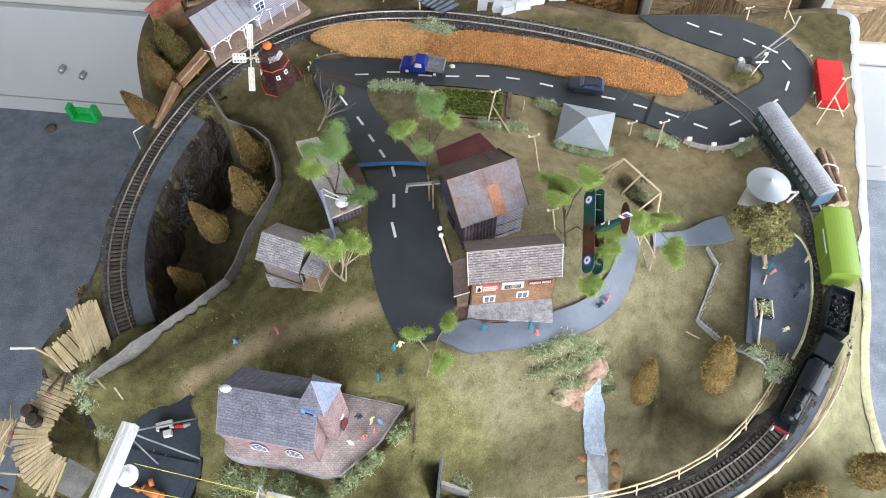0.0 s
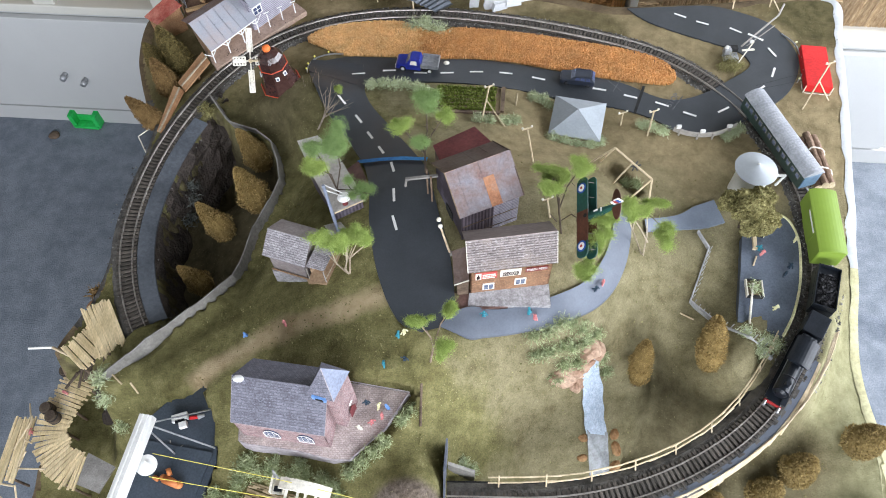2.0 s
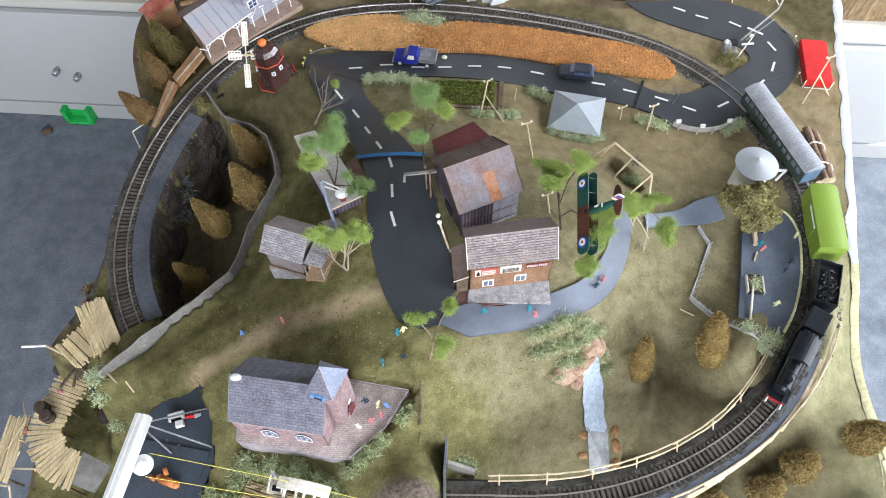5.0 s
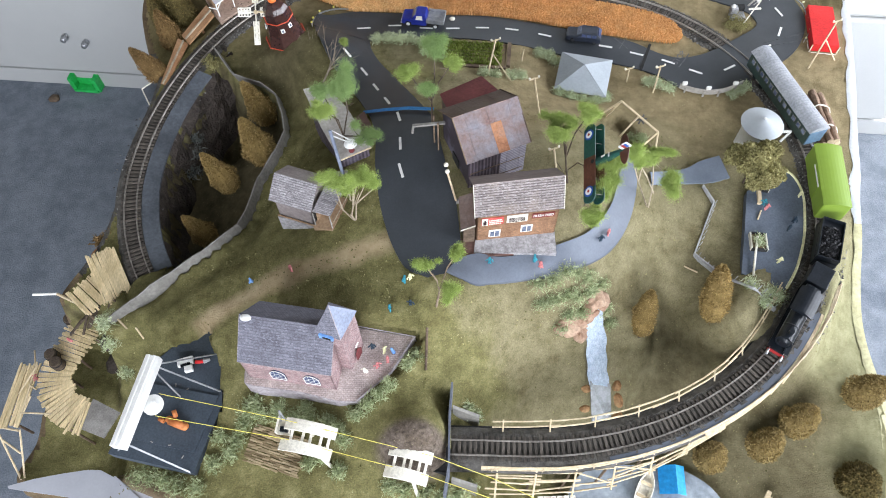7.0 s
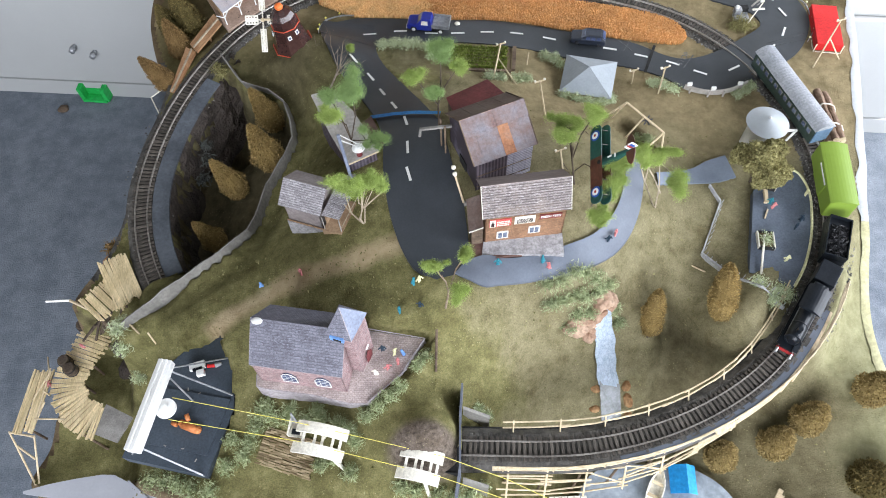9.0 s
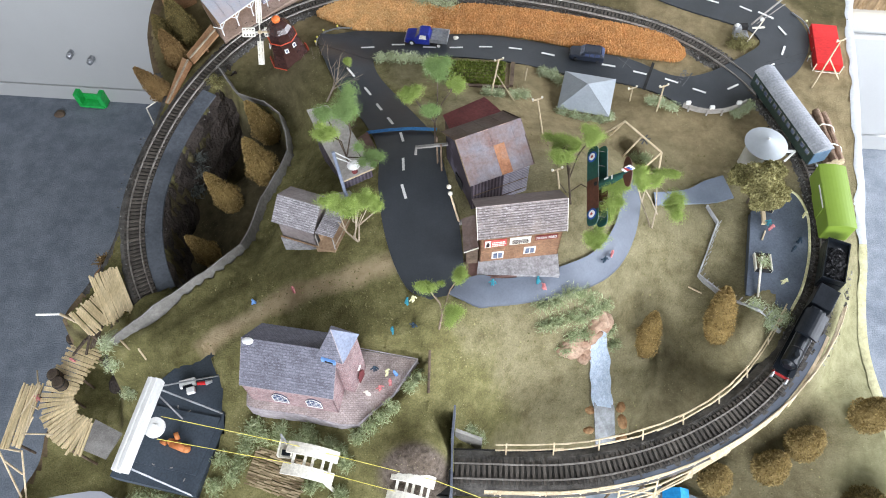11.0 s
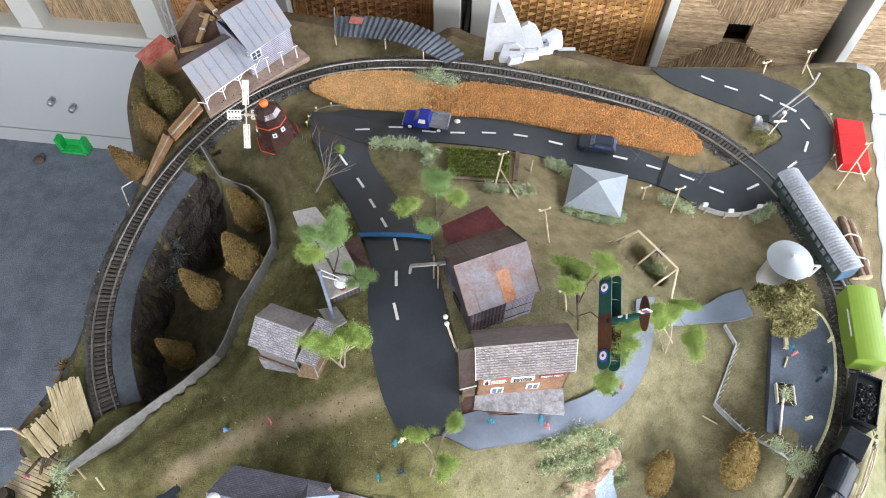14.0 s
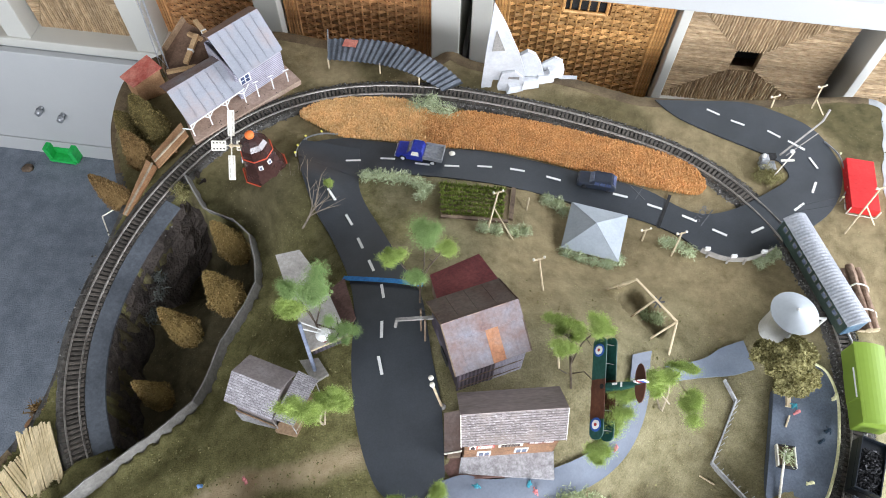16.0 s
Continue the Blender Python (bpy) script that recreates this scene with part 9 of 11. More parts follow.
# ---- train ----
def arc_bm(width, z0, z1, length, rows=9, ribs=0, end_cap=True):
    """A roof that is arched across and runs along x."""
    bm = BM()
    n = max(ribs, 1) * 2 + 1
    ringset = []
    for i in range(n):
        x = -length / 2 + length * i / (n - 1)
        lift = 0.0004 if ribs and i % 2 else 0
        ringset.append([bm.verts.new((x, width * (k / (rows - 1) - 0.5), z0 + lift + (z1 - z0) * (1 - (2 * k / (rows - 1) - 1) ** 2))) for k in range(rows)])
    for a, b in zip(ringset[:-1], ringset[1:]):
        for k in range(rows - 1):
            bm.faces.new((a[k], b[k], b[k + 1], a[k + 1]))
    for r in (ringset[0], ringset[-1]):
        bm.faces.new(r)
    bm.faces.new([r[0] for r in ringset] + [r[-1] for r in ringset[::-1]])
    bmesh.ops.recalc_face_normals(bm, faces=bm.faces[:])
    return bm


def on_track(i, j):
    a, b = Vector((*line[i % len(line)], 0)), Vector((*line[j % len(line)], 0))
    d = b - a
    return Matrix.Translation((a + b) / 2) @ Matrix.Rotation(math.atan2(d.y, d.x), 4, "Z"), d.length


def wheels(t, xs, r=0.0058, spoked=False):
    for x in xs:
        axle = part("axle", rod(BM(), (x, -0.0082, r), (x, 0.0082, r), 0.001), M["steel"], t)
        for s in (-1, 1):
            w = part("wheel", cone(BM(), r, r, 0.0024, m=pose(x, s * 0.0082 + 0.0012, r, 90, 0, 0), seg=20), M["black"], t)
            part("rim", cone(BM(), r + 0.0006, r + 0.0006, 0.0006, m=pose(x, s * 0.0070 + 0.0003, r, 90, 0, 0), seg=20), M["steel"], w)


def train():
    M["coach"] = rough_mat("dark_green_coach_paint", (0.022, 0.04, 0.034), (0.036, 0.06, 0.05), 30, 300, 0.4, bumps=0.05, spec=0.5)
    M["coachroof"] = rough_mat("pale_grey_roof_paint", (0.25, 0.265, 0.29), (0.36, 0.37, 0.395), 24, 300, 0.6, bumps=0.1)
    M["coachend"] = rough_mat("steel_blue_paint", (0.08, 0.15, 0.24), (0.13, 0.22, 0.33), 30, 300, 0.4)
    M["coal"] = island_mat("black_coal", (0.008, 0.008, 0.009), (0.02, 0.02, 0.022), (0.05, 0.05, 0.054), 0.35)
    a, b = share_near(0.5400, 0.5760), share_near(0.5010, 0.7370)
    m, length = on_track(a, b)
    t = thing("coach", "dark green coach with pale ribbed grey roof on the track", "railway coach", m)
    L = 0.166
    part("body", box(BM(), (L, 0.030, 0.028), (0, 0, 0.011), bev=0.001), M["coach"], t)
    part("roof", arc_bm(0.0345, 0.039, 0.047, L + 0.003, ribs=36), M["coachroof"], t, "pale grey ribbed roof")
    part("underframe", box(BM(), (L - 0.01, 0.018, 0.004), (0, 0, 0.007)), M["matblack"], t)
    for s in (-1, 1):
        part("end_panel", box(BM(), (0.0012, 0.027, 0.026), (s * (L / 2 + 0.0006), 0, 0.012)), M["coachend"], t, "steel blue coach end")
        for k in range(12):
            w = part("window", box(BM(), (0.0080, 0.0008, 0.0080), (-0.0715 + 0.013 * k, s * 0.0153, 0.0250)), M["greycard"], t)
            part("pane", box(BM(), (0.0068, 0.0006, 0.0068), (-0.0715 + 0.013 * k, s * 0.0156, 0.0253)), M["glass"], w)
        part("coupling", rod(BM(), (s * L / 2, 0, 0.009), (s * (L / 2 + 0.012), 0, 0.009), 0.0012), M["steel"], t)
    wheels(t, (-0.062, -0.042, 0.042, 0.062))
    a, b = share_near(0.5315, 0.4440), share_near(0.5450, 0.5400)
    m, _ = on_track(a, b)
    t = thing("goods_van", "lime green covered goods van on the track", "railway van", m)
    L = 0.1035
    bm = box(BM(), (L, 0.037, 0.034), (0, 0, 0.011), bev=0.0025)
    part("body", bm, M["lime"], t)
    part("roof", arc_bm(0.0375, 0.044, 0.0475, L + 0.0005, ribs=0), M["lime"], t)
    for s in (-1, 1):
        d = part("door", box(BM(), (0.040, 0.0012, 0.028), (0, s * 0.0188, 0.013)), M["lime"], t)
        part("bar", box(BM(), (0.038, 0.0010, 0.0022), (0, s * 0.0198, 0.038)), M["white"], d, "white bar")
        part("coupling", rod(BM(), (s * L / 2, 0, 0.009), (s * (L / 2 + 0.010), 0, 0.009), 0.0012), M["steel"], t)
    part("underframe", box(BM(), (L - 0.01, 0.018, 0.004), (0, 0, 0.007)), M["matblack"], t)
    wheels(t, (-0.032, 0.032))
    # tender and engine run towards the bridge
    a, b = share_near(0.5020, 0.3660), share_near(0.5270, 0.4240)
    m, _ = on_track(b, a)
    t = thing("tender", "black coal tender behind the steam engine", "tender", m)
    part("tank", box(BM(), (0.066, 0.029, 0.016), (0, 0, 0.012), bev=0.001), M["black"], t)
    for s in (-1, 1):
        part("side_plate", box(BM(), (0.064, 0.0012, 0.009), (0, s * 0.0139, 0.028)), M["black"], t)
    for x in (-0.0315, 0.0315):
        part("end_plate", box(BM(), (0.0012, 0.027, 0.009), (x, 0, 0.028)), M["black"], t)
    part("rear_deck", box(BM(), (0.012, 0.026, 0.004), (-0.025, 0, 0.028)), M["black"], t)
    part("underframe", box(BM(), (0.060, 0.018, 0.006), (0, 0, 0.006)), M["matblack"], t)
    rng = np.random.default_rng(5)
    V, F = [], []
    for _ in range(900):
        x, y = rng.uniform(-0.018, 0.030), rng.uniform(-0.0125, 0.0125)
        z = 0.029 + 0.006 * (1 - (y / 0.0135) ** 2) + rng.uniform(-0.001, 0.001)
        s = rng.uniform(0.0008, 0.0022)
        q = rng.normal(size=(4, 3)) * s + np.array([x, y, z])
        i = len(V)
        V += [tuple(v) for v in q]
        F += [(i, i + 1, i + 2), (i, i + 1, i + 3), (i + 1, i + 2, i + 3), (i, i + 2, i + 3)]
    soup("coal", V, F, M["coal"], t, "heap of glossy black coal", "stuff")
    part("coal_bed", box(BM(), (0.05, 0.026, 0.003), (0.006, 0, 0.0285)), M["coal"], t)
    wheels(t, (-0.022, 0.0, 0.022))
    a, b = share_near(0.4085, 0.2480), share_near(0.4960, 0.3570)
    m, length = on_track(b, a)
    t = thing("steam_engine", "black model steam engine with red buffer beam", "locomotive", m @ Matrix.Diagonal((1, 0.84, 1, 1)))
    H = length / 2
    part("frame", box(BM(), (2 * H - 0.006, 0.020, 0.006), (0, 0, 0.008)), M["black"], t)
    for s in (-1, 1):
        part("running_board", box(BM(), (2 * H - 0.012, 0.0075, 0.0014), (0.002, s * 0.0118, 0.0150)), M["black"], t)
        part("handrail", rod(BM(), (-H + 0.052, s * 0.0122, 0.027), (H - 0.022, s * 0.0118, 0.027), 0.0005, seg=5), M["steel"], t)
    part("boiler", rod(BM(), (-H + 0.045, 0, 0.0262), (H - 0.018, 0, 0.0258), 0.0118, 0.0112, seg=26), M["black"], t, smooth=False)
    part("firebox", box(BM(), (0.032, 0.0235, 0.022), (-H + 0.058, 0, 0.0155), bev=0.004), M["black"], t)
    part("smokebox", rod(BM(), (H - 0.030, 0, 0.0258), (H - 0.012, 0, 0.0258), 0.0121, seg=26), M["black"], t)
    part("smokebox_door", rod(BM(), (H - 0.012, 0, 0.0258), (H - 0.009, 0, 0.0258), 0.0095, 0.006, seg=20), M["black"], t)
    part("chimney", cone(BM(), 0.0040, 0.0036, 0.0085, (H - 0.020, 0, 0.0365), seg=16), M["black"], t)
    part("dome", ball(BM(), 0.0052, (0.002, 0, 0.0372), (1.1, 1, 0.9)), M["black"], t, smooth=True)
    part("safety_valve", cone(BM(), 0.0014, 0.001, 0.005, (-H + 0.060, 0.0018, 0.0370), seg=8), M["steel"], t)
    part("safety_valve", cone(BM(), 0.0014, 0.001, 0.005, (-H + 0.060, -0.0018, 0.0370), seg=8), M["steel"], t)
    cab = part("cab", box(BM(), (0.034, 0.031, 0.026), (-H + 0.024, 0, 0.0130), bev=0.001), M["black"], t)
    part("cab_roof", arc_bm(0.0335, 0.039, 0.0445, 0.040), M["black"], cab)
    part("cab_opening", box(BM(), (0.0012, 0.025, 0.020), (-H + 0.0068, 0, 0.017)), M["matblack"], cab)
    for k, x in enumerate((0.066, 0.088, 0.108)):
        part("boiler_band", rod(BM(), (-H + x, 0, 0.0261), (-H + x + 0.001, 0, 0.0261), 0.0121, seg=26), M["steel_d"], t)
    part("buffer_beam", box(BM(), (0.0018, 0.026, 0.0042), (H - 0.002, 0, 0.0085)), M["red_d"], t, "red buffer beam")
    for s in (-1, 1):
        part("buffer", rod(BM(), (H - 0.001, s * 0.0105, 0.0115), (H + 0.006, s * 0.0105, 0.0115), 0.0020), M["steel"], t)
        part("cylinder", rod(BM(), (H - 0.032, s * 0.0125, 0.0095), (H - 0.014, s * 0.0125, 0.0095), 0.0042, seg=14), M["black"], t)
        part("connecting_rod", rod(BM(), (-0.026, s * 0.0118, 0.0085), (H - 0.03, s * 0.0118, 0.0092), 0.0009), M["steel"], t)
    wheels(t, (-0.030, -0.006, 0.018), 0.0085)
    wheels(t, (H - 0.022, H - 0.036), 0.0042)


M["red_d"] = rough_mat("dull_red_paint", (0.28, 0.02, 0.022), (0.38, 0.03, 0.03), 30, 300, 0.6, bumps=0.1)
M["steel_d"] = rough_mat("dark_steel", (0.05, 0.05, 0.055), (0.09, 0.09, 0.095), 40, 300, 0.4, metal=0.4)
train()


# ---- road vehicles ----
def car_wheels(t, xs, w, r, hub):
    for x in xs:
        for s in (-1, 1):
            k = part("wheel", cone(BM(), r, r, 0.0036, m=pose(x, s * w / 2 + 0.0018, r, 90, 0, 0), seg=18), M["matblack"], t)
            part("hub", cone(BM(), r * 0.6, r * 0.5, 0.0010, m=pose(x, s * (w / 2 + 0.0018) + (0.0010 if s > 0 else 0), r, 90, 0, 0), seg=14), hub, k)


def shell(bm, sections):
    """A body lofted along x through rings of (x, half width, sill z, shoulder z, roof half width, roof z)."""
    rings = []
    for x, w, z0, z1, wr, z2 in sections:
        rings.append([bm.verts.new(p) for p in ((x, -w, z0), (x, -w, z1), (x, -wr, z2), (x, wr, z2), (x, w, z1), (x, w, z0))])
    for a, b in zip(rings[:-1], rings[1:]):
        for k in range(6):
            bm.faces.new((a[k], a[(k + 1) % 6], b[(k + 1) % 6], b[k]))
    bm.faces.new(rings[0])
    bm.faces.new(rings[-1][::-1])
    bmesh.ops.recalc_face_normals(bm, faces=bm.faces[:])
    bmesh.ops.bevel(bm, geom=[e for e in bm.edges if e.calc_face_angle(0) > 0.4], offset=0.0006, segments=2, affect="EDGES")
    return bm


def vehicles():
    z = gz(-0.027, 0.850) + 0.0035
    t = thing("pickup_truck", "blue toy pickup truck with silver flatbed on the road", "truck", pose(-0.027, 0.850, z, 0, 0, 169))
    cab = part("cab", shell(BM(), [(0.031, 0.0115, 0.004, 0.0105, 0.010, 0.011), (0.029, 0.0125, 0.0035, 0.0125, 0.0105, 0.0135), (0.014, 0.0130, 0.0035, 0.0140, 0.0110, 0.0150), (0.0065, 0.0130, 0.0035, 0.0145, 0.0105, 0.0235), (-0.0085, 0.0130, 0.0035, 0.0145, 0.0105, 0.0240), (-0.0105, 0.0130, 0.0035, 0.0140, 0.0110, 0.0170)]), M["blue"], t)
    part("windscreen", slab(BM(), [(0.0135, -0.0100, 0.0158), (0.0135, 0.0100, 0.0158), (0.0078, 0.0094, 0.0226), (0.0078, -0.0094, 0.0226)], -0.0006, (1, 0, 0.6)), M["glass"], cab)
    for s in (-1, 1):
        part("side_window", slab(BM(), [(0.0070, s * 0.0130, 0.0155), (-0.0048, s * 0.0130, 0.0155), (-0.0042, s * 0.0115, 0.0222), (0.0052, s * 0.0115, 0.0222)], -0.0006, (0, s, 0.2)), M["offwhite"], cab)
    bed = part("flatbed", box(BM(), (0.029, 0.027, 0.0030), (-0.0255, 0, 0.0100), bev=0.0005), M["steel"], t, "silver flatbed")
    for s in (-1, 1):
        part("side_board", box(BM(), (0.029, 0.0014, 0.0052), (-0.0255, s * 0.0132, 0.0128)), M["steel"], bed)
    part("tail_board", box(BM(), (0.0014, 0.0265, 0.0052), (-0.0396, 0, 0.0128)), M["steel"], bed)
    part("chassis", box(BM(), (0.056, 0.014, 0.004), (-0.008, 0, 0.0045)), M["matblack"], t)
    part("bumper", box(BM(), (0.0016, 0.024, 0.003), (0.0318, 0, 0.004)), M["steel"], t)
    for s in (-1, 1):
        part("headlight", cone(BM(), 0.0016, 0.0014, 0.001, m=pose(0.0312, s * 0.008, 0.0085, 0, 90, 0), seg=12), M["white"], t)
    car_wheels(t, (0.0195, -0.026), 0.0225, 0.0052, M["white"])
    z = gz(0.241, 0.812) + 0.004
    t = thing("car", "dark slate-blue toy station wagon on the road", "car", pose(0.241, 0.812, z, 0, 0, 168))
    M["carpaint"] = rough_mat("dark_slate_blue_paint", (0.020, 0.026, 0.042), (0.032, 0.04, 0.062), 30, 300, 0.28, bumps=0.03, spec=0.6)
    body = part("body", shell(BM(), [(0.029, 0.0105, 0.003, 0.0085, 0.009, 0.0095), (0.026, 0.0118, 0.0028, 0.0105, 0.010, 0.0115), (0.012, 0.0122, 0.0028, 0.0115, 0.0105, 0.0128), (0.005, 0.0122, 0.0028, 0.0120, 0.0098, 0.0188), (-0.020, 0.0122, 0.0028, 0.0120, 0.0098, 0.0190), (-0.027, 0.0118, 0.003, 0.0115, 0.0098, 0.0135)]), M["carpaint"], t)
    part("windscreen", slab(BM(), [(0.0115, -0.0094, 0.0134), (0.0115, 0.0094, 0.0134), (0.0060, 0.0088, 0.0182), (0.0060, -0.0088, 0.0182)], -0.0006, (1, 0, 0.8)), M["glass"], body)
    part("rear_window", slab(BM(), [(-0.0262, 0.0090, 0.0142), (-0.0262, -0.0090, 0.0142), (-0.0214, -0.0086, 0.0184), (-0.0214, 0.0086, 0.0184)], -0.0006, (-1, 0, 0.8)), M["windowblue"], body)
    for s in (-1, 1):
        for x in (0.001, -0.0075, -0.016):
            part("side_window", slab(BM(), [(x + 0.0036, s * 0.0120, 0.0132), (x - 0.0036, s * 0.0120, 0.0132), (x - 0.0033, s * 0.0105, 0.0178), (x + 0.0030, s * 0.0105, 0.0178)], -0.0006, (0, s, 0.3)), M["windowblue"], body)
        part("roof_rail", rod(BM(), (0.001, s * 0.0080, 0.0197), (-0.018, s * 0.0080, 0.0197), 0.0004, seg=5), M["steel_d"], body)
    car_wheels(t, (0.0175, -0.0175), 0.0205, 0.0045, M["steel_d"])
    # red box wagon
    z = gz(0.622, 0.80)
    t = thing("container", "red painted box container on the board's edge", "container", pose(0.637, 0.818, z - 0.001, 0, 0, -10))
    part("box", box(BM(), (0.041, 0.092, 0.015), (0.0, 0, 0.002), bev=0.001), M["red"], t)
    for a, b in (((-0.021, -0.0475, 0.0), (0.021, -0.0475, 0.0)), ((-0.0213, -0.0475, 0.0), (-0.0213, -0.0475, 0.016)), ((0.0213, -0.0475, 0.0), (0.0213, -0.0475, 0.016)), ((-0.0213, -0.043, 0.0), (-0.0213, 0.043, 0.0)), ((0.0213, -0.043, 0.0), (0.0213, 0.043, 0.0))):
        part("edge_strip", rod(BM(), a, b, 0.0010, seg=6), M["offwhite"], t)
    for y in (-0.03, 0.03):
        for x in (-0.017, 0.017):
            part("foot", box(BM(), (0.004, 0.006, 0.003), (x, y, 0.0)), M["matblack"], t)
    # logs
    t = thing("log_pile", "bundle of bark-covered logs tied with cord", "logs", pose(0.586, 0.632, gz(0.586, 0.632)))
    rng = random.Random(3)
    for k, (x, z, r) in enumerate(((-0.0105, 0.0055, 0.0060), (0.000, 0.0060, 0.0062), (0.0105, 0.0050, 0.0056), (-0.0045, 0.0150, 0.0052), (0.0062, 0.0140, 0.0048))):
        y0, y1 = -0.046 + rng.uniform(-0.003, 0.003), 0.046 + rng.uniform(-0.004, 0.004)
        bm = BM()
        rings = []
        for i in range(8):
            c = Vector((x + 0.0006 * math.sin(i * 2 + k), y0 + (y1 - y0) * i / 7, z))
            rr = [r * (1 + 0.07 * math.sin(i * 1.7 + k) + 0.05 * math.sin(3 * a + i)) for a in range(11)]
            rings.append([bm.verts.new(c + Vector((rr[a] * math.cos(a * 2 * math.pi / 11), 0, rr[a] * math.sin(a * 2 * math.pi / 11)))) for a in range(11)])
        for p, q in zip(rings[:-1], rings[1:]):
            for a in range(11):
                bm.faces.new((p[a], p[(a + 1) % 11], q[(a + 1) % 11], q[a]))
        bm.faces.new(rings[0])
        bm.faces.new(rings[-1])
        bmesh.ops.recalc_face_normals(bm, faces=bm.faces[:])
        log = part("log", bm, M["bark"], t)
        part("cut_end", cone(BM(), r * 0.93, r * 0.93, 0.0008, m=pose(x, y0 - 0.0001, z, 90, 0, 0), seg=11), M["wood"], log, "pale cut end")
    for y in (-0.024, 0.014):
        bm = BM()
        pts = [(-0.017, y - 0.004, 0.003), (-0.0165, y, 0.012), (-0.007, y + 0.003, 0.0208), (0.003, y + 0.002, 0.0200), (0.012, y, 0.0150), (0.0170, y - 0.002, 0.006)]
        for a, b in zip(pts[:-1], pts[1:]):
            rod(bm, a, b, 0.0012, seg=6)
        part("cord", bm, M["offwhite"], t, "pale cord")


M["bark"] = rough_mat("brown_bark", (0.19, 0.12, 0.082), (0.37, 0.255, 0.185), 70, 300, 0.9, bumps=0.8, depth=0.002, own=0.15)
vehicles()


# ---- car park ----
def car_park():
    ring = [(0.398, 0.366), (0.452, 0.342), (0.474, 0.372), (0.494, 0.412), (0.507, 0.452), (0.514, 0.490), (0.510, 0.520), (0.499, 0.531), (0.480, 0.538), (0.470, 0.528), (0.436, 0.497), (0.418, 0.433)]
    bm = slab(BM(), [(x, y, 0.0015) for x, y in ring], 0.012)
    bmesh.ops.recalc_face_normals(bm, faces=bm.faces[:])
    lot = single("car_park", bm, M["path_d"], "blue-grey card car park with pale yellow edge", "car park", "structure")
    bm = BM()
    pts = spline([(0.452, 0.342), (0.474, 0.372), (0.494, 0.412), (0.507, 0.452), (0.5145, 0.490), (0.510, 0.520), (0.499, 0.5315), (0.480, 0.5385)], 0.004)
    for a, b in zip(pts[:-1], pts[1:]):
        rod(bm, (*a, 0.0015), (*b, 0.0015), 0.0019, seg=6)
    part("kerb", bm, M["paleyellow"], lot, "pale yellow kerb")
    for k, (x, y, rz) in enumerate(((0.461, 0.506, -20), (0.4305, 0.412, -8))):
        t = thing("planter", "dark planter box filled with pale green lichen", "planter", pose(x, y, 0.0015, 0, 0, rz), group="planters on the car park")
        s = 1.0 if k else 0.75
        for a in (-1, 1):
            part("side", box(BM(), (0.0016, 0.026 * s, 0.007), (a * 0.0105 * s, 0, 0)), M["offwhite"], t)
            part("side", box(BM(), (0.021 * s, 0.0016, 0.007), (0, a * 0.0125 * s, 0)), M["matblack"], t)
        part("soil", box(BM(), (0.020 * s, 0.024 * s, 0.004), (0, 0, 0)), M["earth"], t)
        V, F = twigs([(0, 0, 0.006, 0.009 * s, 0.011 * s, 0.006)], 130, 0.008, 0.0006, 50 + k)
        soup("foliage", V, F, M["lichen"], t)
    for k, (a, b, r) in enumerate((((0.4290, 0.418, 0.010), (0.4115, 0.361, 0.004), 0.0016), ((0.447, 0.463, 0.004), (0.4395, 0.449, 0.003), 0.0012))):
        single("stick", rod(BM(), a, b, r), M["offwhite"] if k == 0 else M["wood"], "thin pale stick lying on the car park", "stick", group="sticks on the car park")
    t = thing("bench", "small pale wooden bench on the car park", "bench", pose(0.449, 0.484, 0.0015, 0, 0, -10))
    part("seat", box(BM(), (0.006, 0.022, 0.0014), (0, 0, 0.004)), M["wood"], t)
    part("backrest", box(BM(), (0.0012, 0.022, 0.005), (-0.0032, 0, 0.0055)), M["wood"], t)
    for y in (-0.009, 0.009):
        part("leg", box(BM(), (0.005, 0.0014, 0.004), (0, y, 0)), M["wood"], t)
    # paling round the meadow
    t = thing("picket_fence", "crooked white paper fence with thin pickets", "fence", pose(0.36, 0.42, 0))
    pts = [(0.374, 0.507), (0.386, 0.482), (0.3495, 0.409), (0.377, 0.366), (0.401, 0.336), (0.432, 0.313)]
    for p, q in zip(pts[:-1], pts[1:]):
        z0, z1 = gz(*p), gz(*q)
        part("rail", strip_wall(BM(), [p, q], [z0 - 0.003, z1 - 0.003], [z0 + 0.0080, z1 + 0.0080], 0.0020), M["palegrey"], t, world=True)
    rng = random.Random(4)
    for p, q in zip(pts[1:-1], pts[2:]):
        n = int(math.hypot(q[0] - p[0], q[1] - p[1]) / 0.0075)
        for i in range(n):
            f = (i + 0.5) / n
            x, y = p[0] + (q[0] - p[0]) * f, p[1] + (q[1] - p[1]) * f
            z = gz(x, y)
            part("picket", rod(BM(), (x + 0.003, y + 0.001, z - 0.001), (x + 0.0055 + rng.uniform(-0.001, 0.001), y + 0.003, z + 0.011), 0.0006, seg=5), M["palegrey"], t, world=True)


M["palegrey"] = rough_mat("grey_white_paper", (0.30, 0.305, 0.31), (0.47, 0.475, 0.48), 60, 300, 0.7, bumps=0.15)
M["path_d"] = rough_mat("slate_card", (0.085, 0.103, 0.135), (0.125, 0.15, 0.19), 12, 420, 0.6, bumps=0.12)
car_park()


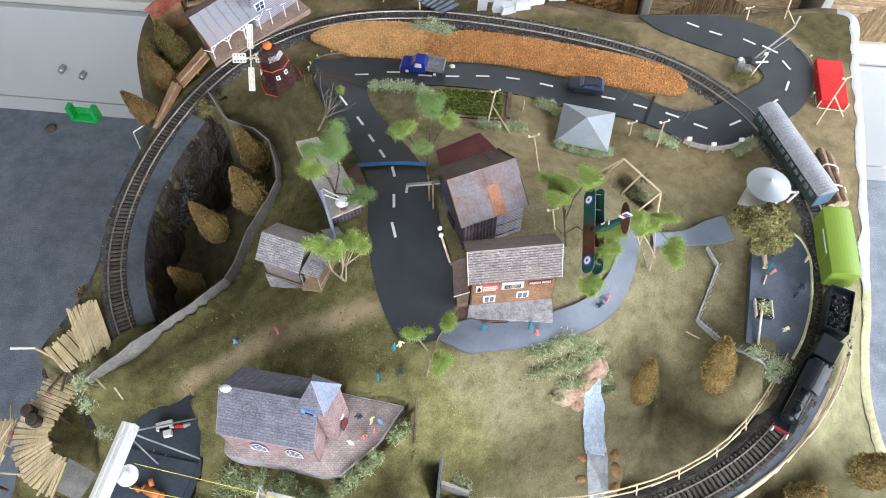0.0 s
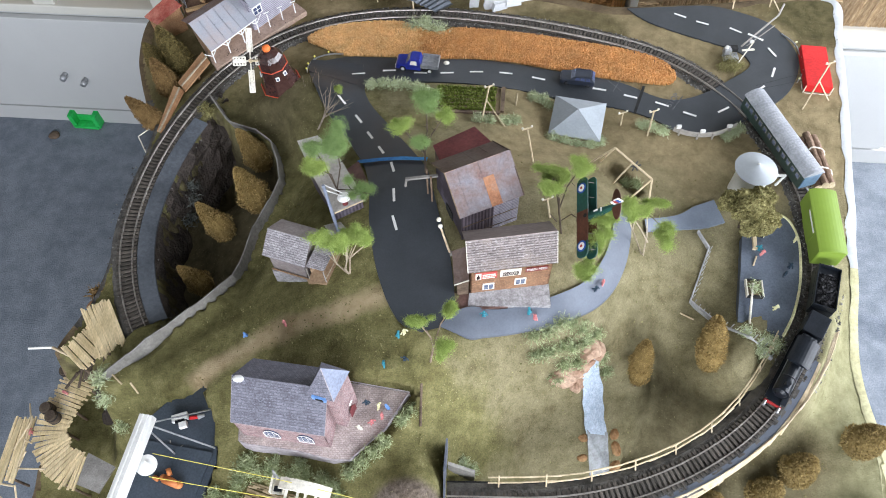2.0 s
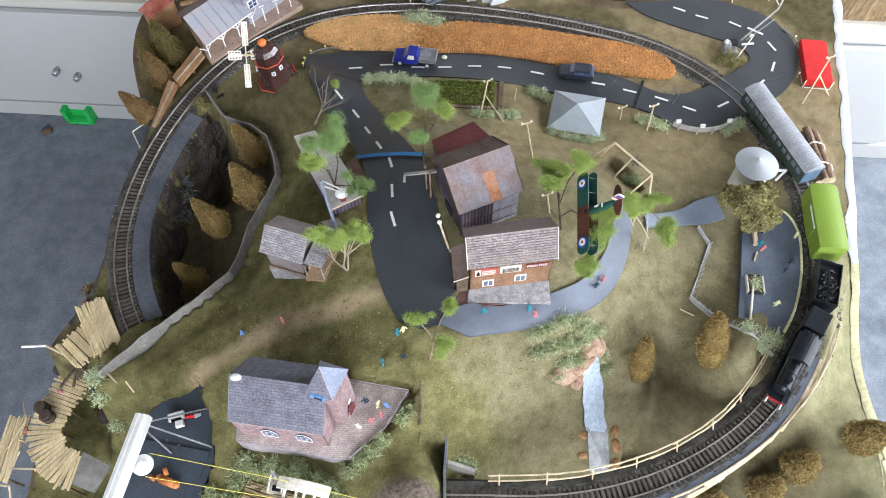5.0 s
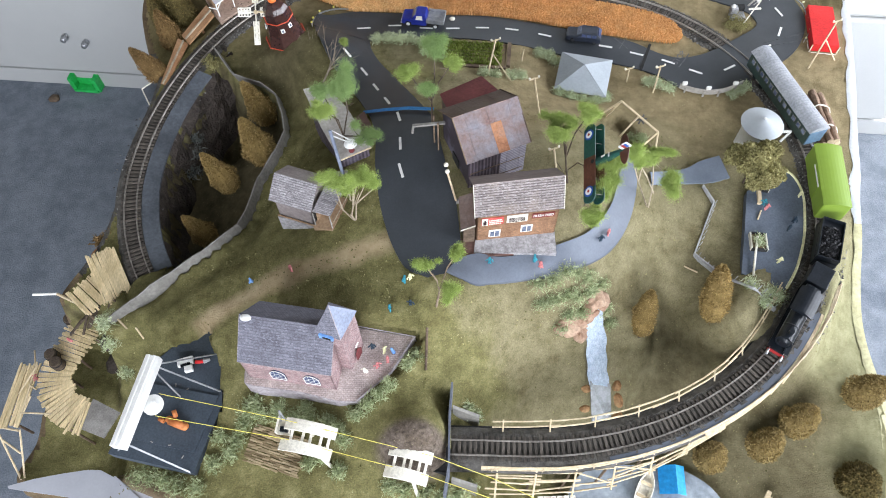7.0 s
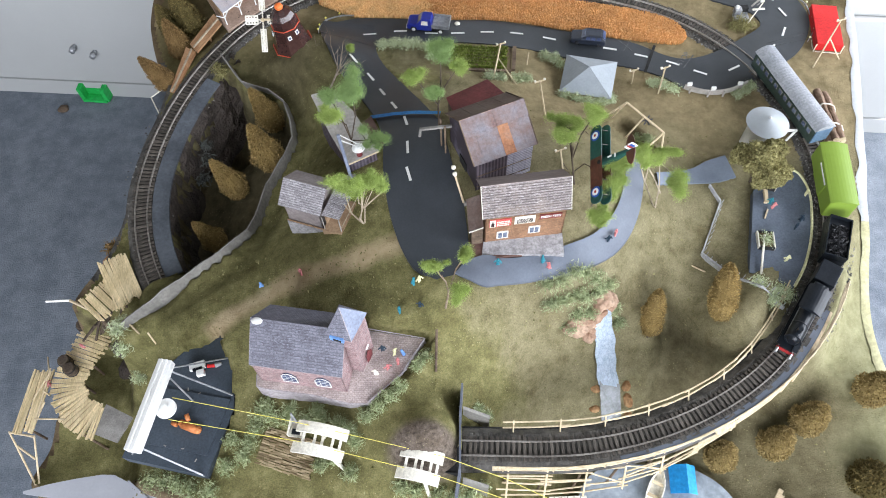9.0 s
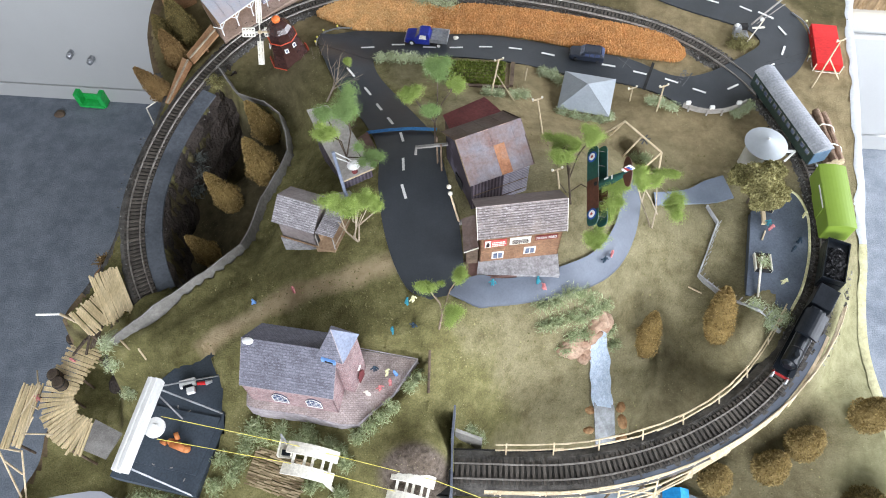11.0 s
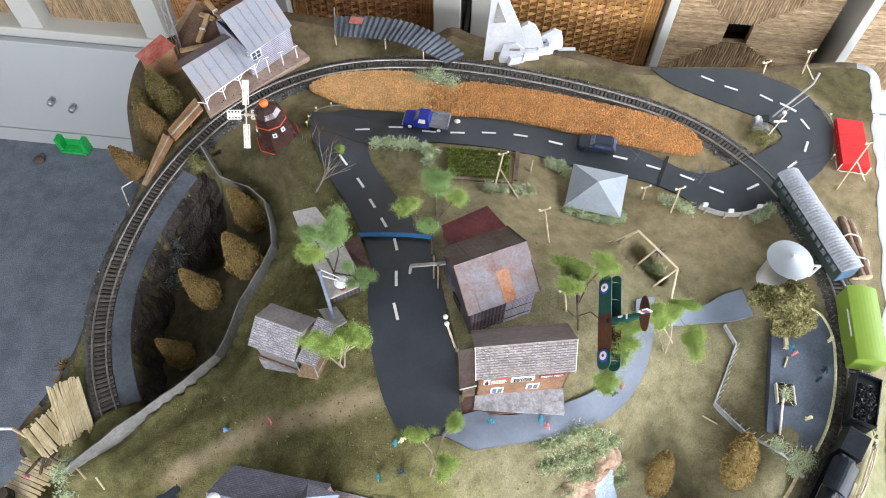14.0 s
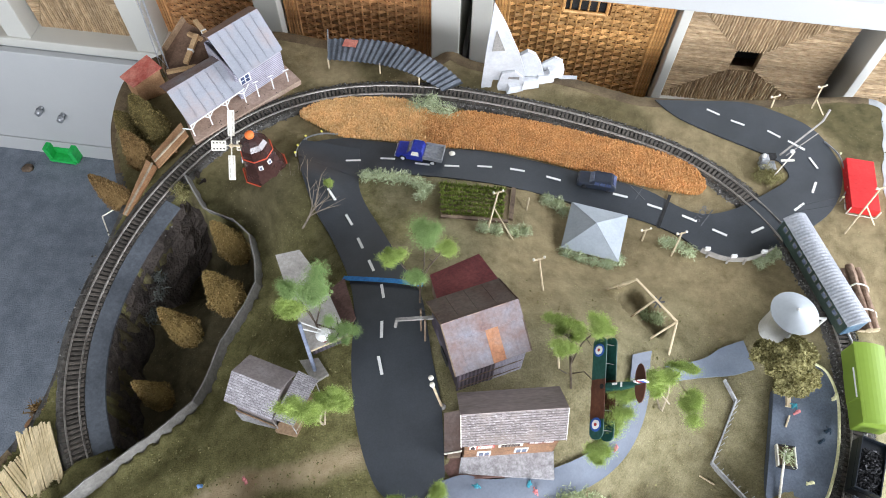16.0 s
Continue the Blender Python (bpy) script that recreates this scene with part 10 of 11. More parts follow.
# ---- water ----
def water():
    M["water"] = rough_mat("pale_blue_water_sheet", (0.36, 0.44, 0.54), (0.50, 0.58, 0.68), 130, 420, 0.25, bumps=0.7, depth=0.003, spec=0.6)
    M["pool"] = rough_mat("grey_resin_pool", (0.20, 0.235, 0.27), (0.33, 0.37, 0.41), 20, 120, 0.2, bumps=0.15, spec=0.6)
    M["stream"] = rough_mat("wet_grey_stream_bed", (0.13, 0.14, 0.14), (0.25, 0.265, 0.275), 90, 300, 0.25, bumps=0.4, spec=0.6)
    cl = spline([(0.196, 0.328), (0.202, 0.306), (0.206, 0.275), (0.210, 0.250)], 0.003)
    bm = BM()
    rows = []
    n = len(cl)
    for i, p in enumerate(cl):
        u = i / (n - 1)
        w = 0.0105 + 0.0055 * min(u * 2.5, 1) + 0.0010 * math.sin(i * 0.9)
        rows.append([bm.verts.new((p[0] + w * k, p[1], max(-0.010 - 0.117 * u ** 0.85, gz(p[0] + w * k, p[1]) + 0.003) + 0.003 * (1 - k * k) + 0.0015 * noise.noise((p[0] * 90 + k * 3, p[1] * 70, 0)))) for k in np.linspace(-1, 1, 9)])
    for a, b in zip(rows[:-1], rows[1:]):
        for k in range(8):
            bm.faces.new((a[k], b[k], b[k + 1], a[k + 1]))
    bmesh.ops.recalc_face_normals(bm, faces=bm.faces[:])
    single("waterfall", bm, M["water"], "pale blue sheet of falling water", "water", "structure", smooth=True)
    bm = slab(BM(), [(x, y, gz(x, y) + 0.004) for x, y in ((0.196, 0.254), (0.200, 0.195), (0.228, 0.195), (0.227, 0.254))], 0.008)
    bmesh.ops.recalc_face_normals(bm, faces=bm.faces[:])
    single("stream", bm, M["stream"], "shallow grey stream under the bridge", "water", "structure")
    ring = spline([(0.16, 0.120), (0.20, 0.150), (0.25, 0.150), (0.30, 0.148), (0.35, 0.118), (0.37, 0.07), (0.36, 0.0), (0.2, -0.02), (0.14, 0.03)], 0.01, closed=True)
    bm = BM()
    bm.faces.new([bm.verts.new((x, y, -0.144)) for x, y in ring])
    bmesh.ops.recalc_face_normals(bm, faces=bm.faces[:])
    if bm.faces[:][0].normal.z < 0:
        bmesh.ops.reverse_faces(bm, faces=bm.faces[:])
    single("pool", bm, M["pool"], "still grey pool below the bridge", "water", "structure")
    for k, (x, y, z, s, mt) in enumerate(((0.158, 0.307, -0.016, 0.015, "pinkrock"), (0.196, 0.337, -0.006, 0.014, "pinkrock"), (0.206, 0.341, -0.012, 0.010, "pinkrock"), (0.176, 0.306, -0.036, 0.010, "pinkrock"), (0.170, 0.316, -0.018, 0.013, "pinkrock"), (0.187, 0.322, -0.022, 0.011, "pinkrock"), (0.236, 0.252, -0.130, 0.009, "tanrock"), (0.240, 0.236, -0.135, 0.010, "tanrock"), (0.190, 0.246, -0.132, 0.009, "tanrock"), (0.190, 0.225, -0.138, 0.008, "tanrock"), (0.235, 0.215, -0.140, 0.009, "tanrock"))):
        bm = ball(BM(), s * (1.15 if mt == "pinkrock" else 0.72), (0, 0, 0), (1.35, 0.95, 0.75), 4)
        for v in bm.verts:
            v.co *= 1 + 0.5 * noise.noise(v.co * 60 + Vector((k * 5, 0, 0))) + 0.16 * noise.noise(v.co * 220)
        single("rock", bm, M[mt], "pinkish rock at the waterfall" if mt == "pinkrock" else "rusty tan rock beside the stream", "rock", group="rocks at the waterfall" if mt == "pinkrock" else "rocks beside the stream", m=pose(x, y, z if mt == "pinkrock" else gz(x, y), 0, 0, k * 40))
    # boat, boat house
    t = thing("rowing_boat", "small ivory rowing boat on the pool", "boat", pose(0.260, 0.118, -0.1435, 0, 0, 62))
    bm = BM()
    secs = []
    for i in range(9):
        u = i / 8
        x = -0.026 + 0.052 * u
        w = 0.011 * (1 - max(0, (u - 0.45) / 0.55) ** 2.2) * (0.82 + 0.18 * min(u / 0.3, 1))
        w = max(w, 0.0006)
        secs.append([bm.verts.new(p) for p in ((x, -w, 0.011), (x, -w * 0.7, 0.0), (x, w * 0.7, 0.0), (x, w, 0.011), (x, w * 0.88, 0.011), (x, w * 0.6, 0.002), (x, -w * 0.6, 0.002), (x, -w * 0.88, 0.011))])
    for a, b in zip(secs[:-1], secs[1:]):
        for k in range(8):
            bm.faces.new((a[k], a[(k + 1) % 8], b[(k + 1) % 8], b[k]))
    for r in (secs[0], secs[-1]):
        bm.faces.new(r)
    bmesh.ops.recalc_face_normals(bm, faces=bm.faces[:])
    part("hull", bm, M["offwhite"], t)
    for x in (-0.012, 0.006):
        part("thwart", box(BM(), (0.004, 0.016, 0.0014), (x, 0, 0.006)), M["wood"], t)
    t = thing("boat_house", "bright blue gable-roofed box beside the pool", "box", pose(0.2975, 0.127, -0.148, 0, 0, -5))
    part("body", box(BM(), (0.030, 0.032, 0.012), (0, 0, 0), bev=0.0008), M["boxblue"], t)
    part("roof_slope", slab(BM(), [(-0.018, -0.019, 0.012), (0.004, -0.019, 0.021), (0.004, 0.019, 0.021), (-0.018, 0.019, 0.012)], 0.0012), M["boxblue"], t)
    part("roof_slope", slab(BM(), [(0.004, -0.019, 0.021), (0.0175, -0.019, 0.012), (0.0175, 0.019, 0.012), (0.004, 0.019, 0.021)], 0.0012), M["boxblue_l"], t)
    # jetty with pale boards and stones in the corner
    t = thing("landing_stage", "small landing stage of pale boards in the shallows", "landing stage", pose(0.16, 0.085, -0.14))
    for k in range(6):
        part("board", box(BM(), (0.0075, 0.020, 0.002), (0.118 + 0.0085 * k, 0.100, -0.132)), M["offwhite"], t, world=True)
    for x in (0.118, 0.160):
        part("stage_post", rod(BM(), (x, 0.095, -0.155), (x, 0.095, -0.132), 0.0018), M["darkwood"], t, world=True)
    rng = random.Random(7)
    for k in range(5):
        t = single("plank", box(BM(), (0.020, 0.006, 0.003), (0, 0, 0)), M["wood"], "short pale plank lying on the bank", "plank", group="planks on the bank", m=pose(0.430 + rng.uniform(-0.014, 0.014), 0.072 + 0.007 * k, gz(0.43, 0.075) + 0.001 + 0.002 * k, 0, 0, 55 + rng.uniform(-12, 12)))


M["tanrock"] = rough_mat("rusty_tan_rock", (0.24, 0.12, 0.05), (0.42, 0.26, 0.13), 50, 300, 0.85, bumps=0.6, depth=0.003)
M["boxblue"] = rough_mat("bright_blue_card", (0.012, 0.19, 0.46), (0.02, 0.26, 0.56), 20, 200, 0.45, bumps=0.05)
M["boxblue_l"] = rough_mat("sky_blue_card", (0.03, 0.33, 0.66), (0.05, 0.40, 0.74), 20, 200, 0.4, bumps=0.05)
water()


# ---- poles, barriers and small things ----
def pole(foot, top, label, braces=(), arm=True, r=0.0013, group="telegraph poles"):
    z = gz(*foot) - 0.002
    t = thing("telegraph_pole", label, "telegraph pole", pose(*foot, z), group=group)
    a, b = Vector((*foot, z)), Vector(top)
    part("post", rod(BM(), a, b, r, seg=7), M["wood"], t, world=True)
    for q, f in braces:
        part("brace", rod(BM(), (*q, gz(*q) - 0.002), a.lerp(b, f), r * 0.85, seg=6), M["wood"], t, world=True)
    if arm:
        part("crossarm", rod(BM(), b + Vector((-0.007, -0.002, -0.002)), b + Vector((0.007, 0.002, -0.001)), 0.0012, seg=6), M["wood"], t, world=True)
        for s in (-1, 1):
            part("insulator", ball(BM(), 0.0019, b + Vector((0.0065 * s, 0.0018 * s, 0.0006)), sub=1), M["offwhite"], t, world=True)


pole((0.0735, 0.698), (0.088, 0.748, 0.062), "pale matchstick telegraph pole with a long brace", [((0.112, 0.686), 0.62)])
pole((0.133, 0.755), (0.137, 0.772, 0.016), "short matchstick post beside the field", arm=False)
pole((0.142, 0.600), (0.128, 0.607, 0.128), "tall matchstick telegraph pole on the slope")
pole((0.150, 0.482), (0.147, 0.505, 0.106), "matchstick telegraph pole behind the shop")
pole((0.336, 0.692), (0.336, 0.698, 0.048), "white-topped matchstick pole below the road")
pole((0.298, 0.716), (0.296, 0.716, 0.026), "short matchstick post with a white cap")
pole((0.540, 0.976), (0.536, 0.976, 0.018), "short matchstick post behind the road")
pole((0.606, 0.977), (0.598, 0.975, 0.044), "matchstick telegraph pole at the board's corner", [((0.622, 0.962), 0.45)])
pole((0.598, 0.741), (0.624, 0.775, 0.056), "matchstick tripod pole before the red container", [((0.647, 0.757), 0.62)])


def small_things():
    # swing frame over the hollow
    t = thing("swing_frame", "frame of pale matchsticks round a hollow", "frame", pose(0.275, 0.59, gz(0.275, 0.59)))
    top = [(0.2605, 0.6155, 0.066), (0.3035, 0.5585, 0.065)]
    part("ridge_pole", rod(BM(), *top, 0.0015), M["wood"], t, world=True)
    for a, b in ((top[0], (0.231, 0.622)), (top[0], (0.247, 0.626)), (top[1], (0.277, 0.548)), (top[1], (0.300, 0.529)), ((0.281, 0.588, 0.0655), (0.259, 0.583))):
        part("leg", rod(BM(), a, (*b, gz(*b) - 0.002), 0.0014), M["wood"], t, world=True)
    for a in (0, 55, 110):
        d = Vector((math.cos(radians(a)), math.sin(radians(a)), 0.2)) * 0.008
        c = Vector((0.286, 0.588, 0.058))
        part("spoke", rod(BM(), c - d, c + d, 0.0011), M["steel_d"], t, "dark grey spoke", world=True)
    # crash barrier on the bend
    t = thing("crash_barrier", "grey card crash barrier on short posts along the bend", "barrier", pose(0.42, 0.69, -0.01))
    pts = spline([(0.378, 0.700), (0.400, 0.689), (0.426, 0.685), (0.452, 0.690), (0.478, 0.703)], 0.006)
    part("rail", strip_wall(BM(), pts, [-0.004] * len(pts), [0.006] * len(pts), 0.0016), M["concrete_l"], t, world=True)
    for x, y in ((0.386, 0.695), (0.413, 0.686), (0.437, 0.686), (0.465, 0.695)):
        part("post", rod(BM(), (x, y - 0.002, -0.02), (x, y - 0.002, 0.004), 0.0016), M["concrete_l"], t, world=True)
    for x, y in ((0.384, 0.6975), (0.419, 0.6865), (0.463, 0.695)):
        part("marker", box(BM(), (0.0075, 0.004, 0.006), (x, y, 0.0055), bev=0.0008), M["white"], t, "white boxy marker", world=True)
    for k, pts in enumerate((((0.606, 0.905), (0.622, 0.878), (0.622, 0.842), (0.617, 0.815), (0.605, 0.797)), ((-0.150, 0.892), (-0.176, 0.893), (-0.199, 0.882), (-0.207, 0.858), (-0.206, 0.835)))):
        t = thing("guard_fence", "thin grey guard fence with pale yellow reflectors", "fence", pose(*pts[2], gz(*pts[2])), group="guard fences on the bends")
        c = spline(pts, 0.006)
        part("wire", strip_wall(BM(), c, [gz(*p) + 0.003 for p in c], [gz(*p) + 0.0055 for p in c], 0.0011), M["steel"], t, world=True)
        for x, y in pts[1:]:
            z = gz(x, y)
            part("post", rod(BM(), (x, y, z - 0.002), (x, y, z + 0.009), 0.0009), M["concrete_l"], t, world=True)
            part("reflector", ball(BM(), 0.0021, (x, y, z + 0.0098), sub=1), M["paleyellow"] if k == 0 else M["yellow"], t, world=True)
    # lamp with a leaning post by the barn
    t = thing("street_lamp", "leaning wooden lamp post with two white globes", "street lamp", pose(0.016, 0.437, gz(0.016, 0.437)))
    part("post", rod(BM(), (0.017, 0.437, 0.085), (0.005, 0.442, 0.150), 0.0014), M["wood"], t, world=True)
    part("foot", ball(BM(), 0.0042, (0.017, 0.437, 0.089), (1, 1, 0.6)), M["greywood"], t, world=True)
    for p in ((0.004, 0.4455, 0.157), (0.0055, 0.4405, 0.150)):
        part("globe", ball(BM(), 0.0030, p), M["offwhite"], t, "white globe", world=True, smooth=True)
    # tractor-like machine in the bend, with its long boom
    t = thing("crane", "grey toy crane with a long lattice boom", "crane", pose(0.506, 0.855, gz(0.505, 0.853)))
    part("base", box(BM(), (0.024, 0.016, 0.006), (0.506, 0.855, -0.008)), M["steel"], t, world=True)
    part("cab", box(BM(), (0.012, 0.011, 0.010), (0.500, 0.862, -0.002), bev=0.001), M["steel"], t, world=True)
    part("engine", box(BM(), (0.012, 0.009, 0.008), (0.513, 0.868, -0.002), bev=0.001), M["matblack"], t, world=True)
    part("light", ball(BM(), 0.0035, (0.498, 0.863, 0.010)), M["white"], t, world=True)
    part("boom", beam(BM(), (0.524, 0.868, 0.006), (0.598, 0.926, 0.018), 0.0024, 0.0022), M["concrete_l"], t, "long grey boom", world=True)
    part("stay", beam(BM(), (0.530, 0.863, 0.012), (0.588, 0.906, 0.014), 0.0012, 0.001), M["concrete_l"], t, world=True)
    part("crossbar", beam(BM(), (0.539, 0.891, 0.012), (0.562, 0.876, 0.010), 0.0026, 0.0015), M["white"], t, world=True)
    part("hook_frame", beam(BM(), (0.511, 0.834, 0.0), (0.540, 0.864, 0.020), 0.0018, 0.0015), M["offwhite"], t, world=True)
    part("hook_frame", beam(BM(), (0.520, 0.853, 0.012), (0.540, 0.854, 0.012), 0.003, 0.002), M["offwhite"], t, world=True)
    part("hook", ball(BM(), 0.0034, (0.537, 0.866, 0.018)), M["white"], t, world=True)
    part("tip", rod(BM(), (0.598, 0.926, 0.018), (0.606, 0.938, 0.032), 0.0018), M["concrete_l"], t, world=True)
    # white paper castle at the back
    t = thing("paper_model", "unpainted white card and plaster model with a tall peak", "paper model", pose(0.13, 1.02, -0.004))
    def card(name, pts, y, deep, label=""):
        """An upright piece of card or plaster: its outline (x, z) at y, that deep."""
        bm = slab(BM(), [(x, y, z) for x, z in pts], -deep, (0, 1, 0))
        bmesh.ops.recalc_face_normals(bm, faces=bm.faces[:])
        return part(name, bm, M["paper"], t, label, world=True)
    card("panel", [(0.071, -0.012), (0.074, 0.068), (0.080, 0.163), (0.100, 0.125), (0.126, 0.066), (0.138, 0.03), (0.141, -0.012), (0.114, -0.012), (0.111, 0.009), (0.089, 0.010), (0.087, -0.012)], 1.004, 0.004, "tall white card front with a peak")
    card("panel", [(0.118, -0.012), (0.124, 0.050), (0.140, 0.062), (0.153, 0.055), (0.163, 0.037), (0.172, 0.010), (0.170, -0.012)], 1.014, 0.007)
    card("panel", [(0.160, -0.012), (0.166, 0.020), (0.187, 0.036), (0.201, 0.029), (0.206, -0.012)], 1.030, 0.004)
    card("panel", [(0.096, 0.0), (0.102, 0.030), (0.122, 0.034), (0.136, 0.022), (0.140, -0.012), (0.100, -0.012)], 0.998, 0.005)
    # grey plates on the card front paint the shade of its openings
    part("shade_plate", slab(BM(), [(0.083, 1.0035, 0.072), (0.103, 1.0035, 0.074), (0.087, 1.0035, 0.115)], 0.0008, (0, 1, 0)), M["greywood"], t, "grey plate painting the shade of a triangular opening", world=True)
    part("shade_plate", slab(BM(), [(0.112, 0.9975, 0.020), (0.130, 0.9975, 0.019), (0.130, 0.9975, 0.024), (0.113, 0.9975, 0.024)], 0.0008, (0, 1, 0)), M["greywood"], t, "grey plate painting the shade of a slot", world=True)
    for x, y, z in ((0.124, 0.999, 0.000), (0.148, 1.006, 0.003), (0.172, 1.018, 0.004), (0.190, 1.026, 0.008)):
        bm = box(BM(), (0.028, 0.012, 0.016), (0, 0, 0), pose(0, 0, 0, 0, 8, 20))
        for v in bm.verts:
            v.co = v.co * (1 + 0.4 * noise.noise(v.co * 70 + Vector((x * 90, 0, 0)))) + Vector((x, y, z - 0.008))
        part("lump", bm, M["paper"], t, world=True)
    part("ledge", box(BM(), (0.030, 0.006, 0.006), (0.214, 1.028, -0.010)), M["paper"], t, world=True)
    # curved roof of rippled sheet on posts
    t = thing("rippled_canopy", "long curved canopy of dark corrugated sheet on posts", "canopy", pose(-0.06, 1.04, 0.0))
    back = spline([(-0.182, 1.078), (-0.13, 1.080), (-0.074, 1.072), (-0.020, 1.048), (0.018, 1.022), (0.042, 0.999)], 0.002)
    front = spline([(-0.180, 1.036), (-0.13, 1.032), (-0.090, 1.026), (-0.050, 1.013), (-0.012, 0.996), (0.010, 0.984)], 0.002)
    n = 120
    bm = BM()
    rows = []
    for i in range(n):
        u = i / (n - 1)
        p = back[int(u * (len(back) - 1))]
        q = front[int(u * (len(front) - 1))]
        dz = 0.0013 * math.cos(i * 2 * math.pi / 5)
        z = 0.014 - 0.012 * max(0, (u - 0.6) / 0.4) ** 1.5
        rows.append([bm.verts.new((*p, z + 0.004 + dz)), bm.verts.new((*q, z + dz)), bm.verts.new((*q, z + dz - 0.0008)), bm.verts.new((*p, z + 0.004 + dz - 0.0008))])
    for a, b in zip(rows[:-1], rows[1:]):
        for k in range(4):
            bm.faces.new((a[k], a[(k + 1) % 4], b[(k + 1) % 4], b[k]))
    bmesh.ops.recalc_face_normals(bm, faces=bm.faces[:])
    part("sheet", bm, M["darktin"], t, world=True)
    bm = slab(BM(), [(-0.158, 1.062, 0.0192), (-0.136, 1.060, 0.0190), (-0.132, 1.074, 0.0200), (-0.154, 1.077, 0.0205)], 0.0012)
    part("patch", bm, M["redfaded"], t, "torn red patch", world=True)
    for x, y in ((-0.180, 1.038), (-0.095, 1.029), (-0.182, 1.079), (-0.03, 1.0), (-0.05, 1.06)):
        part("post", rod(BM(), (x, y, gz(x, y) - 0.002), (x, y, 0.014), 0.0013), M["wood"], t, world=True)
    part("post", rod(BM(), (-0.186, 1.078, -0.01), (-0.182, 1.082, 0.034), 0.0012), M["steel"], t, world=True)
    # biplane
    f = Vector((-0.595, 0.165, -0.785)).normalized()
    s = Vector((0.215, 0.940, 0.26))
    s = (s - f * s.dot(f)).normalized()
    u = s.cross(f).normalized()
    c = Vector((0.1808, 0.4370, 0.1630))
    pm = Matrix((( f.x, s.x, u.x, c.x), (f.y, s.y, u.y, c.y), (f.z, s.z, u.z, c.z), (0, 0, 0, 1)))
    t = thing("biplane", "green and brown model biplane with round wing marks", "aeroplane", pm)
    def wing(z, x0, half, chord, name):
        """Three painted lengths of one wing, its tips rounded."""
        r = chord * 0.42
        for a, b, mt, tip in ((-half, -half * 0.62, "camogreen", -1), (-half * 0.62, half * 0.15, "camobrown", 0), (half * 0.15, half, "camogreen", 1)):
            q = []
            for sx, end in ((-1, a), (1, a), (1, b), (-1, b)):
                if (end == a and tip == -1) or (end == b and tip == 1):
                    o = [(x0 + sx * (chord / 2 - r + r * math.cos(k)), end - tip * r + tip * r * math.sin(k)) for k in np.linspace(0, math.pi / 2, 6)]
                    q += o if (sx, end) in ((1, b), (-1, a)) else o[::-1]
                else:
                    q.append((x0 + sx * chord / 2, end))
            bm = slab(BM(), [(px, py, z) for px, py in q], 0.0012)
            bmesh.ops.recalc_face_normals(bm, faces=bm.faces[:])
            part(name, bm, M[mt], t)
    wing(0.0050, 0.003, 0.0530, 0.0178, "upper_wing")
    wing(-0.0035, -0.004, 0.0535, 0.0165, "lower_wing")
    for y in (-0.0385, 0.0385):
        for k, (r, mt) in enumerate(((0.0070, "roundelblue"), (0.0047, "white"), (0.0017, "roundelred"))):
            part("roundel", cone(BM(), r, r, 0.0003, (0.003, y, 0.0058 + 0.0003 * k), seg=26), M[mt], t)
    for y in (-0.044, -0.024, 0.024, 0.044):
        for x in (-0.003, 0.007):
            part("strut", rod(BM(), (x - 0.006, y, -0.0032), (x - 0.002, y, 0.0048), 0.00035, seg=5), M["greywood"], t)
    part("fuselage", shell(BM(), [(0.0115, 0.0042, -0.006, 0.000, 0.003, 0.0035), (0.006, 0.0048, -0.0066, 0.001, 0.0035, 0.0050), (-0.02, 0.0038, -0.0050, 0.001, 0.0028, 0.0040), (-0.052, 0.0014, -0.0016, 0.0008, 0.001, 0.0018)]), M["camogreen"], t)
    part("cowling", rod(BM(), (0.010, 0, -0.001), (0.0145, 0, -0.001), 0.0050, 0.0042, seg=16), M["camobrown"], t)
    part("cockpit", cone(BM(), 0.0026, 0.0026, 0.0006, (-0.002, 0, 0.0049), seg=14), M["matblack"], t)
    bm = BM()
    slab(bm, [(-0.0470 + 0.0068 * math.cos(a), 0.0195 * math.sin(a), 0.0015) for a in np.linspace(0, 2 * math.pi, 22, endpoint=False)], 0.0010)
    bmesh.ops.recalc_face_normals(bm, faces=bm.faces[:])
    part("tailplane", bm, M["camobrown"], t, "brown oval tailplane")
    part("fin", slab(BM(), [(-0.044, 0.0004, 0.001), (-0.057, 0.0004, 0.001), (-0.058, 0.0004, 0.011), (-0.051, 0.0004, 0.011)], 0.0009, (0, 1, 0)), M["white"], t, "red, white and blue tail fin")
    for k, mt in enumerate(("white", "roundelred", "roundelblue")):
        part("fin_stripe", box(BM(), (0.0035, 0.0016, 0.007), (-0.0465 - 0.0036 * k, 0, 0.0025)), M[mt], t)
    part("mark", box(BM(), (0.006, 0.002, 0.0005), (-0.018, 0.0012, 0.0043)), M["white"], t)
    part("mark", box(BM(), (0.002, 0.005, 0.0005), (-0.026, 0, 0.0037)), M["white"], t)
    for s_ in (-1, 1):
        part("wheel", cone(BM(), 0.0036, 0.0036, 0.0012, m=pose(0.010, s_ * 0.008, -0.0160, 90, 0, 0), seg=14), M["matblack"], t)
        part("undercarriage", rod(BM(), (0.008, s_ * 0.003, -0.006), (0.010, s_ * 0.008, -0.016), 0.0005, seg=5), M["steel_d"], t)
    part("wire_stand", rod(BM(), (0.184, 0.436, gz(0.184, 0.436) - 0.003), c + u * -0.004, 0.0005, seg=5), M["steel_d"], t, "thin wire stand", world=True)
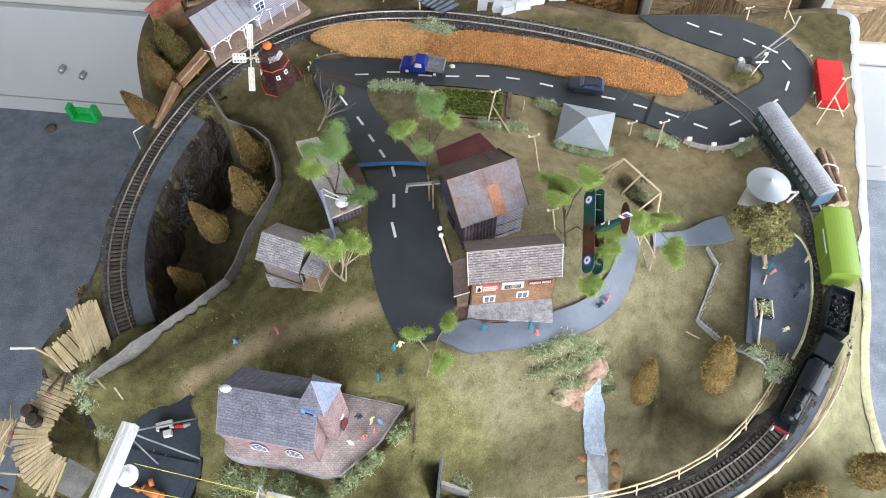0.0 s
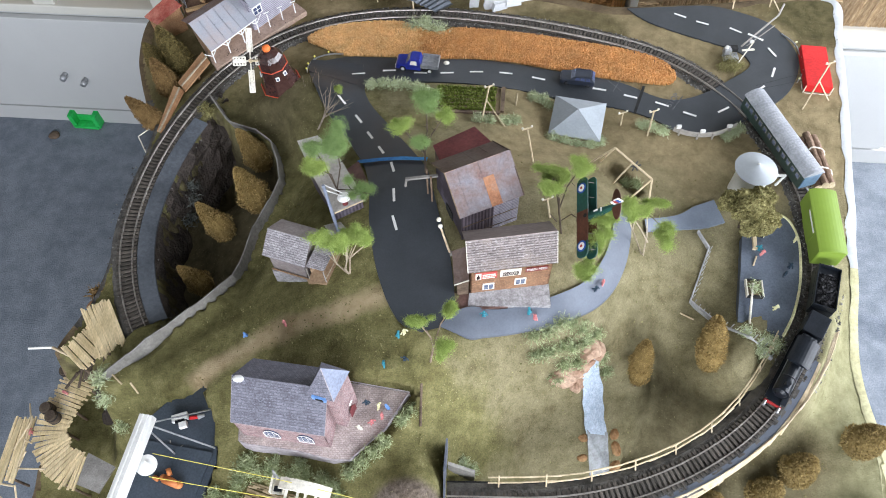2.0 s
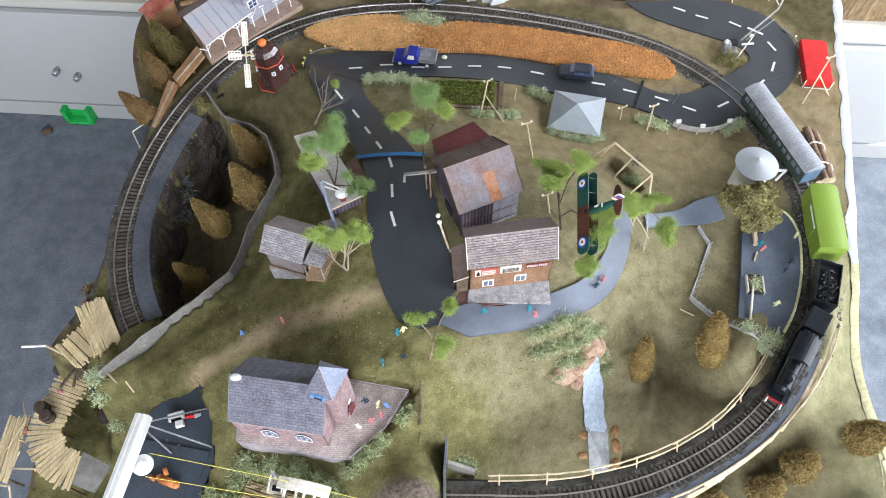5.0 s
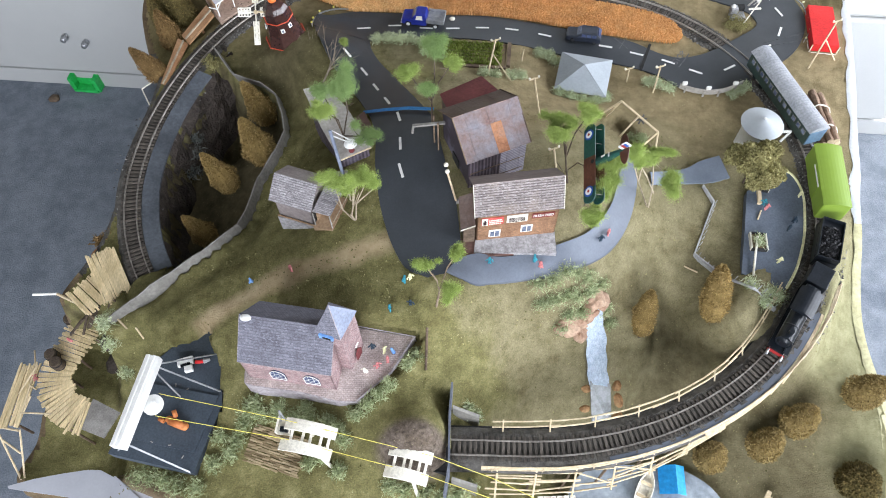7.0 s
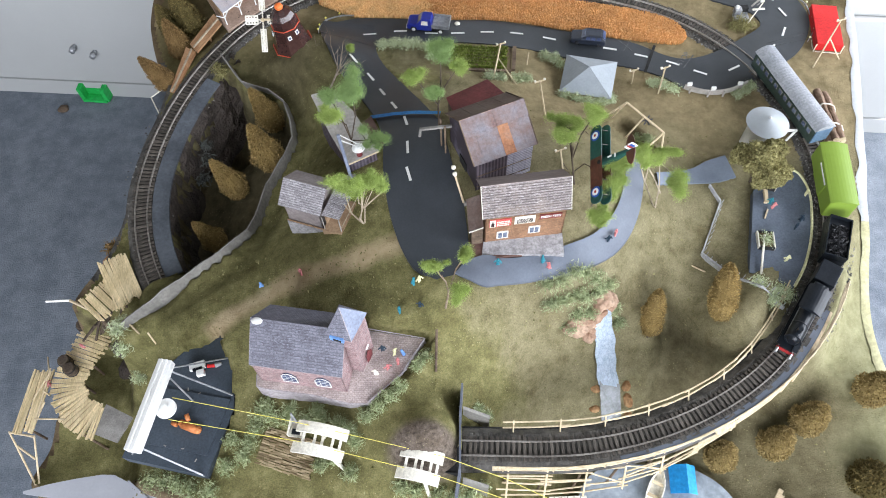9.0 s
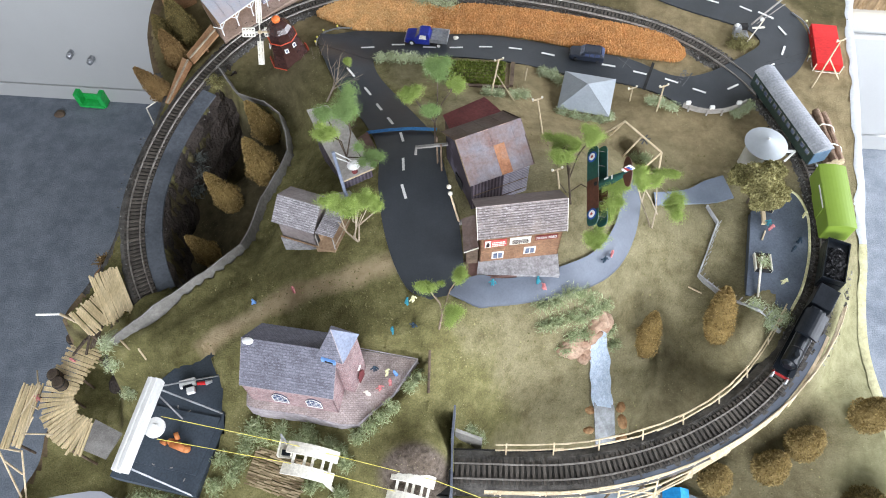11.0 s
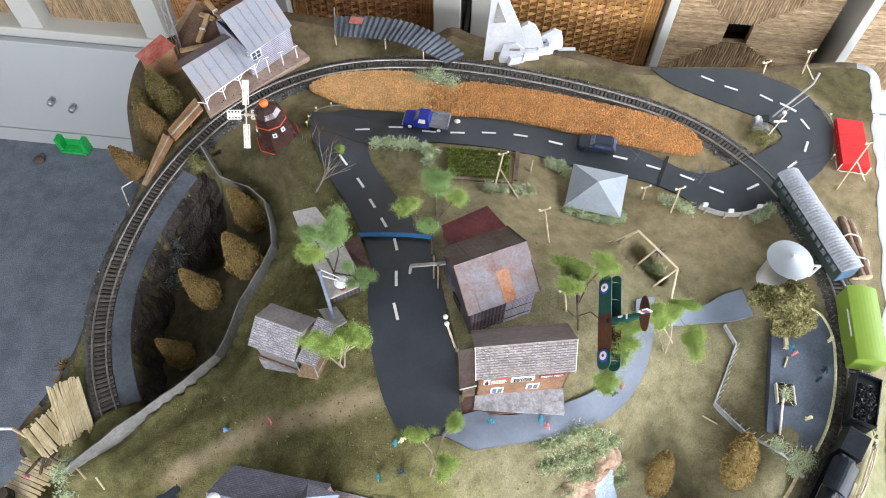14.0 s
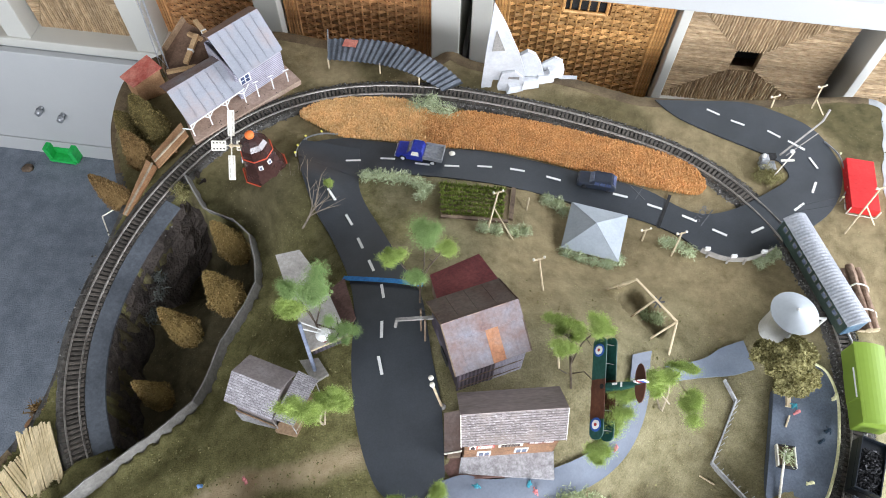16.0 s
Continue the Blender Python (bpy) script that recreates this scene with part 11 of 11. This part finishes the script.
    # plain toy figures
    spots = [(0.055, 0.354, "teal"), (0.112, 0.358, "teal"), (0.119, 0.352, "rose"), (0.203, 0.394, "dark"), (0.214, 0.404, "rose"), (-0.052, 0.329, "teal"), (-0.043, 0.330, "paleyellow"), (-0.068, 0.293, "teal"), (-0.043, 0.297, "dark"), (-0.250, 0.357, "skyblue"), (-0.194, 0.357, "rose"),
             (-0.091, 0.256, "dark"), (-0.076, 0.251, "paleyellow"), (-0.065, 0.250, "skyblue"), (-0.084, 0.232, "rose"), (-0.072, 0.239, "rose"), (-0.099, 0.226, "offwhite"), (0.477, 0.431, "dark"), (0.488, 0.444, "dark"), (0.451, 0.381, "paleyellow"), (0.507, 0.486, "paleyellow"), (0.453, 0.474, "teal"), (0.455, 0.466, "rose"), (-0.567, 0.276, "rose"), (-0.532, 0.330, "rose")]
    for k, (x, y, mt) in enumerate(spots):
        z = 0.0015 if x > 0.43 else -0.083 if x < -0.5 else 0.0465 if 0.22 < y < 0.26 and x < -0.06 else gz(x, y)
        if 0.05 < x < 0.22 and y > 0.34:
            z += 0.0065
        bm = BM()
        if k % 4 == 1 and x < 0.43:
            rod(bm, (0, 0, 0), (0.002, 0.001, 0.010), 0.0022, 0.0016)
            rod(bm, (0.003, -0.002, 0), (0.002, 0.001, 0.009), 0.0014)
            ball(bm, 0.0018, (0.002, 0.001, 0.0122), sub=1)
        else:
            rod(bm, (-0.0012, 0, 0), (0, 0, 0.006), 0.0012)
            rod(bm, (0.0016, 0, 0), (0, 0, 0.006), 0.0012)
            rod(bm, (0, 0, 0.005), (0, 0, 0.0105), 0.0020, 0.0022)
            rod(bm, (-0.0025, 0, 0.010), (-0.0045, 0.001, 0.0055), 0.0009)
            rod(bm, (0.0025, 0, 0.010), (0.0042, -0.002, 0.0065), 0.0009)
            ball(bm, 0.0018, (0, 0, 0.0128), sub=1)
        single("figurine", bm, M[mt], "plain little painted toy figure standing about", "figurine", group="toy figures", m=pose(x, y, z, 0, 0, (k * 67) % 360))
    # odds and ends
    for k, (a, b) in enumerate((((0.335, 0.396), (0.352, 0.385)), ((-0.024, 0.272), (-0.027, 0.228)), ((-0.424, 0.318), (-0.411, 0.306)), ((-0.402, 0.309), (-0.394, 0.298)))):
        single("stick", rod(BM(), (*a, gz(*a) + 0.001), (*b, gz(*b) + 0.001), 0.0012 if k != 1 else 0.0016), M["wood"] if k != 1 else M["darkwood"], "thin stick lying on the ground", "stick", group="sticks on the ground")
    single("pebble", ball(BM(), 0.0042, (0.025, 0.856, gz(0.025, 0.856) + 0.004), (1.2, 1, 0.6)), M["offwhite"], "pale pebble at the roadside", "pebble")
    t = thing("card_flap", "small grey card flap with a white edge below the ramp", "card", pose(-0.462, 0.742, -0.03))
    flap = [(-0.488, 0.750, -0.028), (-0.472, 0.720, -0.034), (-0.446, 0.736, -0.024), (-0.460, 0.764, -0.018)]
    part("panel", slab(BM(), flap, 0.0015), M["concrete"], t, world=True)
    for a, b in zip(flap, flap[1:] + flap[:1]):
        part("edge", rod(BM(), a, b, 0.0011, seg=6), M["offwhite"], t, "white edge", world=True)
    # on the carpet
    t = thing("toy_bracket", "green plastic toy bracket against the cupboard", "toy", pose(-0.936, 1.279, -0.587, 0, 0, -8) @ Matrix.Diagonal((0.9, 0.9, 0.9, 1)))
    part("bar", box(BM(), (0.075, 0.028, 0.008), (0, -0.010, 0), bev=0.002), M["toygreen"], t)
    part("back", box(BM(), (0.075, 0.006, 0.030), (0, 0.006, 0), bev=0.002), M["toygreen"], t)
    for x in (-1, 1):
        part("arm", box(BM(), (0.014, 0.030, 0.048), (x * 0.036, -0.004, 0), bev=0.002), M["toygreen"], t)
    bm = ball(BM(), 0.014, (0, 0, 0.006), (1.1, 0.9, 0.5), 2)
    for v in bm.verts:
        v.co *= 1 + 0.3 * noise.noise(v.co * 80)
    single("lump", bm, M["darkwood"], "small dark lump lying on the carpet", "lump", m=pose(-1.02, 1.238, -0.59))
    # grey rubble strewn over the tunnel
    M["ash"] = rough_mat("grey_ash", (0.09, 0.07, 0.06), (0.2, 0.17, 0.15), 120, 600, 0.95)


M["paper"] = rough_mat("white_paper", (0.50, 0.51, 0.53), (0.60, 0.61, 0.63), 25, 200, 0.8, bumps=0.15, grain=0.2)
M["darktin"] = rough_mat("blue_grey_corrugated_sheet", (0.07, 0.08, 0.095), (0.135, 0.15, 0.175), 30, 300, 0.5, metal=0.2, bumps=0.1)
M["camogreen"] = rough_mat("dark_green_model_paint", (0.012, 0.055, 0.045), (0.02, 0.08, 0.065), 40, 300, 0.4, bumps=0.05)
M["camobrown"] = rough_mat("dark_brown_model_paint", (0.075, 0.028, 0.016), (0.11, 0.045, 0.026), 40, 300, 0.4, bumps=0.05)
M["roundelblue"] = rough_mat("mark_blue", (0.02, 0.07, 0.3), (0.03, 0.1, 0.38), 40, 300, 0.5, bumps=0.02)
M["roundelred"] = rough_mat("mark_red", (0.3, 0.03, 0.025), (0.4, 0.05, 0.04), 40, 300, 0.5, bumps=0.02)
M["teal"] = rough_mat("teal_paint", (0.02, 0.17, 0.23), (0.05, 0.27, 0.33), 200, 600, 0.5)
M["rose"] = rough_mat("rose_paint", (0.5, 0.14, 0.15), (0.62, 0.28, 0.27), 200, 600, 0.5)
M["dark"] = rough_mat("navy_paint", (0.015, 0.03, 0.05), (0.04, 0.07, 0.1), 200, 600, 0.5)
small_things()


# ---- chalk and seams on the road ----
def road_height(x, y):
    return gz(x, y) + 0.0034 + 0.0044 * math.exp(-((x - 0.485) ** 2 + (y - 0.762) ** 2) / 0.0045)


def road_marks():
    M["chalk"] = rough_mat("faint_chalk", (0.085, 0.09, 0.098), (0.17, 0.175, 0.185), 160, 700, 0.9)
    for a, b, w in (((0.292, 0.811), (0.310, 0.786), 0.0011), ((0.312, 0.811), (0.296, 0.786), 0.0011), ((0.386, 0.743), (0.408, 0.771), 0.0016)):
        d = Vector((b[0] - a[0], b[1] - a[1]))
        bm = BM()
        flat_mark(bm, (a[0] + b[0]) / 2, (a[1] + b[1]) / 2, d.x, d.y, d.length, w, road_height((a[0] + b[0]) / 2, (a[1] + b[1]) / 2) - gz((a[0] + b[0]) / 2, (a[1] + b[1]) / 2))
        single("road_line", bm, M["chalk"], "faint chalk line on the dark road", "road marking", "structure")
    cu = bpy.data.curves.new("chalk_text", "FONT")
    cu.body, cu.size, cu.align_x, cu.extrude = "STOP", 0.0135, "CENTER", 0.0001
    tmp = bpy.data.objects.new("chalk_text", cu)
    me = bpy.data.meshes.new_from_object(tmp)
    bpy.data.objects.remove(tmp)
    me.transform(pose(0.3935, 0.7605, road_height(0.388, 0.760) + 0.0003, 0, 0, 52))
    me.materials.append(M["chalk"])
    tagged(new("road_lettering", me), "faint chalk word across the dark road", "road marking", kind="structure")
    for a, b in (((0.512, 0.757, 0.030), (0.594, 0.783, 0.026)), ((0.506, 0.749, 0.028), (0.592, 0.770, 0.024))):
        single("wire", rod(BM(), a, b, 0.00025, seg=4), M["matblack"], "thin dark wire strung over the level crossing", "wire", group="wires over the crossing")
    for a, b in (((0.349, 0.796), (0.323, 0.737)),):
        d = Vector((b[0] - a[0], b[1] - a[1]))
        bm = BM()
        for k in range(6):
            u = (k + 0.5) / 6
            x, y = a[0] + d.x * u, a[1] + d.y * u
            flat_mark(bm, x, y, d.x, d.y, d.length / 6, 0.0045, road_height(x, y) - gz(x, y))
        single("road_seam", bm, M["matblack"], "dark taped seam across the card road", "road seam", "structure")


road_marks()

sleepers()
